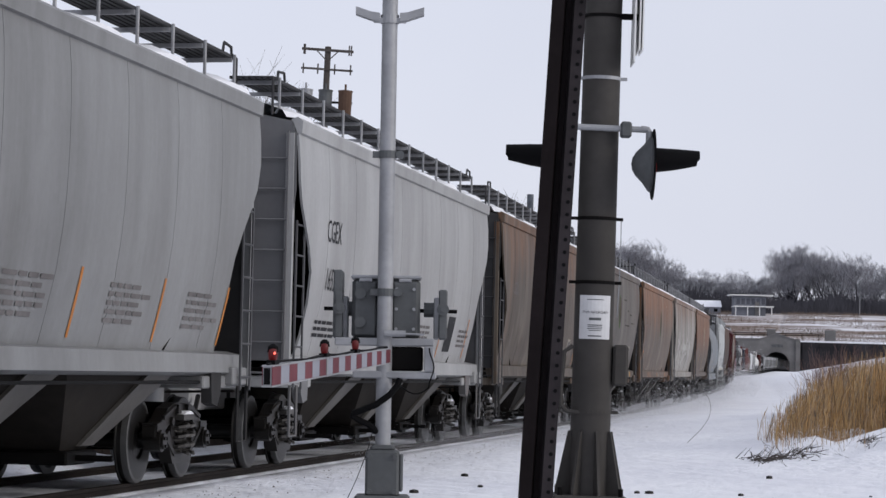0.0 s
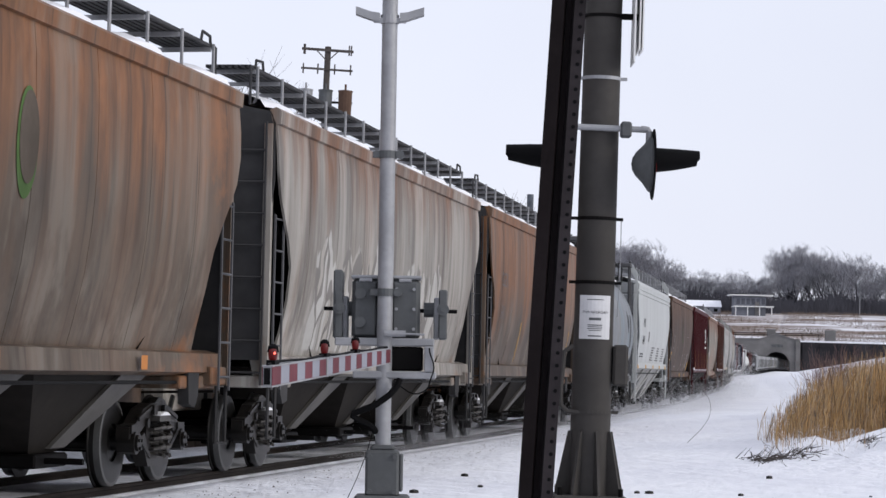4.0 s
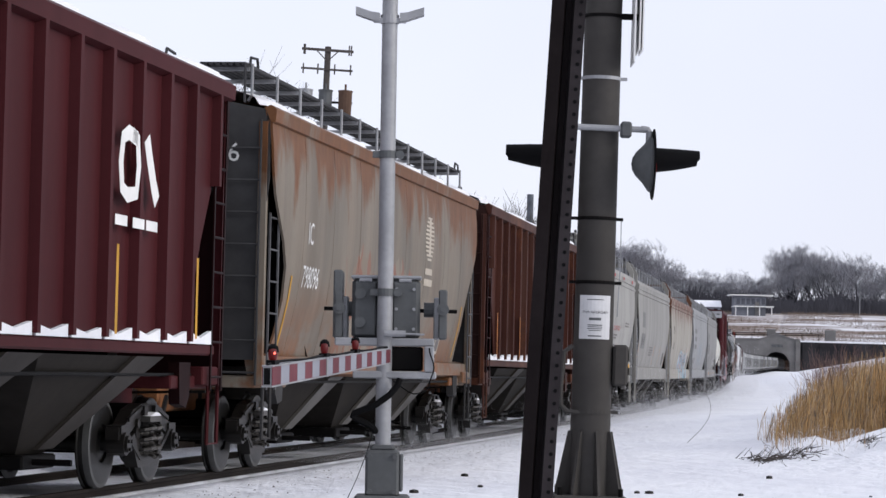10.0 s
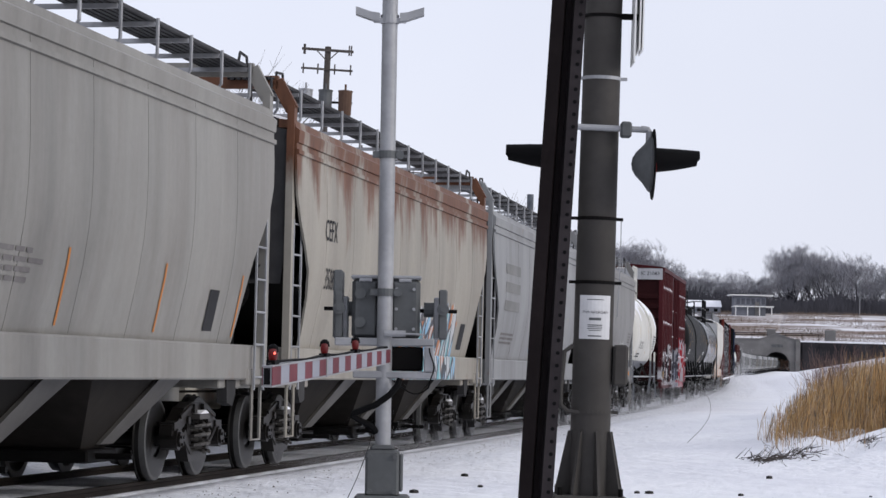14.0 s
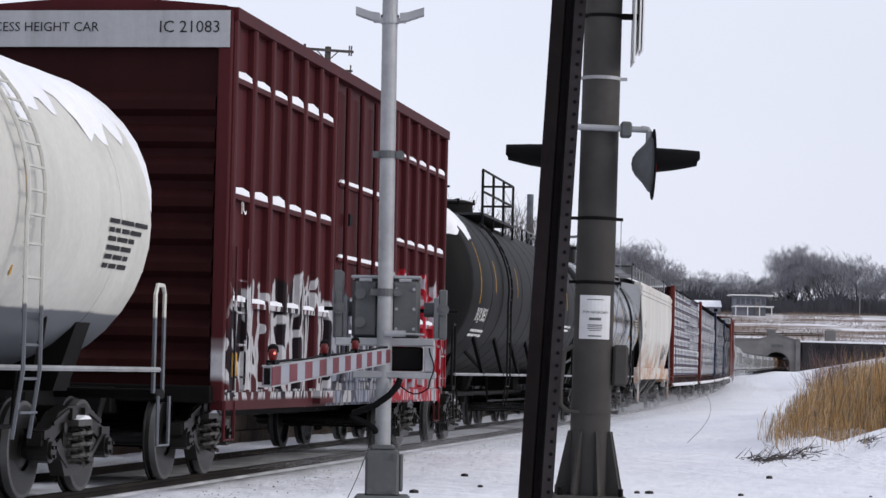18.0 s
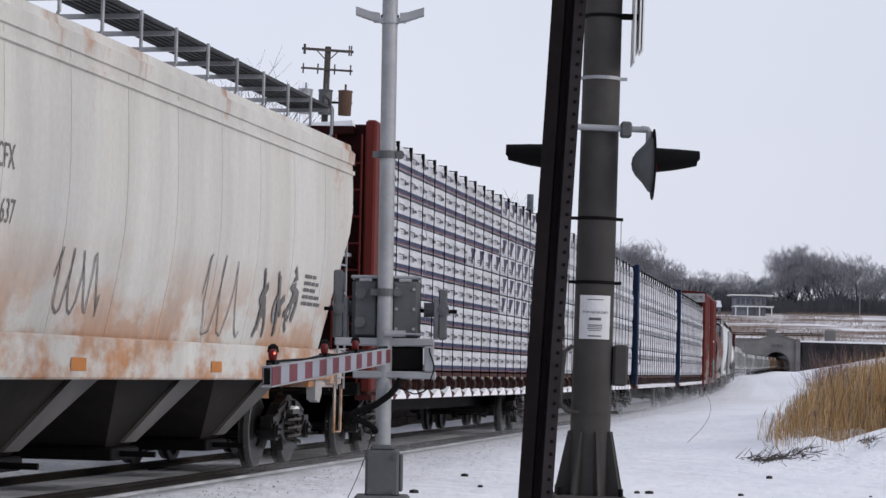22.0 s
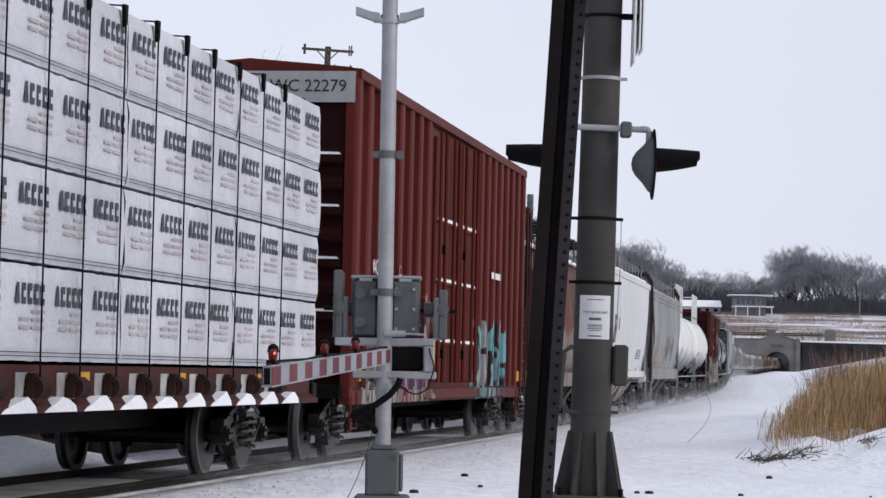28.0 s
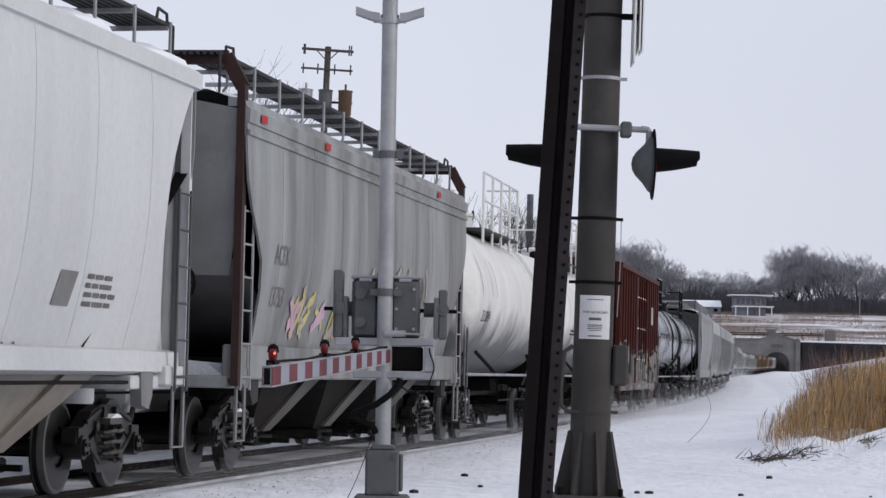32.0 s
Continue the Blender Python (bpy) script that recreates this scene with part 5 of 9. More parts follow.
def blown_snow():
    """Fine snow whirled up along the passing train: loose flecks, thicker in gusts."""
    rnd = np.random.default_rng(17)
    verts, faces = [], []
    for n, s0, s1, l0, l1, deep, size in ((260000, 13, 48, 0.2, 2.3, 0.20, 0.0024), (230000, 48, 120, -0.4, 2.8, 0.38, 0.0075), (130000, 120, 340, -1.0, 3.6, 0.9, 0.015)):
        ss, lat = rnd.uniform(s0, s1, n), rnd.uniform(l0, l1, n)
        gust = 0.6 + 0.4 * np.sin(ss * (0.31 if s0 < 50 else 0.07)) * np.sin(ss * 0.11 + 1.0)
        z = rnd.exponential(deep, n) * gust - 0.03
        x, y, h, th = (np.interp(ss, TS, a) for a in (TX, TY, TZ, _th))
        p = np.stack([x + lat * np.cos(th), y - lat * np.sin(th), h + z], 1)
        tri = rnd.normal(0, 1, (n, 3, 3))
        tri /= np.linalg.norm(tri, axis=2, keepdims=True)
        v = (p[:, None, :] + tri * (size * rnd.uniform(0.6, 1.4, n))[:, None, None]).reshape(-1, 3)
        base = sum(len(q) for q in verts)
        verts.append(v)
        faces.append(np.arange(base, base + 3 * n).reshape(-1, 3))
    me = bpy.data.meshes.new("blown_snow")
    v, f = np.concatenate(verts), np.concatenate(faces)
    me.vertices.add(len(v))
    me.vertices.foreach_set("co", v.ravel())
    me.loops.add(f.size)
    me.loops.foreach_set("vertex_index", f.ravel())
    me.polygons.add(len(f))
    me.polygons.foreach_set("loop_start", np.arange(0, f.size, 3))
    me.update(calc_edges=True)
    me.materials.append(SNOW)
    return tagged(new("blown_snow", me), "fine snow blown up in a haze along the passing train", "snow dust", kind="stuff")


BLOWN = blown_snow()


# ---- rail cars. A car's own space: x to its right side, y back along the train, z up from the rail's top
def truck_parts():
    """Meshes of a two-axle freight truck, shared by all cars."""
    tread = [(0.070, 0.20), (0.070, 0.42), (0.066, 0.452), (0.0, 0.457), (-0.045, 0.462), (-0.055, 0.484), (-0.068, 0.484), (-0.072, 0.45), (-0.070, 0.40), (-0.03, 0.37), (0.0, 0.30), (-0.02, 0.16), (-0.06, 0.11), (-0.06, 0.08)]
    face = [(0.072, 0.08), (0.072, 0.12), (0.045, 0.17), (0.03, 0.30), (0.05, 0.375), (0.068, 0.40), (0.070, 0.43)]
    g = Geo()
    for sgn in (-1, 1):
        for prof, slot in ((tread, 0), (face, 0)):
            g.slot = slot
            g.lathe([(sgn * (0.79 + a) - 0, r) for a, r in prof], "x", 28)
        g.slot = 1
        g.lathe([(sgn * (0.79 + a), r) for a, r in ((0.0705, 0.415), (0.0705, 0.445), (0.066, 0.454), (0.0, 0.459))], "x", 28)
        g.slot = 0
        for i in range(3):
            a = 2 * math.pi * i / 3
            g.beam((sgn * 0.835, 0.2 * math.cos(a), 0.2 * math.sin(a)), (sgn * 0.835, 0.34 * math.cos(a), 0.34 * math.sin(a)), 0.03, 0.02, (1, 0, 0))
    g.tube((-1.05, 0, 0), (1.05, 0, 0), 0.085, 12)
    wheelset = g.mesh("wheelset", [WHEEL, BRIGHT], True)
    out = [(-1.06, 0.50), (-1.04, 0.62), (-0.80, 0.66), (-0.55, 0.80), (-0.25, 0.86), (0.25, 0.86), (0.55, 0.80), (0.80, 0.66), (1.04, 0.62), (1.06, 0.50), (0.82, 0.40), (0.62, 0.40), (0.40, 0.20), (-0.40, 0.20), (-0.62, 0.40), (-0.82, 0.40)]
    g = Geo()
    g.slab([(-1.06, 0.50), (-1.04, 0.62), (-0.80, 0.66), (-0.55, 0.80), (-0.25, 0.86), (0.25, 0.86), (0.55, 0.80), (0.80, 0.66), (1.04, 0.62), (1.06, 0.50), (0.80, 0.50), (0.50, 0.62), (0.24, 0.70), (-0.24, 0.70), (-0.50, 0.62), (-0.80, 0.50)], "x", 0.94, 1.08)
    g.slab([(-0.62, 0.52), (-0.36, 0.20), (0.36, 0.20), (0.62, 0.52), (0.50, 0.56), (0.30, 0.32), (-0.30, 0.32), (-0.50, 0.56)], "x", 0.95, 1.09)
    for s in (-1, 1):
        g.beam((1.01, s * 0.26, 0.28), (1.01, s * 0.26, 0.72), 0.13, 0.09, (1, 0, 0))
        g.tube((0.93, s * 0.889, 0.457), (1.12, s * 0.889, 0.457), 0.12, 14)
        g.tube((1.12, s * 0.889, 0.457), (1.15, s * 0.889, 0.457), 0.085, 14)
        g.beam((0.93, s * 0.889, 0.60), (1.10, s * 0.889, 0.60), 0.26, 0.09)
        for k in range(3):
            a = 2 * math.pi * k / 3 + 0.5
            g.tube((1.15, s * 0.889 + 0.055 * math.cos(a), 0.457 + 0.055 * math.sin(a)), (1.172, s * 0.889 + 0.055 * math.cos(a), 0.457 + 0.055 * math.sin(a)), 0.02, 6)
        g.beam((1.085, s * 0.30, 0.30), (1.085, s * 0.78, 0.56), 0.03, 0.05)
        g.beam((1.085, s * 0.28, 0.82), (1.085, s * 0.74, 0.70), 0.03, 0.04)
        g.tube((1.08, s * 0.42, 0.66), (1.11, s * 0.42, 0.66), 0.05, 10)
        g.box(1.08, 1.12, s * 0.20 - 0.06, s * 0.20 + 0.06, 0.74, 0.84)
    frame_r = g.mesh("side_frame", [CAST])
    g2 = Geo()
    g2.add([(-x, y, z) for x, y, z in g.v], g.f)
    frame_l = g2.mesh("side_frame", [CAST])
    sp = Geo()
    for k in range(2):
        pts = [(0.03 + 0.105 * math.cos(a * 0.7), (k - 0.5) * 0.225 + 0.105 * math.sin(a * 0.7), 0.30 + 0.0115 * a) for a in range(32)]
        sp.pipe(pts, 0.021, 5)
    sp.box(-0.10, 0.11, -0.22, 0.22, 0.67, 0.73)
    sp.slot = 1
    sp.slab([(-0.2, 0.732), (0.2, 0.732), (0.12, 0.762), (0.02, 0.772), (-0.1, 0.752)], "x", -0.03, 0.108)
    spring = sp.mesh("spring", [SPRING, SNOW])
    bo = Geo().cbox(-1.04, 1.04, -0.2, 0.2, 0.60, 0.86, 0.03)
    bo.lathe([(0.86, 0.36), (0.93, 0.36), (0.93, 0.02)], "z", 16)
    bolster = bo.mesh("bolster", [STEEL])
    # brake beam with its two shoes, and a lever
    beam = Geo().slab([(-0.83, 0.32), (-0.70, 0.06), (-0.3, 0.0), (0.3, 0.0), (0.70, 0.06), (0.83, 0.32), (0.83, 0.43), (0.70, 0.43), (0.62, 0.2), (-0.62, 0.2), (-0.70, 0.43), (-0.83, 0.43)], "z", 0.33, 0.60).mesh("brake_beam", [STEEL])
    lever = Geo().beam((0.25, 0.42, 0.28), (0.32, 0.52, 0.98), 0.06, 0.12).mesh("brake_lever", [STEEL])
    return wheelset, frame_r, frame_l, spring, bolster, beam, lever


TRUCK_MESHES = truck_parts()
WHEELSETS = ([], [])


def add_truck(car, y):
    t = new("truck")
    t.parent, t.location = car, (0, y, 0)
    t.empty_display_size = 0.2
    tagged(t, "grimy cast-steel freight truck")
    ws, fr, fl, sp, bo, bb, bl = TRUCK_MESHES
    part("side_frame", fr, [], t)
    part("side_frame", fl, [], t)
    for x in (-1.06, 1.06):
        part("spring", sp, [], t, at=(x, 0, 0))
    part("bolster", bo, [], t)
    for k in (0, 180):
        part("brake_beam", bb, [], t).matrix_basis = pose(0, 0.06 if k == 0 else -0.06, 0, 0, 0, k)
        part("brake_lever", bl, [], t).matrix_basis = pose(0, 0, 0, 0, 0, k)
    for i, s in enumerate((-1, 1)):
        w = part("wheelset", ws, [], t, "turning steel wheels with bright worn rims", at=(0, s * 0.889, 0.457))
        WHEELSETS[i].append(w)


def coupler_mesh():
    g = Geo()
    g.cbox(-0.09, 0.09, -0.02, 0.62, 0.74, 0.98, 0.02)
    g.cbox(-0.17, 0.14, -0.16, 0.10, 0.70, 1.02, 0.03)
    g.cbox(0.02, 0.16, -0.30, -0.12, 0.72, 1.0, 0.03)
    g.pipe([(0.42, 0.45, 0.9), (0.45, 0.2, 0.72), (0.46, -0.02, 0.5), (0.44, -0.12, 0.46)], 0.03, 6)
    g.beam((-1.2, 0.42, 0.98), (0.0, 0.30, 0.94), 0.03, 0.03)
    return g.mesh("coupler", [CAST])


COUPLER = coupler_mesh()


def add_running_gear(car, length, inset):
    for s in (-1, 1):
        add_truck(car, s * (length / 2 - inset))
        c = part("coupler", COUPLER, [], car)
        c.matrix_basis = pose(0, s * (length / 2 - 0.05), 0, 0, 0, 0 if s < 0 else 180)


def ladder(x0, y0, x1, y1, z0, z1, step=0.38, r=0.014):
    g = Geo()
    g.beam((x0, y0, z0), (x0, y0, z1), 0.045, 0.02, (1, 0, 0))
    g.beam((x1, y1, z0), (x1, y1, z1), 0.045, 0.02, (1, 0, 0))
    z = z0 + 0.15
    while z < z1 - 0.05:
        g.tube((x0, y0, z), (x1, y1, z), r, 5)
        z += step
    return g


# cross-section of the side sheet, from the sill up: (z, half width, how far the sheet stops short of the end)
CURVED = [(1.42, 1.30, 1.00), (1.70, 1.37, 1.06), (2.10, 1.46, 1.04), (2.50, 1.515, 0.95), (2.80, 1.54, 0.70), (3.05, 1.55, 0.42), (3.30, 1.555, 0.16), (3.60, 1.555, 0.02), (3.90, 1.545, 0.0), (4.18, 1.52, 0.0)]
STRAIGHT = [(1.52, 1.36, 1.15), (1.80, 1.42, 1.10), (2.15, 1.49, 1.02), (2.50, 1.54, 0.86), (2.80, 1.56, 0.55), (3.10, 1.565, 0.22), (3.40, 1.56, 0.04), (3.70, 1.55, 0.0), (4.05, 1.535, 0.0)]
SMOOTH = [(1.66, 1.40, 1.10)] + STRAIGHT[1:]
BARREL = [(1.30, 1.20, 0.9), (1.55, 1.38, 0.9), (1.85, 1.50, 0.9), (2.2, 1.57, 0.9), (2.6, 1.60, 0.9), (3.0, 1.57, 0.9), (3.4, 1.46, 0.9), (3.75, 1.28, 0.9), (4.0, 1.05, 0.9), (4.18, 0.75, 0.9)]
RIBBED = [(1.50, 1.46, 1.5), (2.6, 1.46, 0.95), (3.5, 1.46, 0.35), (3.9, 1.46, 0.02), (4.22, 1.46, 0.0)]


def side_at(prof, z):
    zs = [p[0] for p in prof]
    return float(np.interp(z, zs, [p[1] for p in prof])), float(np.interp(z, zs, [p[2] for p in prof]))


SNOWTOP = [None]
FRAMES = plain("grey_end_frame", (0.09, 0.09, 0.095), 0.6, 0, 0.3, 3, 0.2, 0.004)


def hopper(name, length, prof, style, bays=3):
    """A covered hopper built once in neutral paint; style: round, framed, smooth, barrel or ribbed."""
    thin = style == "smooth"
    style = "framed" if thin else style
    car = thing(name, "covered hopper car", "hopper car", "cars of the freight train")
    end = length / 2 - 0.88
    top, sill = prof[-1][0], prof[0][0]
    eave = top + 0.15
    panels = 9 if style != "ribbed" else 1
    # side sheets, panel by panel, with open seams between
    w = 2 * end / panels
    for s in (-1, 1):
        for k in range(panels):
            ya, yb = -end + k * w, -end + (k + 1) * w
            g = Geo()
            rows = []
            for z, x, cut in prof:
                a = ya + 0.006 if k else -end + cut
                b = yb - 0.006 if k < panels - 1 else end - cut
                if panels > 1 and k == 0:
                    b = max(b, a + 0.02)
                rows.append([(s * x, a + (b - a) * i / 6, z) for i in range(7)])
            g.grid(rows)
            inner = [[(s * (abs(p[0]) - 0.03), p[1], p[2]) for p in r] for r in rows]
            g.grid(inner)
            ring_o = [r[0] for r in rows] + rows[-1][1:] + [r[-1] for r in rows[::-1]][1:] + rows[0][::-1][1:]
            ring_i = [r[0] for r in inner] + inner[-1][1:] + [r[-1] for r in inner[::-1]][1:] + inner[0][::-1][1:]
            g.grid([ring_o, ring_i])
            part("side_panel", g, PAINT, car, smooth=True)
        # dark lining seen through the seams, sill and eave beads
        if style == "ribbed":
            n_rib = 16
            for k in range(n_rib):
                y = -end + 0.55 + (2 * end - 1.1) * k / (n_rib - 1)
                g = Geo()
                cut = end - abs(y)
                zb = max(sill, float(np.interp(cut, [0.0, 0.02, 0.35, 0.95, 1.5], [4.0, 3.9, 3.5, 2.6, 1.5])))
                g.slab([(y - 0.07, 1.44), (y - 0.045, 1.56), (y + 0.045, 1.56), (y + 0.07, 1.44)], "z", zb + 0.02, top)
                for i, v in enumerate(g.v):
                    g.v[i] = (s * v[1], v[0], v[2])
                part("side_post", g, PAINT, car)
        g = Geo()
        g.slab([(s * 1.47, top - 0.03), (s * 1.56, top), (s * 1.57, eave), (s * 1.50, eave + 0.05), (s * 1.42, eave + 0.02)], "y", -end, end)
        if style == "framed":
            g.slab([(s * 1.5, top - 0.16), (s * 1.57, top - 0.14), (s * 1.57, top - 0.09), (s * 1.5, top - 0.07)], "y", -end, end)
            g.slab([(s * 1.3, eave + 0.03), (s * 1.52, eave + 0.03), (s * 1.50, eave + 0.12), (s * 1.3, eave + 0.14)], "y", -end, end)
        if style != "barrel":
            part("eave_beam", g, PAINT, car)
        if thin:
            g = Geo().slab([(s * 1.30, sill + 0.02), (s * 1.47, sill + 0.02), (s * 1.48, sill - 0.16), (s * 1.34, sill - 0.20)], "y", -end + 0.05, end - 0.05)
        elif style == "framed":
            g = Geo().cbox(min(s * 1.30, s * 1.46), max(s * 1.30, s * 1.46), -end + 0.02, end - 0.02, sill - 0.40, sill + 0.0, 0.02)
        elif style == "ribbed":
            g = Geo().cbox(min(s * 1.30, s * 1.5), max(s * 1.30, s * 1.5), -end + 0.4, end - 0.4, sill - 0.12, sill, 0.02)
        elif style == "barrel":
            g = Geo().cbox(min(s * 1.20, s * 1.42), max(s * 1.20, s * 1.42), -end, end, sill - 0.34, sill, 0.02)
        else:
            g = Geo().slab([(s * 1.22, sill + 0.02), (s * 1.40, sill - 0.02), (s * 1.42, sill - 0.22), (s * 1.28, sill - 0.26)], "y", -end + 0.05, end - 0.05)
        part("side_sill", g, PAINT, car)
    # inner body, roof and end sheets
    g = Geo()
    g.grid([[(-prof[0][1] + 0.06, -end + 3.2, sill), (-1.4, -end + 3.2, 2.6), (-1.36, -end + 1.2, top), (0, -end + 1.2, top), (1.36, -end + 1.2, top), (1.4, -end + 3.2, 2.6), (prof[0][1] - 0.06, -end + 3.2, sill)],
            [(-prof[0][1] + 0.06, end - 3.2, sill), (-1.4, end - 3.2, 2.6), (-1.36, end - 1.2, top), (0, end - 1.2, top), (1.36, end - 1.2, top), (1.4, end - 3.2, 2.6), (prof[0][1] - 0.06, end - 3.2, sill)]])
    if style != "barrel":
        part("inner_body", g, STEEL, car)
    if style == "barrel":
        rows = [[(x * 1.0, y, 4.18 + 0.12 * (1 - (x / 0.75) ** 2)) for x in (-0.75, -0.4, 0, 0.4, 0.75)] for y in (-end + 0.9, end - 0.9)]
    else:
        rows = [[(x, y, eave + 0.04 + (0.16 if style != "framed" else 0.22) * (1 - abs(x) / 1.44)) for x in (-1.44, -0.5, 0, 0.5, 1.44)] for y in (-end, end)]
    part("roof", Geo().grid(rows), PAINT, car)
    for s in (-1, 1):
        ye = s * end
        g = Geo()
        if style == "barrel":
            ring = [(x, z) for z, x, _ in prof] + [(-x, z) for z, x, _ in prof[::-1]]
            yh = s * (end - 0.92)
            g.add([(x, yh, z) for x, z in ring] + [(0, yh + s * 0.12, 2.7)], [(i, (i + 1) % len(ring), len(ring)) for i in range(len(ring))])
            part("end_head", g, ENDS, car)
            for sx in (-1, 1):
                for q in (0.0, 0.42):
                    part("corner_post", Geo().cbox(sx * 1.38 - 0.03, sx * 1.38 + 0.03, ye - s * q - 0.035, ye - s * q + 0.035, 1.0, 4.66, 0.01), FRAMES, car)
            part("end_canopy", Geo().cbox(-1.44, 1.44, min(ye + s * 0.1, ye - s * 0.56), max(ye + s * 0.1, ye - s * 0.56), 4.66, 4.78, 0.02), FRAMES, car)
            part("end_brace", Geo().beam((0.5, ye - s * 0.1, 1.2), (0.9, ye - s * 0.5, 4.6), 0.12, 0.05, (1, 0, 0)), FRAMES, car)
        else:
            low = 1.35 if style == "round" else 1.18 if thin else 2.3 if style == "framed" else 1.12
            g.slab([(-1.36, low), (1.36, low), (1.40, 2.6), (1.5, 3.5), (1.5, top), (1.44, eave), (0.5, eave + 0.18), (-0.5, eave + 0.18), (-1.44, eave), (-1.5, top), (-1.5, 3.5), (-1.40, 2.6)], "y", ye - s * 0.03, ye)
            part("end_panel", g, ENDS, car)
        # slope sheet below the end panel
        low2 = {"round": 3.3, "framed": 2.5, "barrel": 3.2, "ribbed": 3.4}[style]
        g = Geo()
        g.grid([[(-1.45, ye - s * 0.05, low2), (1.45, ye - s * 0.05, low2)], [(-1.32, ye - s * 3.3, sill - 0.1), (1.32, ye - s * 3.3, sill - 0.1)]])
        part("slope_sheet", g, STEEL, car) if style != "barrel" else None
        # end platform and sill, corner steps
        g = Geo()
        ya, yb = sorted((ye + s * 0.02, ye - s * 1.7))
        g.cbox(-1.38, 1.38, ya, yb, 1.02, 1.16, 0.015)
        g.cbox(-0.34, 0.34, min(ye + s * 0.45, ye - s * 2.2), max(ye + s * 0.45, ye - s * 2.2), 0.72, 1.05, 0.02)
        part("end_platform", g, PAINT, car)
        for sx in (-1, 1):
            x = sx * 1.46
            g = Geo()
            g.pipe([(x, ye - s * 0.08, 1.05), (x, ye - s * 0.08, 0.42), (x, ye - s * 0.48, 0.42), (x, ye - s * 0.48, 1.05)], 0.022, 5)
            part("stirrup_step", g, PAINT if style in ("framed", "ribbed") else ENDS, car)
            if style == "framed":
                g = Geo()
                g.beam((x, ye - s * 0.04, 1.05), (x, ye - s * 0.04, top + 0.45), 0.16, 0.09, (1, 0, 0))
                g.beam((x, ye - s * 0.04, top + 0.40), (sx * 1.26, ye - s * 0.04, top + 0.76), 0.16, 0.09, (0, 1, 0))
                g.beam((sx * 1.28, ye - s * 0.04, top + 0.74), (0, ye - s * 0.04, top + 0.74), 0.16, 0.09, (0, 1, 0))
                part("end_frame", g, PAINT, car)
            elif style != "barrel":
                part("corner_post", Geo().beam((sx * 1.42, ye - s * 0.02, 1.05), (sx * 1.42, ye - s * 0.02, top), 0.1, 0.1, (1, 0, 0)), PAINT, car)
            lx = sx * (1.50 if style != "barrel" else 1.47)
            zt = 3.1 if style in ("round", "framed") else 4.2
            part("ladder", ladder(lx, ye - s * 0.10, lx, ye - s * 0.55, 1.0, zt), GALV if style == "framed" else FRAMES, car)
            if thin:
                part("end_web", Geo().slab([(ye - s * 0.04, 1.17), (ye - s * 1.12, 1.17), (ye - s * 1.10, 1.9), (ye - s * 0.62, 2.9), (ye - s * 0.04, 3.5)], "x", min(sx * 1.30, sx * 1.33), max(sx * 1.30, sx * 1.33)), ENDS, car)
            if style != "framed" or thin:
                part("end_ladder", ladder(sx * 1.40, ye + s * 0.05, sx * 0.95, ye + s * 0.05, 1.05, 4.2), FRAMES if style == "barrel" else ENDS if style in ("round", "ribbed") else PAINT, car)
            part("jacking_pad", Geo().slab([(ye - s * 1.0, sill - 0.2), (ye - s * 1.45, sill - 0.2), (ye - s * 1.4, 0.86), (ye - s * 1.15, 0.82), (ye - s * 1.02, 0.95)], "x", min(sx * 1.28, sx * 1.40), max(sx * 1.28, sx * 1.40)), ENDS, car)
            part("sill_end_block", Geo().cbox(min(sx * 1.30, sx * 1.47), max(sx * 1.30, sx * 1.47), min(ye - s * 0.1, ye - s * 0.75), max(ye - s * 0.1, ye - s * 0.75), 1.06, 1.26, 0.015), PAINT, car)
        # brake gear on the platform
        if s < 0:
            g = Geo()
            g.lathe([(ye + s * 0.16, 0.24), (ye + s * 0.18, 0.28), (ye + s * 0.20, 0.24)], "y", 16, (0.75, 0, 2.2))
            for i in range(3):
                a = i * math.pi / 3
                g.beam((0.75 - 0.25 * math.cos(a), ye + s * 0.18, 2.2 - 0.25 * math.sin(a)), (0.75 + 0.25 * math.cos(a), ye + s * 0.18, 2.2 + 0.25 * math.sin(a)), 0.03, 0.02)
            g.beam((0.75, ye + s * 0.05, 1.2), (0.75, ye + s * 0.05, 2.4), 0.12, 0.1, (1, 0, 0))
            part("brake_wheel", g, STEEL, car)
        else:
            g = Geo()
            g.tube((-0.7, ye - s * 0.9, 1.45), (0.5, ye - s * 0.9, 1.45), 0.2, 14)
            part("air_tank", g, STEEL, car)
    # hopper bays
    inner = end - 2.3
    bw = 2 * inner / bays
    for k in range(bays):
        yc = -inner + (k + 0.5) * bw
        x0, x1 = prof[0][1] - 0.04, 0.72
        zt, zb = sill - 0.15, 0.40
        t0, b0 = bw / 2 - 0.02, 0.42
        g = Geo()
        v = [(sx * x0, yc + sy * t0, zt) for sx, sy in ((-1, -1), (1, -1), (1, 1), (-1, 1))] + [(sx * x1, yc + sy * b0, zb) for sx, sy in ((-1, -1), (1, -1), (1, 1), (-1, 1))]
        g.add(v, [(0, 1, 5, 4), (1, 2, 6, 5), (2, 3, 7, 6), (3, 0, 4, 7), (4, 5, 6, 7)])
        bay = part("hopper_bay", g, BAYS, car)
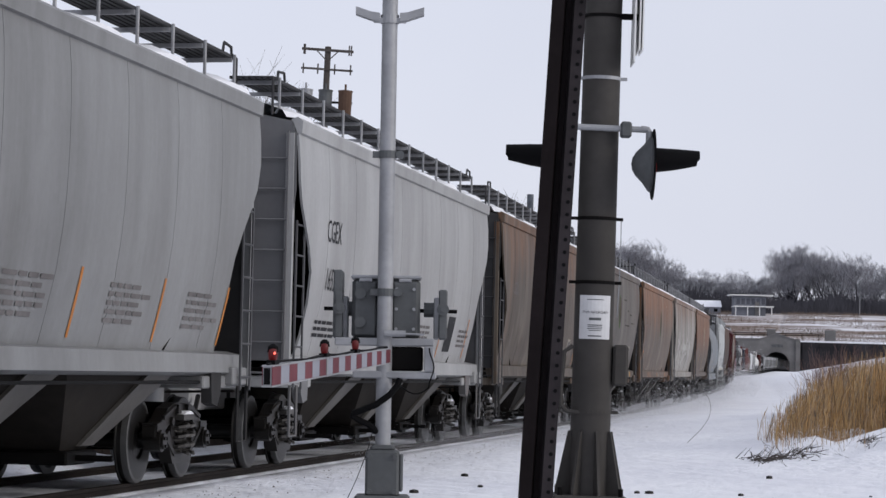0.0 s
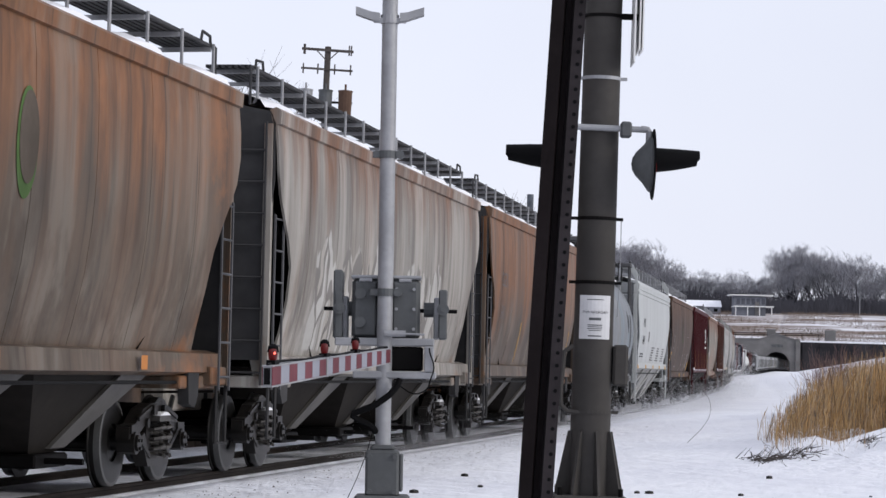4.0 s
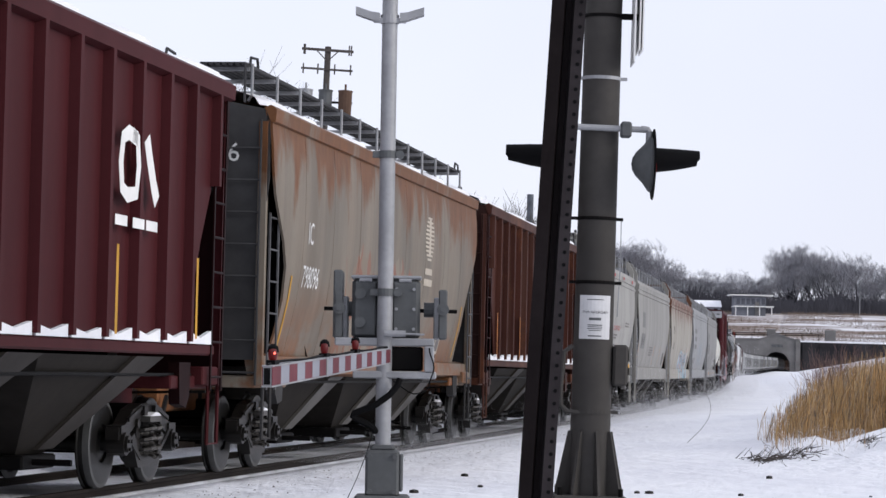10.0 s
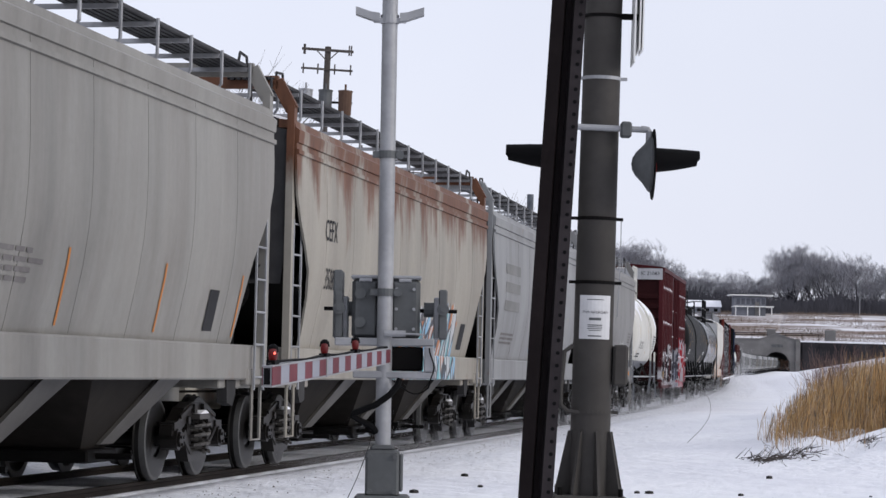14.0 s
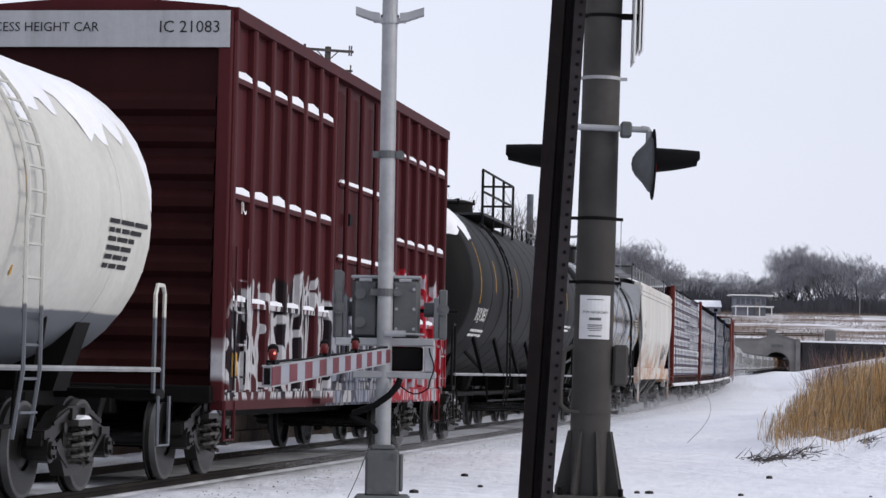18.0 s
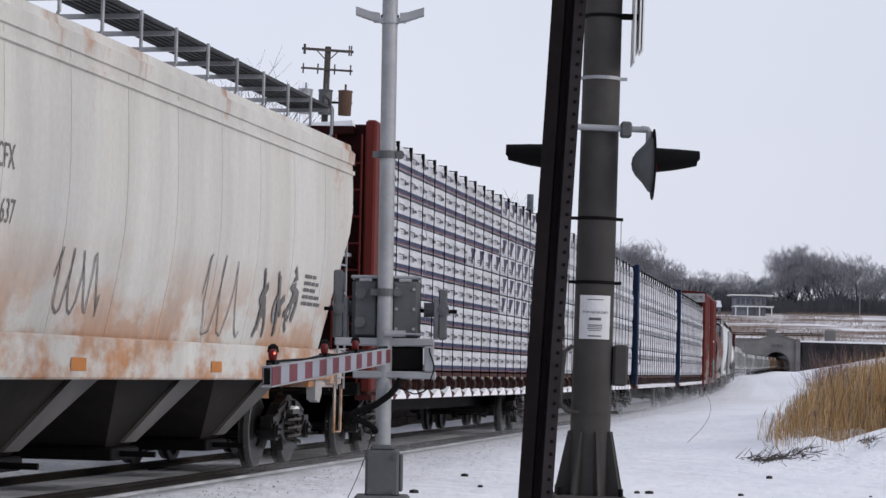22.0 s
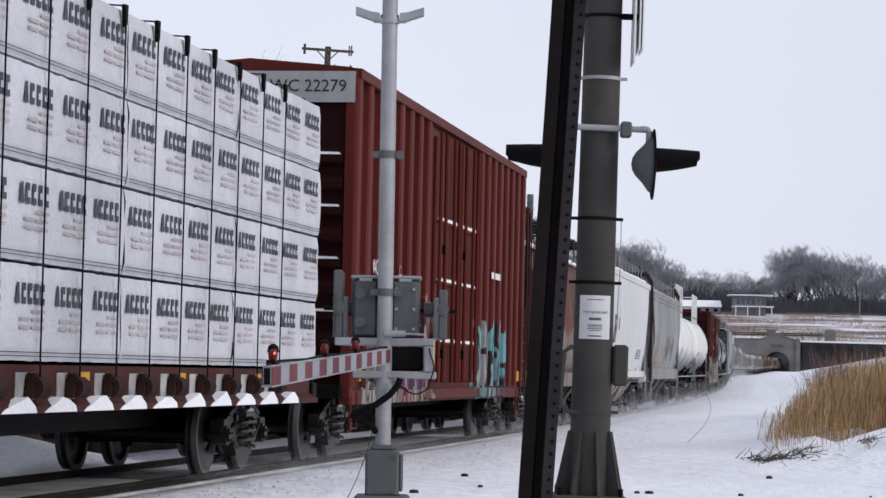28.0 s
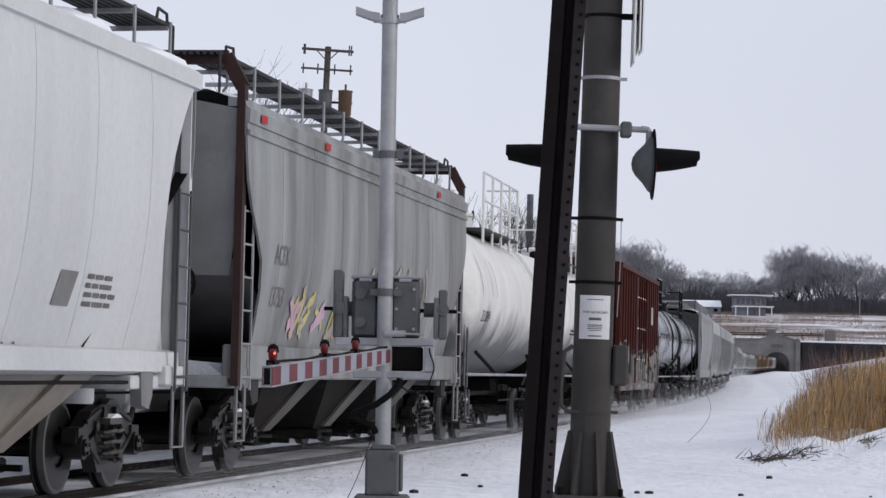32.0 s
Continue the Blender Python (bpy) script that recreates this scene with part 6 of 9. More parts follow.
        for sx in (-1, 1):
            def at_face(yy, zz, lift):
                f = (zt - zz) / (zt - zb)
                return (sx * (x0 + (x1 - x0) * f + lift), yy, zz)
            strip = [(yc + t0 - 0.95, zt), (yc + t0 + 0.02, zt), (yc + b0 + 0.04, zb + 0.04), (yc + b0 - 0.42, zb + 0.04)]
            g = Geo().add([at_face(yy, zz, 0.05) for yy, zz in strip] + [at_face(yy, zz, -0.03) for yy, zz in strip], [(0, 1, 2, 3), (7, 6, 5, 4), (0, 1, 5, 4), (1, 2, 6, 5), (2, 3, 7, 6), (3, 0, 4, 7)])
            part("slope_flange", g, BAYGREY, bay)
        g = Geo().cbox(-0.82, 0.82, yc - 0.5, yc + 0.5, zb - 0.14, zb - 0.005, 0.02)
        g.tube((-1.2, yc - 0.2, zb - 0.07), (1.2, yc - 0.2, zb - 0.07), 0.035, 6)
        part("outlet_gate", g, STEEL, bay)
    part("centre_sill", Geo().box(-0.3, 0.3, -end + 2.1, end - 2.1, 0.74, 1.02), STEEL, car)
    g = Geo()
    g.pipe([(1.33, -end + 0.5, sill - 0.33), (1.33, end - 0.5, sill - 0.33)], 0.02, 5)
    part("brake_pipe", g, STEEL, car)
    # running boards with their brackets, and hatches
    zr = {"round": 4.86, "framed": 4.83, "barrel": 4.72, "ribbed": 4.62}[style]
    wide = {"round": 1.20, "framed": 1.22, "barrel": 1.10, "ribbed": 0.9}[style]
    for s in (-1, 1):
        board = Geo()
        xo = s * wide
        prof_b = [(xo, zr + 0.018), (xo - s * 0.56, zr + 0.018)]
        for i in range(7, -1, -1):
            x = xo - s * 0.08 * i
            prof_b += [(x - s * 0.05 if i < 7 else x, zr - 0.018), (x, zr - 0.018)] + ([(x, zr + 0.008), (x + s * 0.03, zr + 0.008)] if i else [])
        board.slab(prof_b, "y", -end - 0.1, end + 0.1)
        step = 1.32
        n = int(2 * end / step)
        rb = part("running_board", board, GRATE, car)
        for i in range(n + 1):
            y = -end + 0.12 + i * (2 * end - 0.24) / n
            g = Geo()
            g.pipe([(s * (wide + 0.03), y, zr + 0.02), (s * (wide + 0.03), y, zr - (0.36 if style != "barrel" else 0.5)), (s * (wide - 0.02), y + 0.03, zr - (0.42 if style != "barrel" else 0.58))], 0.02, 5)
            g.beam((xo, y, zr - 0.04), (s * 0.3, y, zr - 0.05), 0.05, 0.05)
            part("bracket", g, GALV if style in ("framed", "round") else GRATE, rb)
        for e in (-1, 1):
            g = Geo()
            ye = e * (end + 0.06)
            g.pipe([(s * wide, ye - e * 0.6, zr + 0.02), (s * wide, ye - e * 0.55, zr + 0.12), (s * wide, ye - e * 0.22, zr + 0.10), (s * wide, ye - e * 0.2, zr + 0.02), (s * wide, ye + e * 0.04, zr), (s * wide, ye + e * 0.04, zr - 0.46)], 0.018, 5)
            part("grab_rail", g, GRATE, car)
    for k in range(10):
        y = -end + 1.2 + k * (2 * end - 2.4) / 9
        g = Geo().cbox(-0.34, 0.34, y - 0.7, y + 0.7, zr - 0.34, zr - 0.16, 0.03)
        part("roof_hatch", g, PAINT, car)
    # wind-packed snow along the roof
    g = Geo()
    rows = []
    nn = 60
    for i in range(nn + 1):
        y = -end + 0.05 + (2 * end - 0.1) * i / nn
        d = 0.5 + 0.5 * noise.noise((y * 0.9, 1.7, length))
        xo = 1.42 - 0.34 * max(0, noise.noise((y * 0.7, 5.2, length)) + 0.25)
        if style == "barrel":
            xo = min(xo, 1.0)
        zz = eave + 0.06 if style != "barrel" else 4.1
        h = 0.05 + 0.13 * d
        rise = 0.10 if style != "framed" else 0.13
        rows.append([(xo + 0.02, y, zz + (1.44 - xo) * rise - 0.02), (xo - 0.04, y, zz + (1.44 - xo) * rise + h * 0.75), (xo - 0.28, y, zz + 0.07 + h), (0.4, y, zz + 0.16 + h * 0.5)])
    g.grid(rows)
    if style == "ribbed":
        for k in range(15):
            y0 = -end + 0.55 + (2 * end - 1.1) * k / 15
            y1 = y0 + (2 * end - 1.1) / 15
            h = 0.10 + 0.12 * abs(noise.noise((k * 0.9, 3.1, 0)))
            part("sill_snow", Geo().slab([(y0 + 0.05, sill), (y1 - 0.05, sill), (y1 - 0.06, sill + h), ((y0 + y1) / 2, sill + h * 0.45), (y0 + 0.07, sill + h * 0.9)], "x", 1.465, 1.515), SNOW, car, "snow heaped on the sill")
    SNOWTOP[0] = part("roof_snow", g, SNOW, car, "wind-packed snow along the roof", smooth=True)
    add_running_gear(car, length, 2.35)
    return car


def repaint(car, main, swaps=None):
    """Gives a copy its own paint, object by object."""
    for o in car.children_recursive:
        if o.type != "MESH":
            continue
        for slot, own in zip(o.material_slots, o.data.materials):
            use = main if own == PAINT else (swaps[own] or main) if own in (swaps or {}) else None
            if use is not None:
                slot.link = "OBJECT"
                slot.material = use
    return car


def side_profile(style):
    return {"round": CURVED, "framed": STRAIGHT, "smooth": SMOOTH, "barrel": BARREL, "ribbed": RIBBED}.get(style)


def skin_x(style, z):
    """Half width of the outer skin at height z, a hair proud."""
    if style == "ribbed":
        return 1.468
    if style in ("box", "flat"):
        return 1.513
    if style == "tank":
        return math.sqrt(max(0.05, 1.508 ** 2 - (z - 2.66) ** 2))
    if style == "big":
        return math.sqrt(max(0.05, 1.638 ** 2 - (z - 2.82) ** 2))
    if style == "sill":
        return 1.468
    if style == "thin":
        return 1.487
    return side_at(side_profile(style), z)[0] + 0.008


def letters(car, style, words, y, z, size, mat, label="", name="lettering", squeeze=0.82):
    """Lettering on the car's right side, laid onto its curve."""
    me = text_mesh(words, size)
    for v in me.vertices:
        zz = z + v.co.y
        v.co = Vector((skin_x(style, zz), y + v.co.x * squeeze, zz))
    me.materials.append(mat)
    return part(name, me, [], car, label)


def end_letters(car, words, x, y, z, size, mat):
    me = text_mesh(words, size)
    for v in me.vertices:
        v.co = Vector((x + v.co.x, y, z + v.co.y))
    me.materials.append(mat)
    return part("end_lettering", me, [], car)


def patch(car, style, y0, y1, z0, z1, mat, name="marking", lean=0.0, label="", lift=0.0):
    """A flat marking that follows the side."""
    rows = []
    n = max(2, int((z1 - z0) / 0.15) + 1)
    for k in range(n + 1):
        z = z0 + (z1 - z0) * k / n
        o = lean * (z - z0)
        x = skin_x(style, z) + lift
        rows.append([(x, y0 + o, z), (x, y1 + o, z)])
    return part(name, Geo().grid(rows), mat, car, label)


def small_print(car, style, y, z, w, lines, mat, pitch=0.085, seed=1):
    """Unreadable small print as rows of bars."""
    rnd = random.Random(seed)
    for k in range(lines):
        a = y
        while a < y + w * rnd.uniform(0.75, 1.0):
            b = a + rnd.uniform(0.14, 0.42)
            x = skin_x(style, z - k * pitch)
            x2 = skin_x(style, z - k * pitch + 0.045)
            g = Geo().add([(x, a, z - k * pitch), (x, b, z - k * pitch), (x2, b, z - k * pitch + 0.045), (x2, a, z - k * pitch + 0.045)], [(0, 1, 2, 3)])
            a = b + 0.05
            part("text_bar", g, mat, car)


def oval(car, style, y, z, ry, rz, mat, label, lift=0.0):
    g = Geo()
    n = 28
    rings = []
    for f in (0.001, 0.5, 1.0):
        rings.append([(skin_x(style, z + rz * f * math.sin(2 * math.pi * i / n)) + lift, y + ry * f * math.cos(2 * math.pi * i / n), z + rz * f * math.sin(2 * math.pi * i / n)) for i in range(n + 1)])
    g.grid(rings)
    return part("emblem", g, mat, car, label)


def ribbon(style, pts, w, lift):
    g = Geo()
    rows = []
    for i, (y, z) in enumerate(pts):
        a, b = pts[max(0, i - 1)], pts[min(len(pts) - 1, i + 1)]
        dy, dz = b[0] - a[0], b[1] - a[1]
        l = math.hypot(dy, dz) or 1
        ny, nz = -dz / l * w / 2, dy / l * w / 2
        rows.append([(skin_x(style, z + nz) + lift, y + ny, z + nz), (skin_x(style, z - nz) + lift, y - ny, z - nz)])
    return g.grid(rows)


def graffiti(car, style, y0, y1, z0, z1, colours, seed, letters_n=5, w=0.11, label="spray-painted graffiti"):
    """Abstract tag-like strokes, no words."""
    rnd = random.Random(seed)
    dy = (y1 - y0) / letters_n
    for k in range(letters_n):
        for j in range(rnd.randint(3, 5)):
            pts = []
            y, z = y0 + dy * (k + rnd.uniform(0.0, 0.9)), rnd.uniform(z0, z0 + (z1 - z0) * 0.35)
            ty, tz = y0 + dy * (k + rnd.uniform(0.1, 1.1)), rnd.uniform(z0 + (z1 - z0) * 0.55, z1)
            b = rnd.uniform(-0.6, 0.6) * dy
            for i in range(7):
                f = i / 6
                pts.append((y + (ty - y) * f + b * math.sin(f * math.pi * rnd.choice((1, 1, 2))) * 0.6, z + (tz - z) * f))
            part("graffiti_stroke", ribbon(style, pts, w * rnd.uniform(0.5, 1.3), 0.003 + 0.002 * j), rnd.choice(colours), car, label)


def scrawl(car, style, y, z, w, h, mat, seed, loops=5):
    rnd = random.Random(seed)
    pts = [(y + w * i / (loops * 8) + 0.06 * w * math.sin(i * 0.9 + rnd.random()), z + h * (0.5 + 0.5 * math.sin(i * 0.79 + rnd.uniform(-0.4, 0.4)))) for i in range(loops * 8)]
    part("graffiti_stroke", ribbon(style, pts, 0.026, 0.004), mat, car, "thin sprayed scrawl")


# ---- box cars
# grimy maroon end paints, darkened to hold the shade in gaps between cars
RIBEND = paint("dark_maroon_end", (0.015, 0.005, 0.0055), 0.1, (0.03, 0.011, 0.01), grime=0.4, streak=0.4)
BOXEND = paint("shaded_grimy_maroon", (0.024, 0.0068, 0.0072), 0.1, (0.04, 0.014, 0.011), grime=0.4, streak=0.4)


def box_car(length, height, girts, seed, doors=1, gap=0.9, n=16, rib=0.085):
    car = thing("box_car", "box car", "box car", "cars of the freight train")
    end = length / 2 - gap
    floor, eave = 0.98, height - 0.28
    door_mid, door_half = (0.08, 2.34) if doors == 2 else (0.3, 1.9)
    for s in (-1, 1):
        part("side_wall", Geo().box(min(s * 1.43, s * 1.47), max(s * 1.43, s * 1.47), -end + 0.02, end - 0.02, floor, eave), PAINT, car)
        for k in range(n + 1):
            y = -end + 0.09 + (2 * end - 0.18) * k / n
            if abs(y - door_mid) < door_half:
                continue
            g = Geo().slab([(y - rib, 1.465), (y - rib * 0.92, 1.54), (y - rib * 0.6, 1.562), (y, 1.566), (y + rib * 0.6, 1.562), (y + rib * 0.92, 1.54), (y + rib, 1.465)], "z", floor + 0.03, eave)
            g.v = [(s * v[1], v[0], v[2]) for v in g.v]
            part("side_post", g, PAINT, car)
        for z in girts:
            for k in range(n):
                y = -end + 0.09 + (2 * end - 0.18) * k / n
                if abs(y + (2 * end) / n / 2 - 0.3) < 2.0:
                    continue
                y1 = y + (2 * end - 0.18) / n
                part("girt", Geo().box(min(s * 1.468, s * 1.545), max(s * 1.468, s * 1.545), y + 0.09, y1 - 0.09, z - 0.06, z), PAINT, car)
                h = 0.05 + 0.10 * abs(noise.noise((y, z, seed)))
                part("ledge_snow", Geo().slab([(y + 0.1, z), (y1 - 0.1, z), (y1 - 0.14, z + h * 0.7), ((y + y1) / 2, z + h), (y + 0.13, z + h * 0.8)], "x", min(s * 1.47, s * 1.54), max(s * 1.47, s * 1.54)), SNOW, car, "snow caught on a ledge")
        # plug doors with upright lock rods
        for d in ((-2.1, 0.06), (0.10, 2.25)) if doors == 2 else ((-1.55, 2.15),):
            door = part("door", Geo().cbox(min(s * 1.475, s * 1.53), max(s * 1.475, s * 1.53), d[0], d[1], floor + 0.12, eave - 0.16, 0.012), PAINT, car, "plug door with lock rods")
            for q in (0.1, 0.36, 0.64, 0.9) if doors == 1 else (0.06, 0.3, 0.72, 0.95):
                y = d[0] + (d[1] - d[0]) * q
                part("lock_rod", Geo().tube((s * 1.585, y, floor + 0.1), (s * 1.585, y, eave - 0.08), 0.034, 8), PAINT, door)
            for z in (1.75, 2.75, 3.75):
                part("door_rib", Geo().box(min(s * 1.532, s * 1.565), max(s * 1.532, s * 1.565), d[0] + 0.06, d[1] - 0.06, z - 0.05, z), PAINT, door)
                part("ledge_snow", Geo().slab([(d[0] + 0.1, z), (d[1] - 0.1, z), (d[1] - 0.2, z + 0.06), (d[0] + 0.2, z + 0.045)], "x", min(s * 1.533, s * 1.563), max(s * 1.533, s * 1.563)), SNOW, door, "snow caught on a door rib")
            for z in (floor + 0.5, 3.2):
                part("lock_box", Geo().cbox(min(s * 1.532, s * 1.61), max(s * 1.532, s * 1.61), d[0] + 0.55, d[0] + 0.72, z, z + 0.16, 0.01), STEEL, door)
        part("door_track", Geo().box(min(s * 1.44, s * 1.60), max(s * 1.44, s * 1.60), -2.6, end - 2.2, floor - 0.16, floor + 0.0), PAINT, car)
        part("side_sill", Geo().box(min(s * 1.35, s * 1.50), max(s * 1.35, s * 1.50), -end + 0.05, end - 0.05, floor - 0.2, floor - 0.004), PAINT, car)
        part("eave_rail", Geo().box(min(s * 1.44, s * 1.58), max(s * 1.44, s * 1.58), -end, end, eave, eave + 0.14), PAINT, car)
        for e in (-1, 1):
            part("ladder", ladder(s * 1.60, e * (end - 0.12), s * 1.60, e * (end - 0.62), 1.0, 2.6, 0.36), PAINT, car)
            part("stirrup_step", Geo().pipe([(s * 1.5, e * (end - 0.1), 0.95), (s * 1.5, e * (end - 0.1), 0.45), (s * 1.5, e * (end - 0.55), 0.45), (s * 1.5, e * (end - 0.55), 0.95)], 0.022, 5), PAINT, car)
    for e in (-1, 1):
        ye = e * end
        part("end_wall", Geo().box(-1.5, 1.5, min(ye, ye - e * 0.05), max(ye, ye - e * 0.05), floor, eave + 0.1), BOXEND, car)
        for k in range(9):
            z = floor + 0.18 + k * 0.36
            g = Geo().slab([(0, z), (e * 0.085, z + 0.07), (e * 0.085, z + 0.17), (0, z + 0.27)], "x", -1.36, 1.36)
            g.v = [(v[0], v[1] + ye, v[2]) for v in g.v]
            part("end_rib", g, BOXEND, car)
            if e < 0 and doors == 2 and k % 2 == 0:
                part("ledge_snow", Geo().slab([(-0.2, z + 0.17), (1.33, z + 0.17), (1.3, z + 0.205), (0.6, z + 0.22), (0.1, z + 0.195)], "y", ye - 0.082, ye - 0.02), SNOW, car, "snow lying on an end rib")
        for s in (-1, 1):
            part("corner_post", Geo().cbox(min(s * 1.38, s * 1.53), max(s * 1.38, s * 1.53), min(ye, ye + e * 0.09), max(ye, ye + e * 0.09), floor - 0.1, eave + 0.1, 0.012), PAINT, car)
        part("end_ladder", ladder(-1.32, ye + e * 0.14, -0.9, ye + e * 0.14, 0.9, 2.7), PAINT, car)
        part("end_sill", Geo().cbox(-1.42, 1.42, min(ye - e * 0.2, ye + e * 0.2), max(ye - e * 0.2, ye + e * 0.2), 0.86, 1.05, 0.015), STEEL, car)
        part("draft_sill", Geo().cbox(-0.34, 0.34, min(ye + e * 0.35, ye - e * 2.2), max(ye + e * 0.35, ye - e * 2.2), 0.72, 1.02, 0.02), STEEL, car)
        part("gable_cap", Geo().slab([(-1.5, eave + 0.1), (1.5, eave + 0.1), (1.44, eave + 0.16), (0, eave + 0.28), (-1.44, eave + 0.16)], "y", min(ye, ye - e * 0.06), max(ye, ye - e * 0.06)), PAINT, car)
    rows = [[(x, y, eave + 0.14 + 0.14 * (1 - abs(x) / 1.56)) for x in (-1.56, -0.8, 0, 0.8, 1.56)] for y in (-end, end)]
    part("roof", Geo().grid(rows), PAINT, car)
    part("underframe", Geo().box(-1.2, 1.2, -end + 0.3, end - 0.3, 0.86, 1.04), STEEL, car)
    part("centre_sill", Geo().box(-0.3, 0.3, -end + 2.3, end - 2.3, 0.62, 0.858), STEEL, car)
    part("air_tank", Geo().tube((-0.6, -1.6, 0.62), (-0.6, 0.4, 0.62), 0.2, 12), STEEL, car)
    add_running_gear(car, length, 2.35)
    return car, end, eave


# ---- tank cars
def tank_car(length, radius=1.5, zc=2.66, platform=2.2, bands=4, tall_rail=1.0, span_y=None, dome=(0.0, 0.42, 0.43), hoop=None, braces=(), gap=0.72, n_posts=0, ladder_y=None):
    p0, p1 = span_y or (-platform, platform)
    dy, dr, dh = dome
    car = thing("tank_car", "tank car", "tank car", "cars of the freight train")
    half = length / 2 - gap
    prof = [(-half + 0.62 * (1 - math.cos(math.pi / 2 * k / 8)), max(0.003, radius * math.sin(math.pi / 2 * k / 8))) for k in range(9)]
    prof += [(-half + 0.62 + (2 * half - 1.24) * k / 8, radius) for k in range(1, 9)]
    prof += [(-a, r) for a, r in prof[:9][::-1]][1:]
    part("tank_shell", Geo().lathe(prof, "y", 40, (0, 0, zc)), PAINT, car, smooth=True)
    for k in range(bands):
        y = -half + 1.6 + (2 * half - 3.2) * k / max(1, bands - 1)
        part("shell_band", Geo().lathe([(y - 0.03, radius + 0.002), (y - 0.02, radius + 0.007), (y + 0.02, radius + 0.007), (y + 0.03, radius + 0.002)], "y", 40, (0, 0, zc)), PAINT, car, smooth=True)
    top = zc + radius
    # dome fittings and platform
    cap = part("dome_housing", Geo().lathe([(top - 0.12, dr), (top + dh * 0.7, dr), (top + dh * 0.74, dr + 0.03), (top + dh * 0.86, dr + 0.03), (top + dh * 0.98, dr * 0.75), (top + dh, 0.01)], "z", 24, (0, dy, 0)), PAINT, car, smooth=True)
    for k in range(6):
        part("hinge_bolt", Geo().tube(((dr + 0.02) * math.cos(k * 1.05), dy + (dr + 0.02) * math.sin(k * 1.05), top + dh * 0.7), ((dr + 0.02) * math.cos(k * 1.05), dy + (dr + 0.02) * math.sin(k * 1.05), top + dh * 1.02), 0.025, 6), STEEL, cap)
    if hoop:
        part("dome_hoop", Geo().pipe([(0.55, hoop[1], top - 0.2), (0.55, hoop[1], top + 0.70), (0.52, hoop[1] - 0.08, top + 0.78), (-0.45, hoop[0] + 0.08, top + 0.46), (-0.5, hoop[0], top + 0.38), (-0.5, hoop[0], top - 0.2)], 0.04, 8), PAINT, car)
    ly = ladder_y if ladder_y is not None else p1 - 0.15 if span_y else platform * 0.8
    posts = n_posts or max(5, int((p1 - p0) / 1.1) + 1)
    for s in (-1, 1):
        pl = part("platform", Geo().box(min(s * 0.45, s * 1.05), max(s * 0.45, s * 1.05), p0, p1, top - 0.10, top - 0.05), GRATE, car, "grated walkway platform")
        for k in range(posts):
            y = p0 + (p1 - p0) * k / (posts - 1)
            part("rail_post", Geo().tube((s * 1.03, y, top - 0.35), (s * 1.03, y, top - 0.06 + tall_rail), 0.028, 6), PAINT, pl)
        for z in (0.5, 1.0):
            part("hand_rail", Geo().pipe([(s * 1.03, p0, top - 0.06 + tall_rail * z), (s * 1.03, p1, top - 0.06 + tall_rail * z), (s * 0.35, p1 + 0.02, top - 0.06 + tall_rail * z)], 0.025, 6), PAINT, pl)
        g = Geo()
        for yy in (-0.22, 0.22):
            pts = [(s * math.sin(a) * (radius + 0.09), yy + ly, zc + math.cos(a) * (radius + 0.09)) for a in [0.7 + 1.0 * k / 8 for k in range(9)]] + [(s * (radius + 0.08), yy + ly, 1.2), (s * (radius + 0.0), yy + ly, 0.62)]
            g.pipe(pts, 0.02, 5)
        for k in range(14):
            a = 0.75 + k * 0.13
            p = (s * math.sin(a) * (radius + 0.09), zc + math.cos(a) * (radius + 0.09)) if a < 1.7 else (s * (radius + 0.06), zc - 0.3 - (a - 1.75) * 2.2)
            g.tube((p[0], ly - 0.22, p[1]), (p[0], ly + 0.22, p[1]), 0.014, 5)
        part("side_ladder", g, PAINT, car)
        for yb in braces:
            part("shell_brace", Geo().beam((s * 1.42, yb, 1.22), (s * 1.34, yb - 0.95, 1.98), 0.06, 0.09), BLACK, car)
        for e in (-1, 1) if hoop else ():
            part("shield_plate", Geo().slab([(e * (half - 1.5), 1.02), (e * (half - 0.15), 1.02), (e * (half - 0.1), 1.75), (e * (half - 0.45), 1.95), (e * (half - 1.3), 1.35)], "x", min(s * 1.30, s * 1.36), max(s * 1.30, s * 1.36)), STEEL, car)
        part("trip_rail", Geo().pipe([(s * 1.38, -half + 4.2, 1.2), (s * 1.38, -half + 4.3, 0.72), (s * 1.38, half - 4.3, 0.72), (s * 1.38, half - 4.2, 1.2)], 0.02, 6), STEEL, car)
        part("side_rail", Geo().tube((s * 1.42, -half - 0.1, 1.22), (s * 1.42, half + 0.1, 1.22), 0.028, 6), GALV, car)
        for e in (-1, 1):
            g = Geo()
            g.pipe([(s * 1.40, e * (half + 0.32), 0.98), (s * 1.40, e * (half + 0.32), 2.0), (s * 1.40, e * (half + 0.25), 2.08), (s * 1.40, e * (half + 0.05), 2.08), (s * 1.40, e * (half - 0.02), 1.98), (s * 1.40, e * (half - 0.02), 0.98)], 0.024, 6)
            part("end_grab_iron", g, PAINT, car)
            part("stirrup_step", Geo().pipe([(s * 1.45, e * (half + 0.4), 0.95), (s * 1.45, e * (half + 0.4), 0.45), (s * 1.45, e * half, 0.45), (s * 1.45, e * half, 0.95)], 0.02, 5), PAINT, car)
    part("valve", Geo().lathe([(top + 0.0, 0.12), (top + 0.35, 0.12), (top + 0.38, 0.16), (top + 0.45, 0.02)], "z", 12, (0, dy + dr + 0.6, 0)), STEEL, car)
    part("valve", Geo().lathe([(top + 0.0, 0.10), (top + 0.25, 0.10), (top + 0.30, 0.02)], "z", 12, (0, dy - dr - 0.55, 0)), STEEL, car)
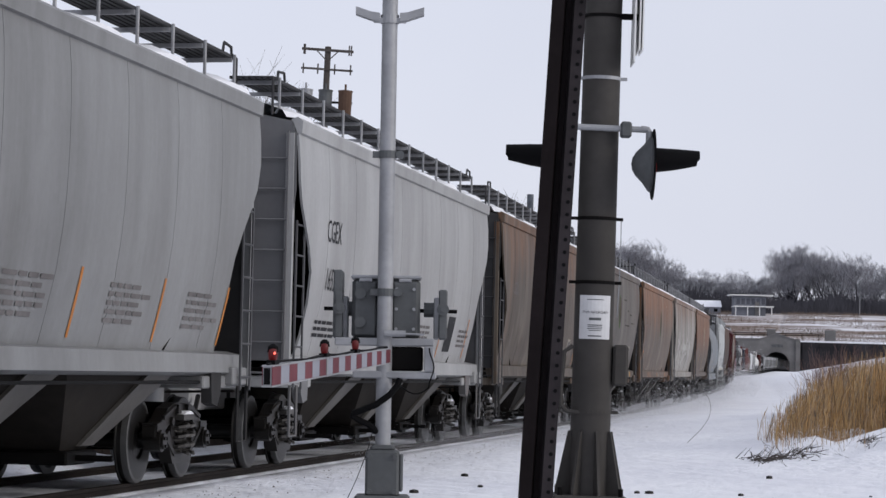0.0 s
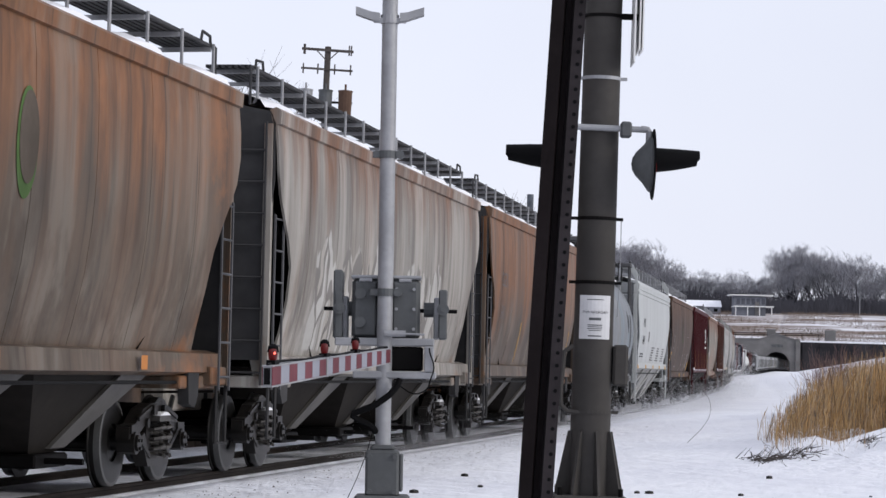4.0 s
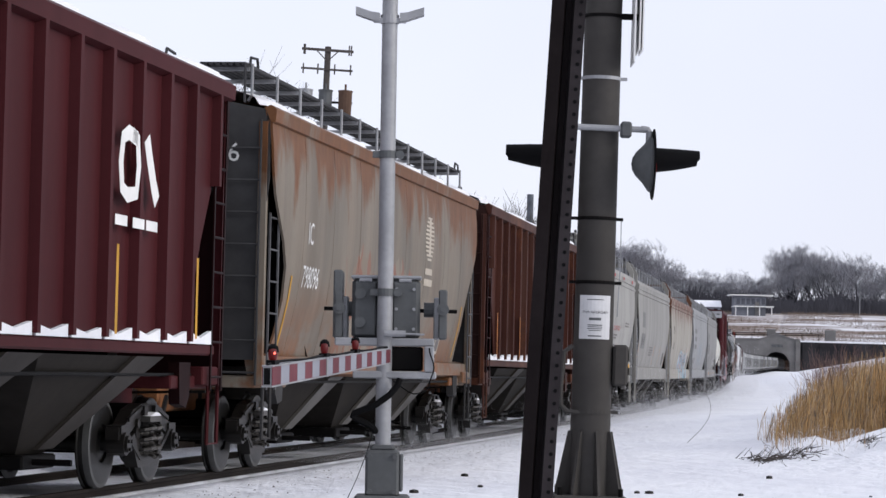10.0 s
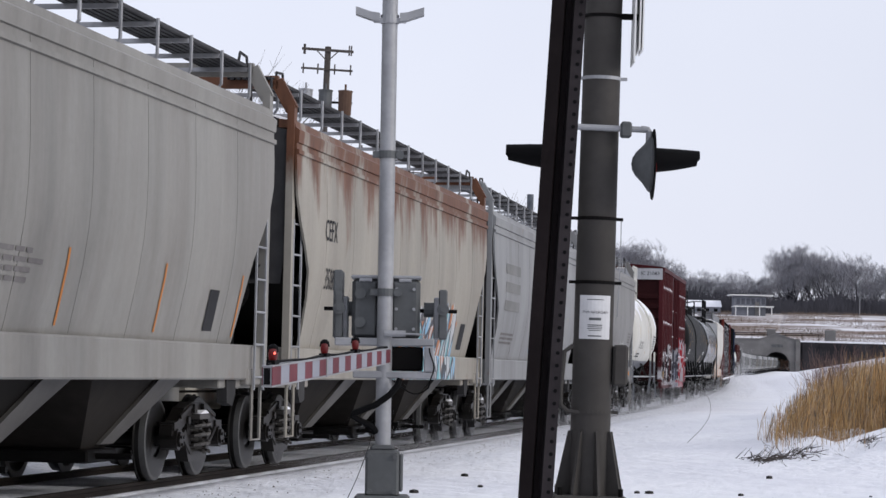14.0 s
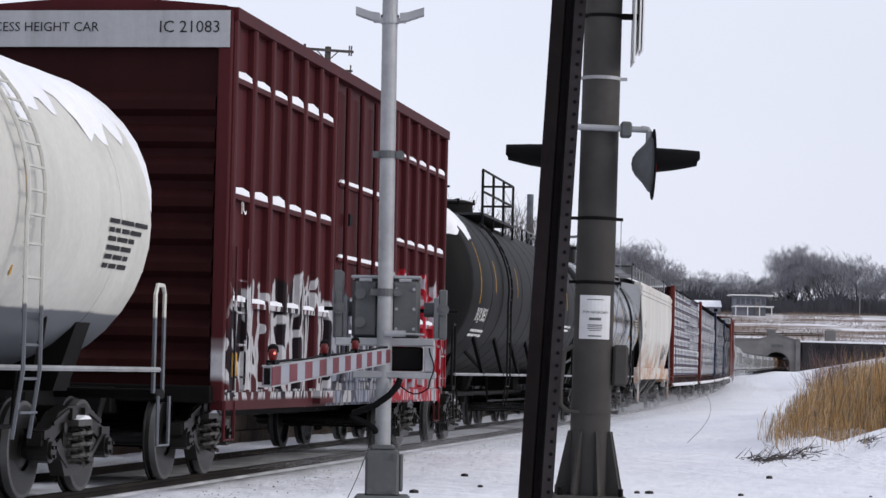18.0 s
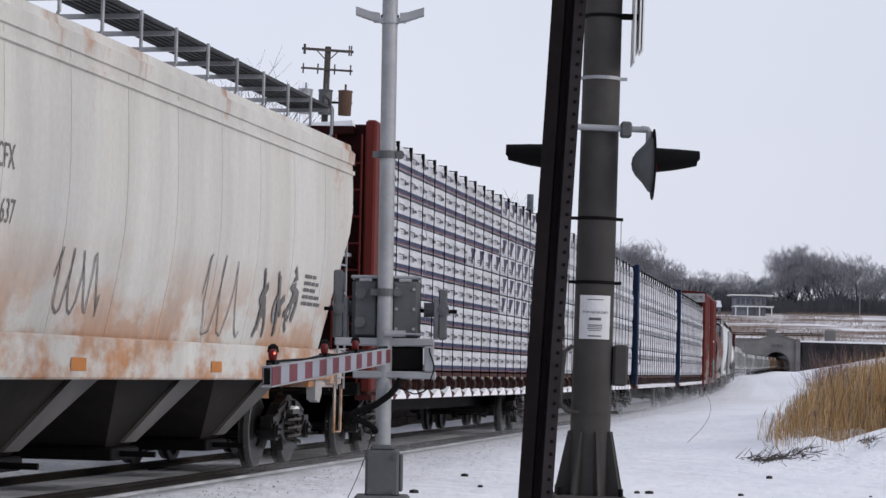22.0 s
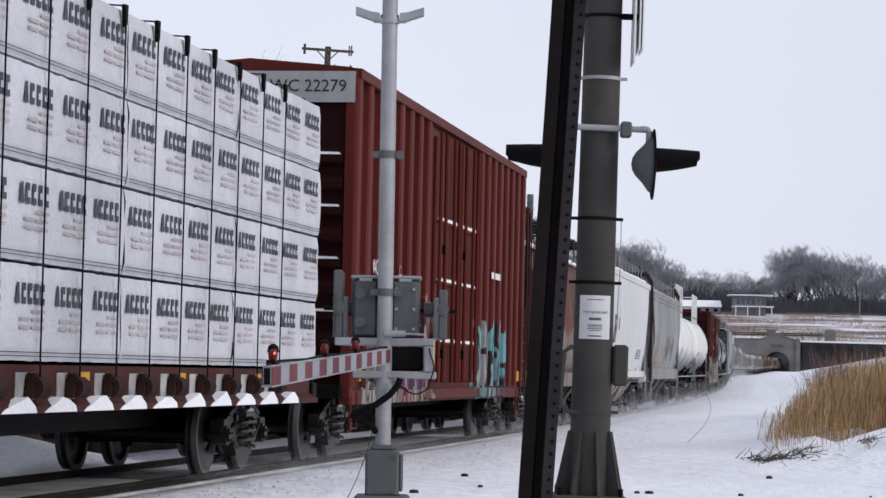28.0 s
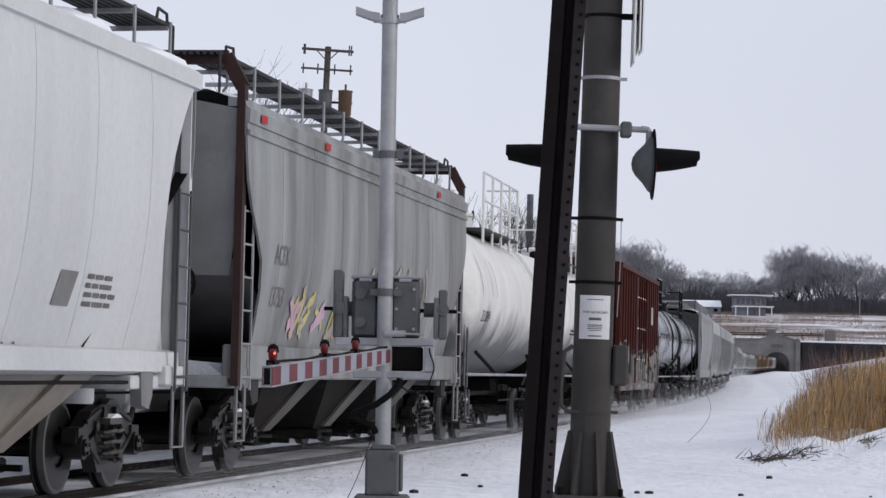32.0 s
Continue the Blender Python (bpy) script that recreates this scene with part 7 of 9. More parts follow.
    for e in (-1, 1):
        yb = e * (length / 2 - 2.5)
        g = Geo().slab([(-0.9, 1.0), (0.9, 1.0), (1.12, 1.66), (1.0, 1.58), (0.5, 1.28), (0, 1.2), (-0.5, 1.28), (-1.0, 1.58), (-1.12, 1.66)], "y", yb - 0.22, yb + 0.22)
        part("saddle", g, STEEL, car)
        part("stub_sill", Geo().cbox(-0.34, 0.34, min(e * (length / 2 - 0.4), yb - e * 1.2), max(e * (length / 2 - 0.4), yb - e * 1.2), 0.74, 1.14, 0.02), STEEL, car)
        part("end_platform", Geo().cbox(-1.42, 1.42, min(e * (half + 0.02), e * (half + 0.35)), max(e * (half + 0.02), e * (half + 0.35)), 0.92, 1.02, 0.012), STEEL, car)
        for s in (-1, 1):
            part("sill_brace", Geo().beam((s * 1.40, yb - e * 2.2, 1.22), (s * 0.9, yb - e * 0.4, 2.0), 0.05, 0.05), STEEL, car)
    part("centre_pipe", Geo().tube((0.35, -half + 1, 0.82), (0.35, half - 1, 0.82), 0.05, 8), STEEL, car)
    part("bottom_outlet", Geo().lathe([(0.62, 0.2), (0.8, 0.2), (1.2, 0.35)], "z", 12), STEEL, car)
    add_running_gear(car, length, 2.5)
    return car, half, top


def tank_snow(car, y0, y1, seed, radius=1.5, zc=2.66, reach=0.9, head=0, tail=0):
    """A ragged crust of snow over the top of a tank."""
    rows = []
    n = 70
    for i in range(n + 1):
        y = y0 + (y1 - y0) * i / n
        fade = min(1, (i + 0.5) / 6, (n - i + 0.5) / 6) ** 0.5
        lim = reach * (0.62 + 0.38 * noise.noise((y * 0.7, seed, 1.3)) + 0.16 * noise.noise((y * 2.6, seed, 4.1))) * (0.35 + 0.65 * fade)
        row = []
        hull = radius
        if head and y < 0.62 - head:
            hull = radius * math.sqrt(max(0.01, 1 - (1 - (y + head) / 0.62) ** 2))
            lim, fade = reach * (0.8 + 0.1 * noise.noise((y * 5, seed, 2.0))), 1
        if tail and y > tail - 0.62:
            hull = radius * math.sqrt(max(0.01, 1 - (1 - (tail - y) / 0.62) ** 2))
            lim, fade = reach * (0.85 + 0.1 * noise.noise((y * 5, seed, 2.0))), 1
        for k in range(15):
            f = k / 14
            a = -0.7 + (lim + 0.7) * f
            r = hull + 0.004 + 0.05 * fade * (min(1, (1 - f) * 5) ** 0.6) + 0.012 * noise.noise((y * 2, a * 4, seed))
            row.append((math.sin(a) * r, y, zc + math.cos(a) * r))
        rows.append(row)
    part("tank_snow", Geo().grid(rows), SNOW, car, "crust of snow on top of the tank", smooth=True)


def wrap_mats():
    film = plain("white_lumber_wrap", (0.53, 0.54, 0.58), 0.45, 0, 0.16, 3.0, 0.7, 0.04)
    navy = plain("navy_print", (0.035, 0.042, 0.095), 0.45, 0, 0.55, 7, 0.1, 0.002)
    ink = plain("charcoal_print", (0.06, 0.065, 0.08), 0.45, 0, 0.25, 6, 0.1, 0.002)
    blush = plain("faint_red_print", (0.43, 0.38, 0.40), 0.45, 0, 0.2, 6, 0.1, 0.002)
    red = plain("red_print", (0.22, 0.06, 0.065), 0.45, 0, 0.5, 7, 0.1, 0.002)
    wood = plain("lumber_shadow", (0.05, 0.045, 0.04), 0.8, 0, 0.3, 5, 0.2, 0.003)
    grey_film = plain("greyed_lumber_wrap", (0.58, 0.595, 0.635), 0.45, 0, 0.2, 3.0, 0.8, 0.05)
    return film, navy, ink, blush, red, wood, grey_film


FILM, NAVY, INK, BLUSH, REDINK, LUMBER, FILMGREY = wrap_mats()


def bundle_mesh(ln, h, kind, seed):
    """A wrapped bundle, its print on the outer face; outer face at x = 0, body inward."""
    rnd = random.Random(seed)
    g = Geo()
    rows = []
    nz, ny = 7, 30
    for k in range(nz + 1):
        z = h * k / nz
        rows.append([((0.005 * math.sin(i * 0.8 + k + seed) + 0.007 * noise.noise((i * 0.9, k * 0.7, seed * 3.1))) * (0 < k < nz) - (0.02 if k in (0, nz) else 0), ln * i / ny, z + (0.012 * noise.noise((i * 1.3, seed * 2.0, 5.0)) if k in (0, nz) else 0)) for i in range(ny + 1)])
    g.grid(rows)
    g.add([(-1.2, 0, 0), (-0.02, 0, 0), (-0.02, 0, h), (-1.2, 0, h), (-1.2, ln, 0), (-0.02, ln, 0), (-0.02, ln, h), (-1.2, ln, h)], [(0, 1, 2, 3), (5, 4, 7, 6), (3, 2, 6, 7), (1, 0, 4, 5), (0, 3, 7, 4)])

    def bar(y0, y1, z0, z1, slot, lift=0.0135):
        g.slot = slot
        g.add([(lift, y0, z0), (lift, y1, z0), (lift, y1, z1), (lift, y0, z1)], [(0, 1, 2, 3)])
    if kind == "block":
        n = 4
        for k in range(n):
            y = ln * (k + 0.12) / n + rnd.uniform(-0.06, 0.06)
            w = 0.118
            # a wedge and four plain upright blocks stand for the maker's mark
            g.slot = 2
            g.add([(0.0135, y, h * 0.59), (0.0135, y + w, h * 0.59), (0.0135, y + w * 0.75, h * 0.81), (0.0135, y + w * 0.3, h * 0.81)], [(0, 1, 2, 3)])
            for j in range(1, 5):
                a = y + j * (w + 0.048)
                bar(a, a + w * 0.38, h * 0.59, h * 0.81, 2)
                bar(a + w * 0.38, a + w * 0.85, h * 0.73, h * 0.81, 2)
                bar(a + w * 0.38, a + w * 0.95, h * 0.59, h * 0.66, 2)
            for q in range(3):
                for a, b in ((0.14, 0.40), (0.44, 0.78)) if q else ((0.44, 0.80),):
                    bar(y + a, y + b, h * (0.50 - 0.085 * q), h * (0.535 - 0.085 * q), 3)
        bar(0.02, ln - 0.02, h * 0.085, h * 0.095, 2)
        bar(0.02, ln - 0.02, h * 0.045, h * 0.055, 2)
    elif kind == "stripe":
        n = 5
        bar(0.01, ln - 0.01, h * 0.07, h * 0.25, 1)
        bar(0.01, ln - 0.01, h * 0.015, h * 0.06, 4)
        for k in range(n):
            y = ln * (k + 0.15) / n
            for q in range(3):
                bar(y + 0.02 + 0.05 * q, y + 0.36, h * (0.66 - 0.1 * q), h * (0.70 - 0.1 * q), 3 if q else 2)
            bar(y + 0.40, y + 0.49, h * 0.45, h * 0.70, 2)
            bar(y + 0.53, y + 0.74, h * 0.52, h * 0.64, 2)
    else:
        n = 4
        for k in range(n):
            y = ln * (k + 0.5) / n
            lo = [(y + 0.02, h * 0.10), (y + 0.04, h * 0.35), (y + 0.02, h * 0.62), (y - 0.06, h * 0.90)]
            hi = [(y + 0.10, h * 0.10), (y + 0.20, h * 0.38), (y + 0.32, h * 0.66), (y + 0.46, h * 0.90)]
            edge = [(y + 0.13, h * 0.10), (y + 0.245, h * 0.37), (y + 0.375, h * 0.64), (y + 0.56, h * 0.90)]
            for slot, aa, bb in ((1, lo, hi), (4, hi, edge)):
                g.slot = slot
                g.grid([[(0.0135, *p), (0.0135, *q)] for p, q in zip(aa, bb)])
            for q in range(2):
                bar(y - 0.32, y - 0.06, h * (0.34 - 0.12 * q), h * (0.39 - 0.12 * q), 5)
    return g.mesh("wrapped_bundle", [FILM if kind == "block" else FILMGREY, NAVY, INK, BLUSH, REDINK, LUMBER])


BUNDLES = {}
SILLWHITE = plain("worn_white_plate", (0.42, 0.41, 0.41), 0.6, 0, 0.45, 7, 0.15, 0.003)


def lumber_car(length, post_mat, kind, sill_mat):
    car = thing("lumber_car", "lumber car", "centre-beam flat car", "cars of the freight train")
    end = length / 2 - 0.62
    deck = 1.25
    front, back = -length / 2 + 1.12, length / 2 - 0.76
    for e in (-1, 1):
        ye = -length / 2 + 0.66 if e < 0 else length / 2 - 0.6
        wd = 1.42 if e < 0 else 1.25
        yb = ye - e * (0.26 if e < 0 else 0.0)
        g = Geo().cbox(-wd, wd, min(yb, yb - e * 0.10), max(yb, yb - e * 0.10), 1.0, 4.78, 0.02)
        # recessed bulkhead face takes the shade-darkened end paint
        dark = BOXEND if post_mat == BOXRED else post_mat
        bh = part("bulkhead", g, dark, car, "tall painted end bulkhead")
        for s in (-1, 1) if e < 0 else ():
            part("bulkhead_post", Geo().cbox(min(s * 1.40, s * 1.56), max(s * 1.40, s * 1.56), ye - 0.02, front - 0.04, 0.95, 4.82, 0.03), post_mat, bh)
            part("post_hand_hold", Geo().pipe([(s * 1.56, ye + 0.3, 1.6), (s * 1.62, ye + 0.3, 1.65), (s * 1.62, ye + 0.3, 2.4), (s * 1.56, ye + 0.3, 2.45)], 0.016, 5), post_mat, bh)
        for q, z in enumerate((1.35, 2.05, 2.75, 3.45, 4.15, 4.62)):
            d = 0.2 if e < 0 else 0.12
            part("bulkhead_rib", Geo().cbox(-wd + 0.06, wd - 0.2, min(yb, yb + e * d), max(yb, yb + e * d), z, z + 0.12, 0.015), dark, bh)
            if e < 0:
                h = 0.05 + 0.16 * abs(noise.noise((q * 1.7, 2.2, length)))
                part("ledge_snow", Geo().slab([(-0.3, z + 0.12), (wd - 0.22, z + 0.12), (wd - 0.24, z + 0.12 + h), (0.7, z + 0.12 + h * 0.6), (0.1, z + 0.14)], "y", yb - d + 0.01, yb - 0.005), SNOW, bh, "snow caught on a bulkhead rib")
        part("end_ladder", ladder(1.0, ye + e * 0.15, 1.38, ye + e * 0.15, 1.0, 4.6), post_mat, car)
        part("draft_sill", Geo().cbox(-0.34, 0.34, min(ye + e * 0.35, ye - e * 2.6), max(ye + e * 0.35, ye - e * 2.6), 0.72, 1.1, 0.02), STEEL, car)
        part("end_sill", Geo().cbox(-1.42, 1.42, min(ye, ye + e * 0.25), max(ye, ye + e * 0.25), 0.9, 1.08, 0.015), STEEL, car)
    part("deck", Geo().box(-1.38, 1.38, -end + 0.1, end - 0.1, deck - 0.12, deck), STEEL, car)
    part("centre_beam", Geo().box(-0.12, 0.12, -end + 0.4, end - 0.4, deck, 4.7), post_mat, car)
    part("centre_sill", Geo().box(-0.35, 0.35, -end + 2.5, end - 2.5, 0.55, deck - 0.122), STEEL, car)
    nw = int((2 * end - 1.2) / 1.13)
    winch = Geo().tube((0.0, -0.11, 0.09), (0.0, 0.13, 0.09), 0.10, 10)
    winch.slab([(-0.17, 0.0), (0.02, 0.0), (0.13, 0.10), (0.02, 0.20), (-0.12, 0.22)], "x", -0.05, 0.02)
    winch.beam((0.03, -0.12, 0.16), (0.03, 0.02, 0.06), 0.04, 0.05)
    wm = winch.mesh("strap_winch", [plain("rusty_winch", (0.035, 0.017, 0.015), 0.65, 0.1, 0.5, 9, 0.4, 0.004) if "rusty_winch" not in bpy.data.materials else bpy.data.materials["rusty_winch"]])
    for s in (-1, 1):
        part("side_sill", Geo().slab([(s * 1.30, deck - 0.42), (s * 1.54, deck - 0.42), (s * 1.54, deck - 0.36), (s * 1.42, deck - 0.30), (s * 1.42, deck - 0.004), (s * 1.30, deck - 0.004)], "y", -end + 0.2, end - 0.2), sill_mat, car, "grimy side sill with snow on its ledge")
        for k in range(nw) if s > 0 else ():
            y = -end + 0.9 + k * 1.13
            part("strap_winch", wm, [], car, at=(s * 1.50, y, deck - 0.29))
            if s > 0:
                part("winch_plate", Geo().cbox(1.421, 1.43, y - (0.36 if kind == "block" else 0.48), y + (0.16 if kind == "block" else 0.58), deck - 0.36, deck - 0.07, 0.003), SILLWHITE, car, "white-painted winch plate")
                part("ledge_snow", Geo().slab([(y + 0.10, deck - 0.415), (y + 1.02, deck - 0.415), (y + 0.98, deck - 0.36), (y + 0.78, deck - 0.28 + 0.05 * noise.noise((y, 4.4, 0))), (y + 0.60, deck - 0.29 + 0.09 * noise.noise((y, 1.1, 0))), (y + 0.35, deck - 0.35), (y + 0.2, deck - 0.38)], "x", 1.43, 1.548), SNOW, car, "snow on the sill ledge")
            if s > 0 and k % 3 == 1:
                part("reflector", Geo().box(1.422, 1.426, y + 0.35, y + 0.62, deck - 0.24, deck - 0.06), YELLOW, car)
        # load
        tiers, h = (4, 0.85) if kind == "block" else (9, 0.378)
        runs = 5
        ln = (back - front) / runs
        for t in range(tiers):
            for r in range(runs):
                style = kind if kind == "block" else ("wedge" if (r >= 3 and t in (3, 4, 5, 6, 8)) or (r == 2 and t == 5) else "stripe")
                key = (style, (t + r) % 3, round(ln, 2))
                if key not in BUNDLES:
                    BUNDLES[key] = bundle_mesh(ln - 0.03, h - 0.03, style, len(BUNDLES) + 3)
                b = part("wrapped_bundle", BUNDLES[key], [], car, "white plastic-wrapped bundle of lumber" if (t, r) == (0, 0) else "")
                if s > 0:
                    b.matrix_basis = pose(1.48 + 0.012 * ((t * 7 + r * 3) % 3), front + r * ln, deck + 0.03 + t * h)
                else:
                    b.matrix_basis = pose(-1.48, front + (r + 1) * ln - 0.03, deck + 0.03 + t * h, 0, 0, 180)
        ztop = deck + 0.03 + tiers * h
        for k in range(nw) if s > 0 else ():
            y = -end + 0.9 + k * 1.13
            x = s * 1.525
            part("load_strap", Geo().pipe([(s * 1.53, y, deck - 0.2), (x, y, deck + 0.1), (x + s * 0.003, y, ztop - 0.04), (s * 1.47, y, ztop + 0.01), (s * 0.15, y, ztop + 0.08)], 0.009, 5), BLACK, car)
            part("corner_guard", Geo().slab([(y - 0.02, ztop - 0.20), (y + 0.03, ztop - 0.17), (y + 0.05, ztop + 0.015), (y - 0.05, ztop + 0.015)], "x", min(s * 1.495, s * 1.535), max(s * 1.495, s * 1.535)), BLACK, car)
    add_running_gear(car, length, 2.9)
    return car, end


# ---- the train: where each coupling stands along the train, from the front
COUPLINGS = [-325.9, -307.7, -289.5, -271.3, -253.4, -234.9, -217.4, -199.6, -181.7, -164.0, -146.2, -128.1, -110.0, -92.4, -74.3, -56.9, -39.6, -22.6, -5.0, 6.95, 24.4, 45.0, 64.4, 82.2, 105.7, 129.2, 152.9, 176.7, 197.1, 214.2, 233.3, 250.7, 265.9, 281.0, 299.2, 314.4, 329.6, 350.2]
CARS = []


def put_car(car, i):
    """Notes a car's place in the train."""
    CARS.append((car, (COUPLINGS[i] + COUPLINGS[i + 1]) / 2, (COUPLINGS[i + 1] - COUPLINGS[i]) / 2 - 2.4))
    return car


MASTERS = {}


STYLE_OF = {"round": [0, 1, 2, 3, 4, 5, 6, 9, 11, 29], "framed": [14, 15, 16, 17, 22, 30, 36], "smooth": [8, 13], "barrel": [7, 28], "ribbed": [10, 12]}


def note_wheels(car):
    for o in car.children_recursive:
        if o.name.startswith("wheelset"):
            WHEELSETS[0 if o.location.y < 0 else 1].append(o)


def build_hoppers():
    """One of each kind, then its bare copies; paint and marks come later."""
    for style, places in STYLE_OF.items():
        first = hopper("covered_hopper", 17.9, side_profile(style), style, 4 if style == "barrel" else 3)
        MASTERS[places[0]] = first
        for i in places[1:]:
            MASTERS[i] = copy_thing(first, Matrix.Identity(4))
            note_wheels(MASTERS[i])


build_hoppers()


def hopper_car(i, main, label, swaps=None):
    car = MASTERS[i]
    tagged(car, label)
    repaint(car, main, swaps)
    return put_car(car, i)


WHITEP = paint("dirty_white_paint", (0.36, 0.362, 0.366), 0, grime=0.35, streak=0.3)
PALEP = paint("pale_grey_paint", (0.24, 0.244, 0.248), 0, grime=0.4, streak=0.35)
STONEP = paint("stone_grey_paint", (0.25, 0.243, 0.224), 0.06, grime=0.35, streak=0.4)
BROWNP = paint("rusty_brown_paint", (0.1496, 0.1088, 0.0782), 0.75, (0.26, 0.12, 0.06), grime=0.5, streak=0.7)
ORANGEP = paint("orange_rust_paint", (0.125, 0.096, 0.073), 0.35, (0.25, 0.108, 0.046), grime=0.5, streak=0.8, cap=3.3, pale=0.3, pale_col=(0.21, 0.185, 0.155), drips=0.07, seams=1.0)
DKBROWN = paint("dark_brown_paint", (0.062, 0.038, 0.026), 0.4, (0.11, 0.05, 0.025), grime=0.5, streak=0.7, pale=0.22, pale_col=(0.14, 0.11, 0.09), drips=0.07, cap=3.8, seams=0.9)
MAROON = paint("maroon_paint", (0.062, 0.0145, 0.017), 0.1, (0.08, 0.024, 0.02), grime=0.3, streak=0.3)
RUSTRED = paint("rust_red_paint", (0.06, 0.023, 0.018), 0.4, (0.13, 0.05, 0.026), grime=0.5, streak=0.6, pale=0.18, pale_col=(0.19, 0.12, 0.10))
BLUEGREY = paint("blue_grey_paint", (0.17, 0.185, 0.205), 0.03, grime=0.35, streak=0.4, bands=(((0.155, 0.205, 0.235), 0.5, 0.75), ((0.165, 0.155, 0.15), 0.54, 0.8), ((0.215, 0.235, 0.255), 0.6, 0.7)))
CREAM = paint("cream_rust_paint", (0.57, 0.56, 0.53), 0.22, (0.34, 0.15, 0.055), grime=0.15, streak=0.2, foot=2.0, cap=4.6)
BOXRED = paint("boxcar_red_paint", (0.115, 0.024, 0.02), 0.12, (0.09, 0.03, 0.024), grime=0.4, streak=0.5)
BLACKP = paint("black_tank_paint", (0.0035, 0.0035, 0.0045), 0, grime=0.15, streak=0.2, rough=0.16, grime_col=(0.016, 0.016, 0.017))
BLACKP.node_tree.nodes["Principled BSDF"].inputs["Specular IOR Level"].default_value = 0.15
GREYBLACK = paint("faded_black_paint", (0.0105, 0.0105, 0.011), 0, grime=0.3, streak=0.3, rough=0.5, grime_col=(0.014, 0.0135, 0.013))

GREENP = plain("faded_green_emblem", (0.07, 0.125, 0.04), 0.6, 0, 0.3, 3, 0.1, 0.002)
PALEMARK = plain("pale_emblem", (0.40, 0.37, 0.32), 0.6, 0, 0.25, 3, 0.1, 0.002)
FADED = plain("faded_grey_print", (0.16, 0.15, 0.15), 0.6, 0, 0.3, 6, 0.1, 0.002)
SKYBLUE = plain("light_blue_spray", (0.20, 0.38, 0.58), 0.5, 0, 0.2, 4, 0.1, 0.002)
SPRAYORANGE = plain("orange_spray", (0.48, 0.16, 0.05), 0.5, 0, 0.2, 4, 0.1, 0.002)
TAN = plain("tan_spray", (0.34, 0.28, 0.22), 0.5, 0, 0.25, 4, 0.1, 0.002)


def strips(car, style, places, z0, z1, mat, w=0.07, lean=-0.0):
    for y in places:
        patch(car, style, y, y + w, z0, z1, mat, "reflective_strip", lean)


def squares(car, places, z, mat, style="sill", w=0.46, h=0.12):
    for y in places:
        patch(car, style, y, y + w, z, z + h, mat, "reflector", lift=0.0)


# cars 0 to 6: curved-side covered hoppers
c = hopper_car(0, PALEP, "pale grey covered hopper car with orange edge strips", None)
for y in (-4.5, -0.5, 2.6, 5.4):
    small_print(c, "round", y, 2.0, 1.2, 5, FADED, seed=int(y * 3))
strips(c, "round", (-2.2, 1.6, 4.4, 7.0), 1.5, 2.15, ORANGE)
c = hopper_car(1, WHITEP, "dirty white covered hopper car with dark lettering", {ENDS: ENDGREY})
letters(c, "round", "CGEX", -5.9, 3.05, 0.42, DARKINK)
letters(c, "round", "1652", -5.9, 2.42, 0.42, DARKINK)
small_print(c, "round", -6.4, 1.85, 1.3, 3, DARKINK, seed=4)
patch(c, "round", 4.2, 4.9, 1.6, 2.2, DARKINK, "data_panel")
strips(c, "round", (-1.2, 3.6, 6.4), 1.5, 2.2, ORANGE)
for k in range(3):
    small_print(c, "round", -2.5 + 4.0 * k, 1.95, 1.0, 4, FADED, seed=9 + k)
end_letters(c, "CGEX", 0.55, -8.082, 4.02, 0.3, DARKINK)
c = hopper_car(2, paint("tan_brown_paint", (0.125, 0.102, 0.082), 0.15, (0.19, 0.095, 0.05), grime=0.5, streak=0.9, cap=3.6, pale=0.35, pale_col=(0.18, 0.16, 0.135), drips=0.07, seams=0.7), "tan-brown rust-streaked covered hopper car with green oval emblem")
EMBROWN = plain("worn_brown_emblem", (0.10, 0.082, 0.066), 0.7, 0, 0.3, 3, 0.1, 0.002)
oval(c, "round", 0.75, 3.12, 0.40, 0.50, GREENP, "green oval emblem")
oval(c, "round", 0.75, 3.2, 0.37, 0.40, EMBROWN, "", 0.004)
oval(c, "round", 0.85, 3.16, 0.18, 0.28, plain("pale_brown_emblem", (0.17, 0.145, 0.12), 0.7, 0, 0.3, 3, 0.1, 0.002), "", 0.007)
letters(c, "round", "CGEX", -6.0, 2.95, 0.36, FADED)
end_letters(c, "CGEX", 0.5, -8.082, 4.02, 0.3, DARKINK)
end_letters(c, "1657", 0.5, -8.082, 3.72, 0.3, DARKINK)
patch(c, "round", 4.8, 5.3, 1.55, 2.1, PALEMARK, "data_panel")
patch(c, "round", 4.86, 5.24, 1.6, 2.05, FADED, "data_panel", lift=0.003)
strips(c, "round", (3.2, 6.6), 1.5, 2.3, ORANGE)
c = hopper_car(3, paint("grey_brown_paint", (0.125, 0.112, 0.097), 0.3, (0.15, 0.08, 0.05), grime=0.6, streak=0.9, pale=0.35, pale_col=(0.19, 0.17, 0.15), cap=4.6, drips=0.07, seams=0.7), "grey-brown covered hopper car with dark streaks and worn emblem")
oval(c, "round", 0.6, 3.12, 0.32, 0.50, GREENP, "worn green emblem")
oval(c, "round", 0.63, 3.18, 0.28, 0.40, EMBROWN, "", 0.004)
DARKSCUFF = plain("dark_scuff", (0.05, 0.042, 0.037), 0.7, 0, 0.3, 6, 0.1, 0.002)
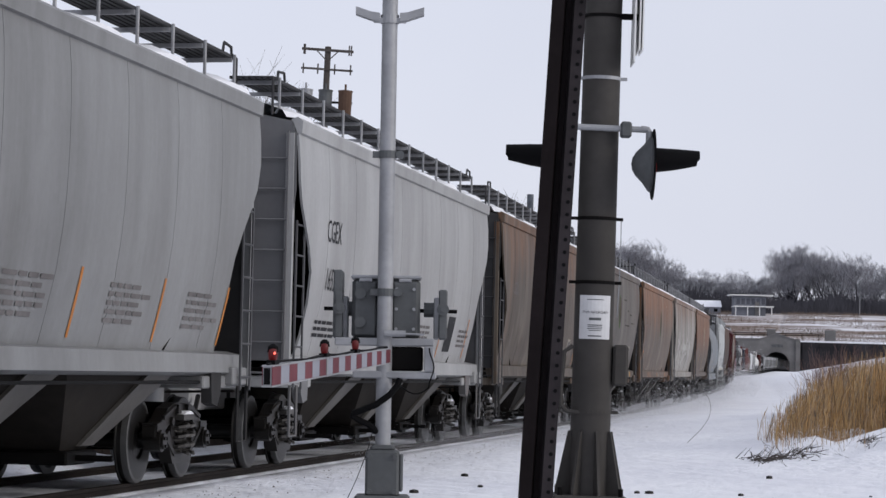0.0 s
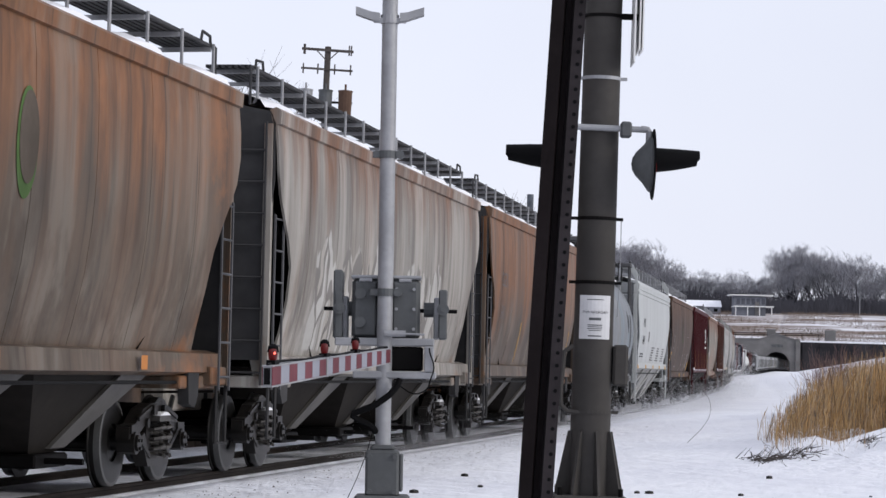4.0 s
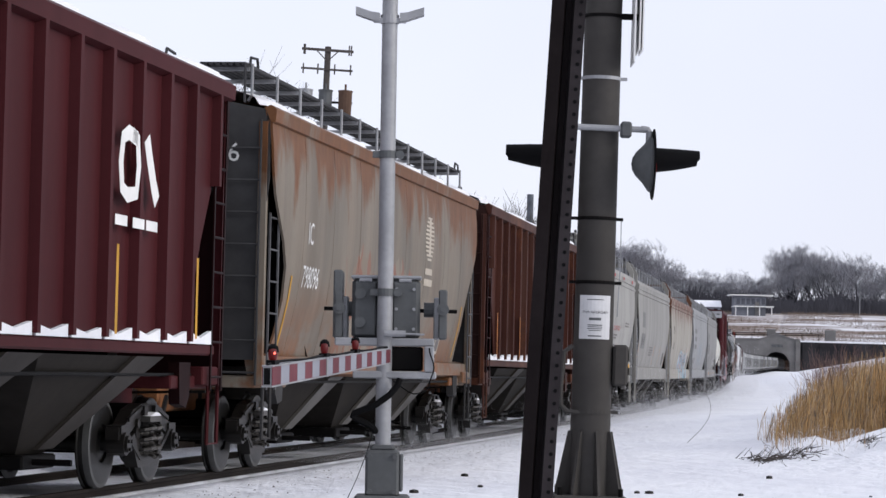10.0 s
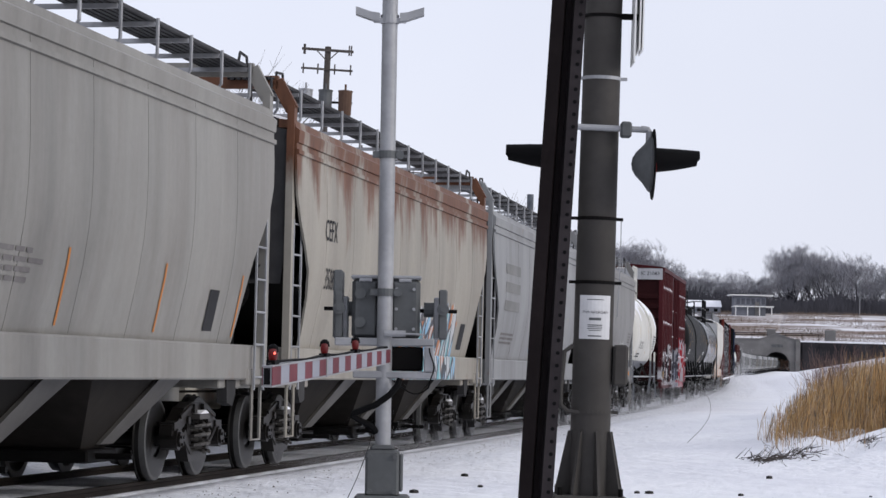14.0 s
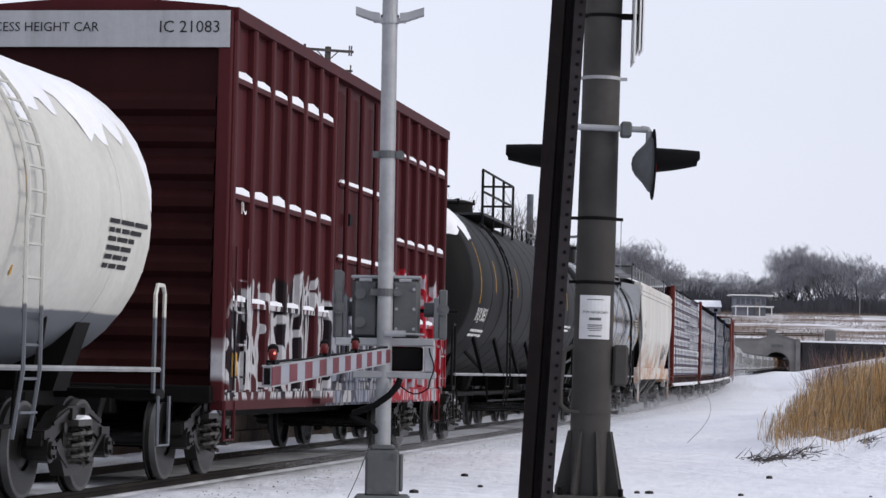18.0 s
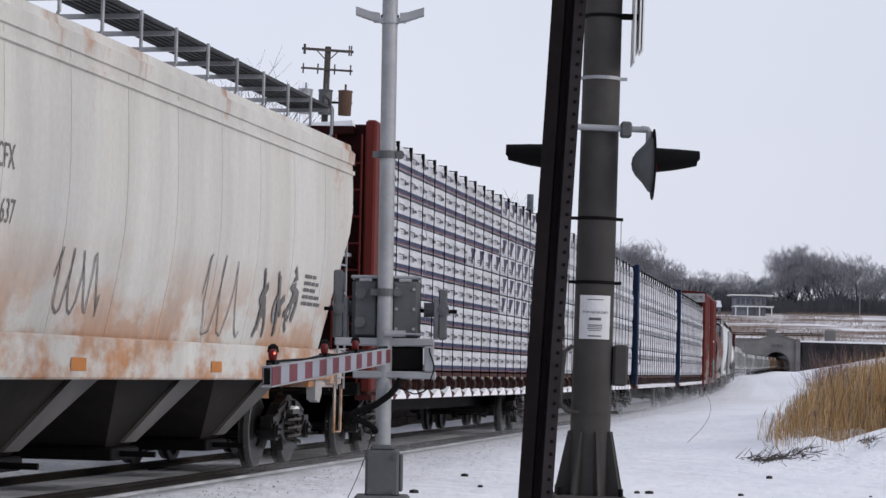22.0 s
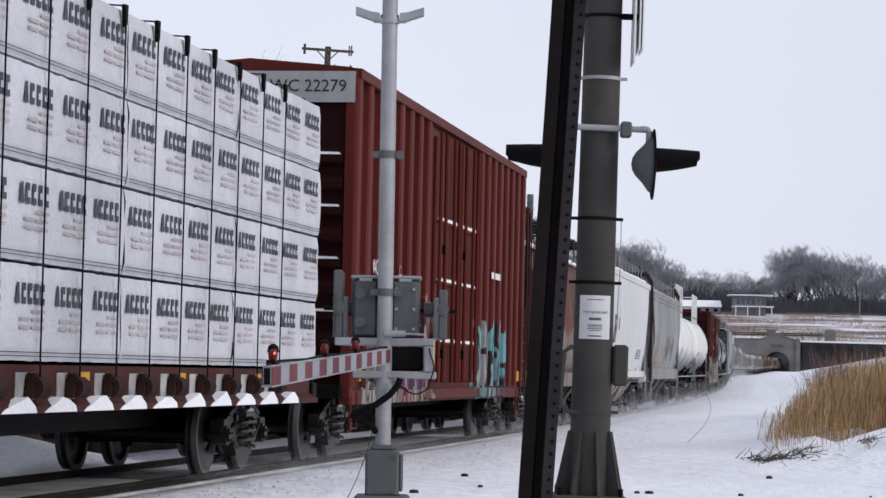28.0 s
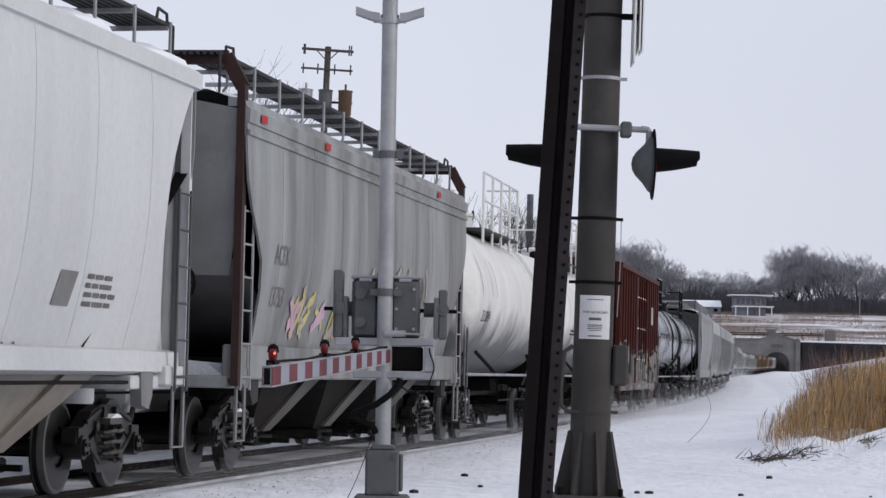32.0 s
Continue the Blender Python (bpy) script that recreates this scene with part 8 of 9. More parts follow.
for y, z, wd in ((1.9, 3.5, 1.0), (3.3, 3.2, 0.5), (4.3, 3.1, 0.7), (2.6, 2.75, 1.6), (4.8, 2.85, 0.9)):
    patch(c, "round", y, y + wd, z, z + 0.035, DARKSCUFF, "scuff_mark", -0.6)
patch(c, "round", 4.9, 5.4, 1.55, 2.15, PALEMARK, "data_panel")
patch(c, "round", 4.96, 5.34, 1.6, 2.1, FADED, "data_panel", lift=0.003)
squares(c, (-5.2, -1.5, 1.5, 5.5), 1.22, YELLOW, w=0.26, h=0.14)
c = hopper_car(4, ORANGEP, "orange-brown rusty covered hopper car with a slim green emblem")
oval(c, "round", 0.7, 3.12, 0.28, 0.48, GREENP, "worn green emblem")
oval(c, "round", 0.73, 3.17, 0.25, 0.40, EMBROWN, "", 0.004)
letters(c, "round", "1684", -6.2, 2.4, 0.4, FADED)
patch(c, "round", -6.9, -6.5, 1.8, 2.1, ORANGE, "reflector")
end_letters(c, "CGEX", 0.5, -8.082, 4.02, 0.3, DARKINK)
end_letters(c, "1684", 0.5, -8.082, 3.72, 0.3, DARKINK)
small_print(c, "round", -7.0, 3.2, 0.5, 4, FADED, seed=2)
squares(c, (-4.4, 0.2, 4.6), 1.22, ORANGE, w=0.22, h=0.14)
c = hopper_car(5, paint("pale_tan_paint", (0.33, 0.31, 0.28), 0.2, (0.2, 0.095, 0.05), grime=0.35, streak=0.7, pale=0.4, pale_col=(0.42, 0.40, 0.37), cap=3.9, drips=0.1, seams=0.5, spray=((-5.6, 4.2, 1.5, 2.75, [(0.37, 0.36, 0.34), (0.33, 0.31, 0.28), (0.40, 0.39, 0.37), (0.29, 0.28, 0.26)], (0.15, 0.14, 0.13), (0.42, 0.41, 0.39), 0.2, 61, 0.9),)), "pale tan covered hopper car with rust runs and whitish graffiti")
c = hopper_car(6, paint("orange_streaked_paint", (0.125, 0.10, 0.08), 0.2, (0.25, 0.105, 0.042), grime=0.45, streak=0.9, cap=2.6, pale=0.2, pale_col=(0.19, 0.155, 0.125), drips=0.07, seams=1.0), "orange-brown rusty covered hopper car with pale round emblem")
letters(c, "round", "CGEX", -6.0, 3.05, 0.40, FADED)
letters(c, "round", "1690", -6.0, 2.42, 0.40, FADED)
RIMBROWN = plain("dark_brown_rim", (0.07, 0.055, 0.045), 0.7, 0, 0.3, 4, 0.1, 0.002)
oval(c, "round", 0.65, 3.1, 0.44, 0.54, PALEMARK, "pale round emblem")
oval(c, "round", 0.65, 3.1, 0.40, 0.49, RIMBROWN, "", 0.003)
oval(c, "round", 0.65, 3.1, 0.36, 0.44, PALEMARK, "", 0.006)
for y, z, ry, rz in ((0.66, 3.3, 0.08, 0.12), (0.72, 3.05, 0.13, 0.22), (0.55, 2.98, 0.1, 0.1)):
    oval(c, "round", y, z, ry, rz, RIMBROWN, "", 0.009)
strips(c, "round", (-2.9, 1.2, 6.3), 1.5, 2.3, YELLOW)
strips(c, "round", (-1.2, 3.4), 1.5, 2.2, PALEMARK, 0.05)
patch(c, "round", 4.4, 4.9, 1.6, 2.1, PALEMARK, "data_panel")
patch(c, "round", 4.46, 4.84, 1.65, 2.05, FADED, "data_panel", lift=0.003)
scrawl(c, "round", 3.0, 1.6, 0.9, 0.7, FADED, 6)

# car 7: cylindrical hopper
GREYSTRIPE = plain("worn_primer", (0.22, 0.205, 0.20), 0.6, 0, 0.2, 2, 0.1, 0.002)
c = hopper_car(7, BLUEGREY, "faded blue-grey cylindrical hopper car with worn upright bands")
letters(c, "barrel", "CN 382258", -5.7, 2.55, 0.32, DARKINK)
for z in (3.4, 3.0):
    patch(c, "barrel", -6.4, -5.6, z - 0.12, z + 0.12, FADED, "name_bar", lift=0.004)
patch(c, "barrel", 5.0, 5.15, 2.55, 3.2, DARKINK, "worn_emblem", lift=0.004)
patch(c, "barrel", 5.25, 5.4, 2.7, 3.1, DARKINK, "worn_emblem", -0.2, lift=0.004)
patch(c, "barrel", 5.9, 6.1, 2.1, 3.1, DARKINK, "worn_emblem", lift=0.004)
strips(c, "barrel", (-5.4, -2.4, 1.2, 4.2, 6.6), 1.38, 2.0, YELLOW, 0.06, 0.12)
patch(c, "barrel", 5.0, 5.4, 1.5, 1.75, FADED, "data_panel", lift=0.004)
# flat black disc paints the dark of a round hole in the end
g = Geo().lathe([(-7.30, 0.002), (-7.30, 0.17)], "y", 16, (0.75, 0, 2.2))
part("man_hole", g, BLACK, c)

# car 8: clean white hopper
# end paint is darker than the sides: the end's shade put into its colour
c = hopper_car(8, paint("clean_white_paint", (0.42, 0.435, 0.43), 0, grime=0.15, streak=0.15, rough=0.45), "clean white covered hopper car with shade-greyed ends and orange reflectors", {BAYGREY: BAYWHITE, BAYS: BAYWHITE, ENDS: paint("shaded_pale_end", (0.24, 0.25, 0.26), 0, grime=0.35, streak=0.4)})
letters(c, "smooth", "WFRX", -5.3, 3.0, 0.42, DARKINK)
letters(c, "smooth", "454043", -5.3, 2.42, 0.42, DARKINK)
small_print(c, "smooth", -6.0, 1.95, 1.6, 2, DARKINK, seed=6)
patch(c, "smooth", -3.2, -2.8, 2.4, 2.75, FADED, "data_panel")
squares(c, (-7.2, -3.6, 0.0, 3.4, 6.6), 1.49, YELLOW, "thin")
for k in range(3):
    small_print(c, "smooth", -1.0 + 2.8 * k, 2.2, 1.3, 6, FADED, seed=30 + k)
end_letters(c, "WFRX", 0.98, -8.082, 3.15, 0.30, DARKINK)
end_letters(c, "454043", 0.92, -8.082, 2.78, 0.30, DARKINK)

# car 9: dark brown
c = hopper_car(9, DKBROWN, "dark brown covered hopper car with faded green oval emblem")
oval(c, "round", 0.3, 3.12, 0.40, 0.50, GREENP, "green oval emblem")
oval(c, "round", 0.3, 3.16, 0.37, 0.44, DKBROWN, "", 0.004)
letters(c, "round", "CGEX", -5.8, 2.7, 0.40, FADED)
patch(c, "round", -7.0, -6.6, 1.85, 2.2, YELLOW, "reflector", 0.15)
patch(c, "round", 4.8, 5.3, 1.6, 2.2, PALEMARK, "data_panel")
patch(c, "round", 4.86, 5.24, 1.65, 2.15, FADED, "data_panel", lift=0.003)
patch(c, "round", 6.4, 6.75, 1.5, 1.85, YELLOW, "reflector")
squares(c, (-1.0, 2.6), 1.22, YELLOW)

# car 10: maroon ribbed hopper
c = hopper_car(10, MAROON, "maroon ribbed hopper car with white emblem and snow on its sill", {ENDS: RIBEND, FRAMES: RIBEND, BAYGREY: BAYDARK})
part("emblem_stroke", ribbon("ribbed", [(4.3, 3.44), (4.0, 3.48), (3.82, 3.42), (3.76, 3.18), (3.82, 2.94), (4.0, 2.88), (4.3, 2.92), (4.36, 3.18), (4.3, 3.44), (4.14, 3.47)], 0.15, 0.098), WHITE, c)
part("emblem_stroke", ribbon("ribbed", [(4.62, 3.48), (4.72, 3.3), (4.9, 3.02), (5.02, 2.88)], 0.2, 0.098), WHITE, c)
for y in (3.62, 4.2, 4.66):
    patch(c, "ribbed", y, y + 0.4, 2.58, 2.68, WHITE, "web_bar", lift=0.098)
for y, t in ((-5.9, "6"), (-4.9, "7"), (-3.9, "9")):
    letters(c, "ribbed", t, y, 2.4, 0.34, WHITE)
for y in (-5.9, -4.6):
    letters(c, "ribbed", "C" if y < -5 else "G", y, 2.95, 0.34, WHITE)
end_letters(c, "59", 0.85, -8.082, 3.72, 0.36, WHITE)
for y in (-6.9, -3.4, 0.2, 3.7, 6.6):
    patch(c, "ribbed", y, y + 0.08, 1.55, 2.4, YELLOW, "reflective_strip", lift=0.098)
# car 11: beige
c = hopper_car(11, paint("beige_rust_paint2", (0.205, 0.178, 0.143), 0.25, (0.17, 0.066, 0.024), grime=0.35, streak=0.5, cap=3.6, pale=0.15, seams=0.25, foot=1.95, spray=((-3.4, 1.9, 1.3, 2.7, [(0.205, 0.178, 0.143), (0.19, 0.155, 0.12), (0.215, 0.185, 0.15)], (0.205, 0.095, 0.066), (0.2, 0.145, 0.11), 0.12, 71, 0.9),)), "beige hopper car with rust blotches and red graffiti outline")
letters(c, "round", "IC", -5.9, 2.95, 0.40, WHITE)
letters(c, "round", "798096", -5.7, 2.4, 0.40, WHITE)
CREAMMARK = plain("worn_cream_marking", (0.50, 0.45, 0.38), 0.6, 0, 0.25, 4, 0.1, 0.002)
for k in range(11):
    wd = 0.4 * math.sqrt(max(0.05, 1 - ((k - 5) / 5.6) ** 2))
    patch(c, "round", 3.0 - wd, 3.0 + wd, 3.03 + 0.066 * k, 3.063 + 0.066 * k, CREAMMARK, "emblem_stroke")
patch(c, "round", 2.92, 3.09, 3.1, 3.56, CREAMMARK, "emblem_figure", lift=0.003)
oval(c, "round", 3.0, 3.62, 0.1, 0.1, CREAMMARK, "", 0.003)
patch(c, "round", 2.68, 3.30, 2.80, 2.90, CREAMMARK, "name_bar")
patch(c, "round", 2.62, 3.38, 2.62, 2.73, CREAMMARK, "name_bar")
patch(c, "round", 4.7, 5.1, 1.55, 2.1, PALEMARK, "data_panel")
patch(c, "round", 4.76, 5.04, 1.6, 2.05, FADED, "data_panel", lift=0.003)
strips(c, "round", (-6.8, 6.7), 1.5, 2.4, YELLOW)
end_letters(c, "796", 0.9, -8.082, 3.8, 0.32, WHITE)
# car 12: rust red ribbed
c = hopper_car(12, RUSTRED, "rust-red ribbed hopper car with snow on its sill", {ENDS: paint("dark_rust_end", (0.03, 0.014, 0.012), 0.2, (0.06, 0.025, 0.016)), FRAMES: BOXEND, BAYGREY: BAYDARK})
for y in (-7.0, -3.6, 0.2, 3.9, 6.8):
    patch(c, "ribbed", y, y + 0.07, 1.55, 2.4, ORANGE, "reflective_strip", lift=0.098)
scrawl(c, "ribbed", 1.9, 1.6, 0.5, 1.0, PALEMARK, 21, 3)
patch(c, "ribbed", 5.0, 5.4, 1.6, 2.1, PALEMARK, "data_panel")
patch(c, "ribbed", 5.06, 5.34, 1.65, 2.05, FADED, "data_panel", lift=0.003)
# cars 13 to 17: stone grey hoppers
SLATE = plain("slate_panel", (0.20, 0.20, 0.20), 0.6, 0, 0.2, 5, 0.1, 0.002)
c = hopper_car(13, paint("warm_white_paint", (0.32, 0.313, 0.29), 0.04, grime=0.3, streak=0.4), "off-white covered hopper car with red eave reflectors and blue-black lettering", {ENDS: ENDGREY})
BLUEINK = plain("blue_black_marking", (0.03, 0.05, 0.08), 0.6, 0, 0.2, 6, 0.1, 0.002)
letters(c, "smooth", "CEFX", -5.4, 3.0, 0.44, BLUEINK)
letters(c, "smooth", "71398", -5.4, 2.5, 0.44, BLUEINK)
for y in (-6.8, -3.4, 0.0, 3.2, 6.4):
    patch(c, "flat", y, y + 0.34, 4.09, 4.18, REDMARK, "reflector", lift=0.075)
letters(c, "smooth", "DO NOT HAMMER ON CAR", 1.5, 2.62, 0.2, REDMARK)
for k in range(3):
    small_print(c, "smooth", 0.2, 2.4 - 0.3 * k, 1.6, 2, FADED, seed=40 + k)
small_print(c, "smooth", 4.4, 2.8, 1.3, 2, FADED, seed=44)
patch(c, "smooth", 5.6, 6.2, 1.65, 2.15, DARKINK, "data_panel")
patch(c, "smooth", 5.66, 5.85, 1.7, 2.1, WHITE, "data_panel", lift=0.003)
squares(c, (-7.2, -3.7, 0.0, 3.5, 6.7), 1.49, YELLOW, "thin")
patch(c, "smooth", -7.2, -6.4, 1.58, 1.8, YELLOW, "reflector")
c = hopper_car(14, STONEP, "stone-grey covered hopper car with dark number panels")
patch(c, "framed", -6.1, -4.9, 2.85, 3.35, SLATE, "number_panel")
patch(c, "framed", -6.3, -4.6, 2.15, 2.65, SLATE, "number_panel")
letters(c, "framed", "SMW", -5.5, 3.1, 0.40, DARKINK, squeeze=0.7)
letters(c, "framed", "841253", -5.45, 2.4, 0.42, DARKINK, squeeze=0.75)
patch(c, "framed", 5.5, 5.9, 1.65, 2.1, DARKINK, "data_panel")
strips(c, "framed", (-7.0, 0.4, 3.6, 6.8), 1.6, 2.3, ORANGE, 0.06)
small_print(c, "framed", -2.0, 2.2, 1.5, 4, FADED, seed=50)
c = hopper_car(15, paint("rust_capped_paint", (0.33, 0.31, 0.27), 0.1, (0.15, 0.055, 0.026), grime=0.25, streak=0.3, cap=3.6, drips=0.2, spray=((-0.9, 5.2, 1.12, 2.25, [(0.14, 0.30, 0.48), (0.45, 0.47, 0.5), (0.2, 0.4, 0.58), (0.42, 0.15, 0.05), (0.12, 0.36, 0.42)], (0.04, 0.045, 0.06), (0.5, 0.52, 0.55), 0.22, 51, 0.6),)), "stone-grey hopper car with rusty eaves and blue graffiti")
letters(c, "framed", "CEFX", -6.0, 3.05, 0.40, DARKINK)
letters(c, "framed", "350802", -5.8, 2.42, 0.40, DARKINK, squeeze=0.7)
patch(c, "framed", 5.6, 6.1, 1.65, 2.1, DARKINK, "data_panel")
c = hopper_car(16, paint("cool_grey_paint", (0.25, 0.257, 0.265), 0.05, grime=0.35, streak=0.4), "cool grey covered hopper car with dark lettering and blue scrawls")
for k in range(3):
    patch(c, "framed", -6.4, -4.2, 3.2 - 0.36 * k, 3.4 - 0.36 * k, SLATE, "name_bar")
small_print(c, "framed", -6.4, 2.0, 2.0, 3, FADED, seed=61)
scrawl(c, "framed", -2.0, 1.7, 4.0, 1.1, SKYBLUE, 62, 5)
scrawl(c, "framed", 2.6, 1.7, 3.0, 0.9, PALEMARK, 63, 4)
c = hopper_car(17, paint("grey_hopper_paint", (0.195, 0.192, 0.186), 0.03, grime=0.35, streak=0.4), "grey covered hopper car with dark number panels and orange sill reflectors")
patch(c, "framed", -6.7, -5.6, 2.98, 3.42, SLATE, "number_panel")
patch(c, "framed", -6.7, -4.9, 2.35, 2.88, SLATE, "number_panel")
letters(c, "framed", "WFRX", -6.15, 3.2, 0.36, DARKINK, squeeze=0.7)
letters(c, "framed", "840937", -5.8, 2.6, 0.46, DARKINK, squeeze=0.75)
patch(c, "framed", -3.9, -3.6, 1.95, 2.3, FADED, "data_panel")
squares(c, (-8.05, -3.8, -0.6, 3.6, 6.9), 1.26, ORANGE)
scrawl(c, "framed", -6.0, 1.75, 3.2, 0.5, FADED, 64, 5)
scrawl(c, "framed", 1.0, 1.8, 1.3, 0.8, FADED, 65, 3)
graffiti(c, "framed", 2.6, 4.4, 1.7, 2.3, [PALEMARK, WHITE], 66, 4, 0.05, "white sprayed tag")
scrawl(c, "sill", 3.0, 1.14, 0.9, 0.34, WHITE, 67, 2)
small_print(c, "sill", -1.6, 1.2, 1.8, 1, FADED, seed=68)
patch(c, "framed", 5.6, 6.1, 1.65, 2.1, DARKINK, "data_panel")
small_print(c, "framed", 5.7, 2.5, 1.0, 4, FADED, seed=69)


def finish(car, i, main, label, swaps=None):
    tagged(car, label)
    repaint(car, main, swaps)
    return put_car(car, i)


def span(i):
    return COUPLINGS[i + 1] - COUPLINGS[i]


# car 18: short white tank
c, half, top = tank_car(span(18), 1.5, 2.66, 0.75, 2, 0.85, gap=0.98, n_posts=3)
finish(c, 18, paint("cream_tank_paint", (0.60, 0.59, 0.545), 0, grime=0.15, streak=0.2, rough=0.45, low=1.74, soft_low=0.04, low_col=(0.11, 0.12, 0.14)), "short cream-white tank car with black belly and snow on top")
tank_snow(c, -half + 0.15, half - 0.03, 3, reach=1.75, tail=half)
letters(c, "tank", "UTLX 300231", -2.0, 2.26, 0.36, DARKINK)
small_print(c, "tank", -2.9, 1.95, 1.2, 2, DARKINK, seed=70)
small_print(c, "tank", 3.0, 2.6, 0.9, 6, DARKINK, seed=71)
for y in (-3.2, 0.6):
    part("yellow_band", ribbon("tank", [(y, 2.0), (y, 2.6), (y, 3.0)], 0.05, 0.004), YELLOW, c)
# car 19: tall maroon box car
c, end, eave = box_car(span(19), 5.40, (2.0, 3.2, 4.5), 3, 1, 1.4)
SPRAYED_MAROON = paint("maroon_paint_with_graffiti", (0.062, 0.0145, 0.017), 0.1, (0.08, 0.024, 0.02), grime=0.3, streak=0.3, spray=(
    (-end, -1.75, 0.9, 2.25, [(0.010, 0.010, 0.012), (0.062, 0.0145, 0.017), (0.012, 0.012, 0.015), (0.05, 0.013, 0.015)], (0.42, 0.42, 0.44), (0.40, 0.40, 0.42), 0.17, 3, 0.62),
    (-1.8, 2.3, 0.75, 2.3, [(0.30, 0.30, 0.32), (0.26, 0.27, 0.30), (0.33, 0.33, 0.34), (0.20, 0.22, 0.27)], (0.05, 0.055, 0.07), (0.08, 0.09, 0.12), 0.14, 7, 0.7),
    (2.35, end + 0.1, 0.75, 2.65, [(0.34, 0.33, 0.36), (0.30, 0.30, 0.34), (0.36, 0.35, 0.37), (0.28, 0.02, 0.03)], (0.27, 0.012, 0.022), (0.30, 0.014, 0.026), 0.24, 11, 0.7)))
finish(c, 19, SPRAYED_MAROON, "tall maroon box car with white end cap, snow ledges and graffiti")
part("end_cap_panel", Geo().box(-1.51, 1.51, -end - 0.105, -end - 0.092, eave - 0.32, eave + 0.09), paint("grey_white_panel", (0.37, 0.3774, 0.3922), 0, grime=0.25), c, "pale end panel for excess height")
end_letters(c, "EXCESS HEIGHT CAR", -0.7, -end - 0.112, eave - 0.10, 0.15, DARKINK)
end_letters(c, "IC 21083", 1.05, -end - 0.112, eave - 0.10, 0.19, DARKINK)
for k in range(3):
    g = Geo().box(-0.55, -0.1 + 0.1 * k, -end - 0.1, -end - 0.094, 3.98 - 0.12 * k, 4.03 - 0.12 * k)
    part("text_bar", g, WHITE, c)
letters(c, "flat", "IC", -end + 0.75, 3.1, 0.34, WHITE)
small_print(c, "flat", 0.6, 3.5, 0.8, 5, WHITE, seed=83)
patch(c, "flat", -end + 0.1, -end + 0.35, 1.15, 1.42, YELLOW, "reflector", lift=0.06)
# cars 20, 21: black tanks
c, half, top = tank_car(span(20), 1.63, 2.82, 1.6, 12, 0.85, (-4.0, 0.6), (-1.7, 0.5, 0.34), braces=(-6.2, -3.4, -1.0, 1.5, 4.0, 6.5), n_posts=4, ladder_y=-4.7)
finish(c, 20, GREYBLACK, "dull black pressure tank car with yellow strips and snowy end")
tank_snow(c, -half + 0.03, -half + 2.5, 9, 1.63, 2.82, reach=1.2, head=half)
letters(c, "big", "SHQX 50621", -half + 2.1, 2.3, 0.34, WHITE, squeeze=0.7)
small_print(c, "big", -half + 1.6, 2.0, 1.6, 2, WHITE, seed=90)
small_print(c, "big", half - 3.9, 2.35, 1.7, 2, WHITE, seed=91)
small_print(c, "big", half - 1.5, 2.9, 0.8, 8, FADED, 0.08, seed=92)
patch(c, "big", half - 5.0, half - 4.4, 1.9, 2.2, TAN, "placard")
patch(c, "big", half - 2.2, half - 1.95, 1.6, 1.95, WHITE, "placard")
for y in (-half + 3.4, -half + 6.6, half - 6.0, half - 3.4, half - 0.95):
    patch(c, "big", y, y + 0.06, 2.75, 3.35, YELLOW, "reflective_strip")
patch(c, "big", -half + 1.45, -half + 1.51, 2.5, 3.6, YELLOW, "reflective_strip")
c, half, top = tank_car(span(21), 1.63, 2.82, 2.2, 7, 0.95, (-1.2, 4.4), (-1.0, 0.52, 0.5), (-4.4, 0.1), (-6.9, -3.6, -0.2, 3.0, 6.2))
finish(c, 21, BLACKP, "glossy black tank car with yellow strips and white tags")
letters(c, "big", "TILX 305576", -half + 2.3, 2.72, 0.40, WHITE, squeeze=0.8)
small_print(c, "big", -half + 1.6, 2.32, 1.9, 2, FADED, seed=93)
for y in (-half + 0.2, -5.3, -3.9, -1.0, 2.2, half - 0.75):
    patch(c, "big", y, y + 0.06, 2.6 if abs(y) < 7 else 2.2, 3.25, YELLOW, "reflective_strip")
patch(c, "big", 5.1, 5.75, 2.35, 2.95, YELLOW, "warning_panel")
small_print(c, "big", 6.8, 2.95, 1.0, 8, PALEMARK, seed=94)
small_print(c, "big", 5.6, 2.15, 1.4, 2, PALEMARK, 0.16, seed=95)
for k, (y, mat) in enumerate(((-5.4, TAN), (-2.7, PALEMARK), (0.5, PALEMARK), (1.2, PALEMARK), (3.2, PALEMARK))):
    scrawl(c, "big", y, 1.9, 1.1, 0.6, mat, 97 + k, 5)
    scrawl(c, "big", y + 0.1, 2.0, 0.9, 0.35, mat, 197 + k, 4)
scrawl(c, "big", -2.2, 2.42, 1.0, 0.3, SPRAYORANGE, 96, 5)
scrawl(c, "big", -2.15, 2.46, 0.9, 0.26, SPRAYORANGE, 98, 4)
# car 22: cream rusty hopper
c = hopper_car(22, CREAM, "cream covered hopper car with orange rust and grey graffiti", {ENDS: paint("worn_grey_end", (0.44, 0.45, 0.46), 0.12, (0.2, 0.1, 0.05), grime=0.35)})
for o in [q for q in c.children if q.name.startswith("end_frame")]:
    bpy.data.objects.remove(o)
end_letters(c, "36637", 0.55, -8.082, 4.1, 0.26, DARKINK)
graffiti(c, "framed", 3.0, 5.0, 1.6, 2.5, [FADED, FADED, SLATE], 101, 3, 0.09, "dark sprayed graffiti")
scrawl(c, "framed", -4.6, 1.7, 1.5, 0.6, FADED, 102, 4)
scrawl(c, "framed", 0.4, 1.6, 2.0, 0.9, FADED, 103, 3)
letters(c, "framed", "ACFX", -6.3, 2.95, 0.30, FADED)
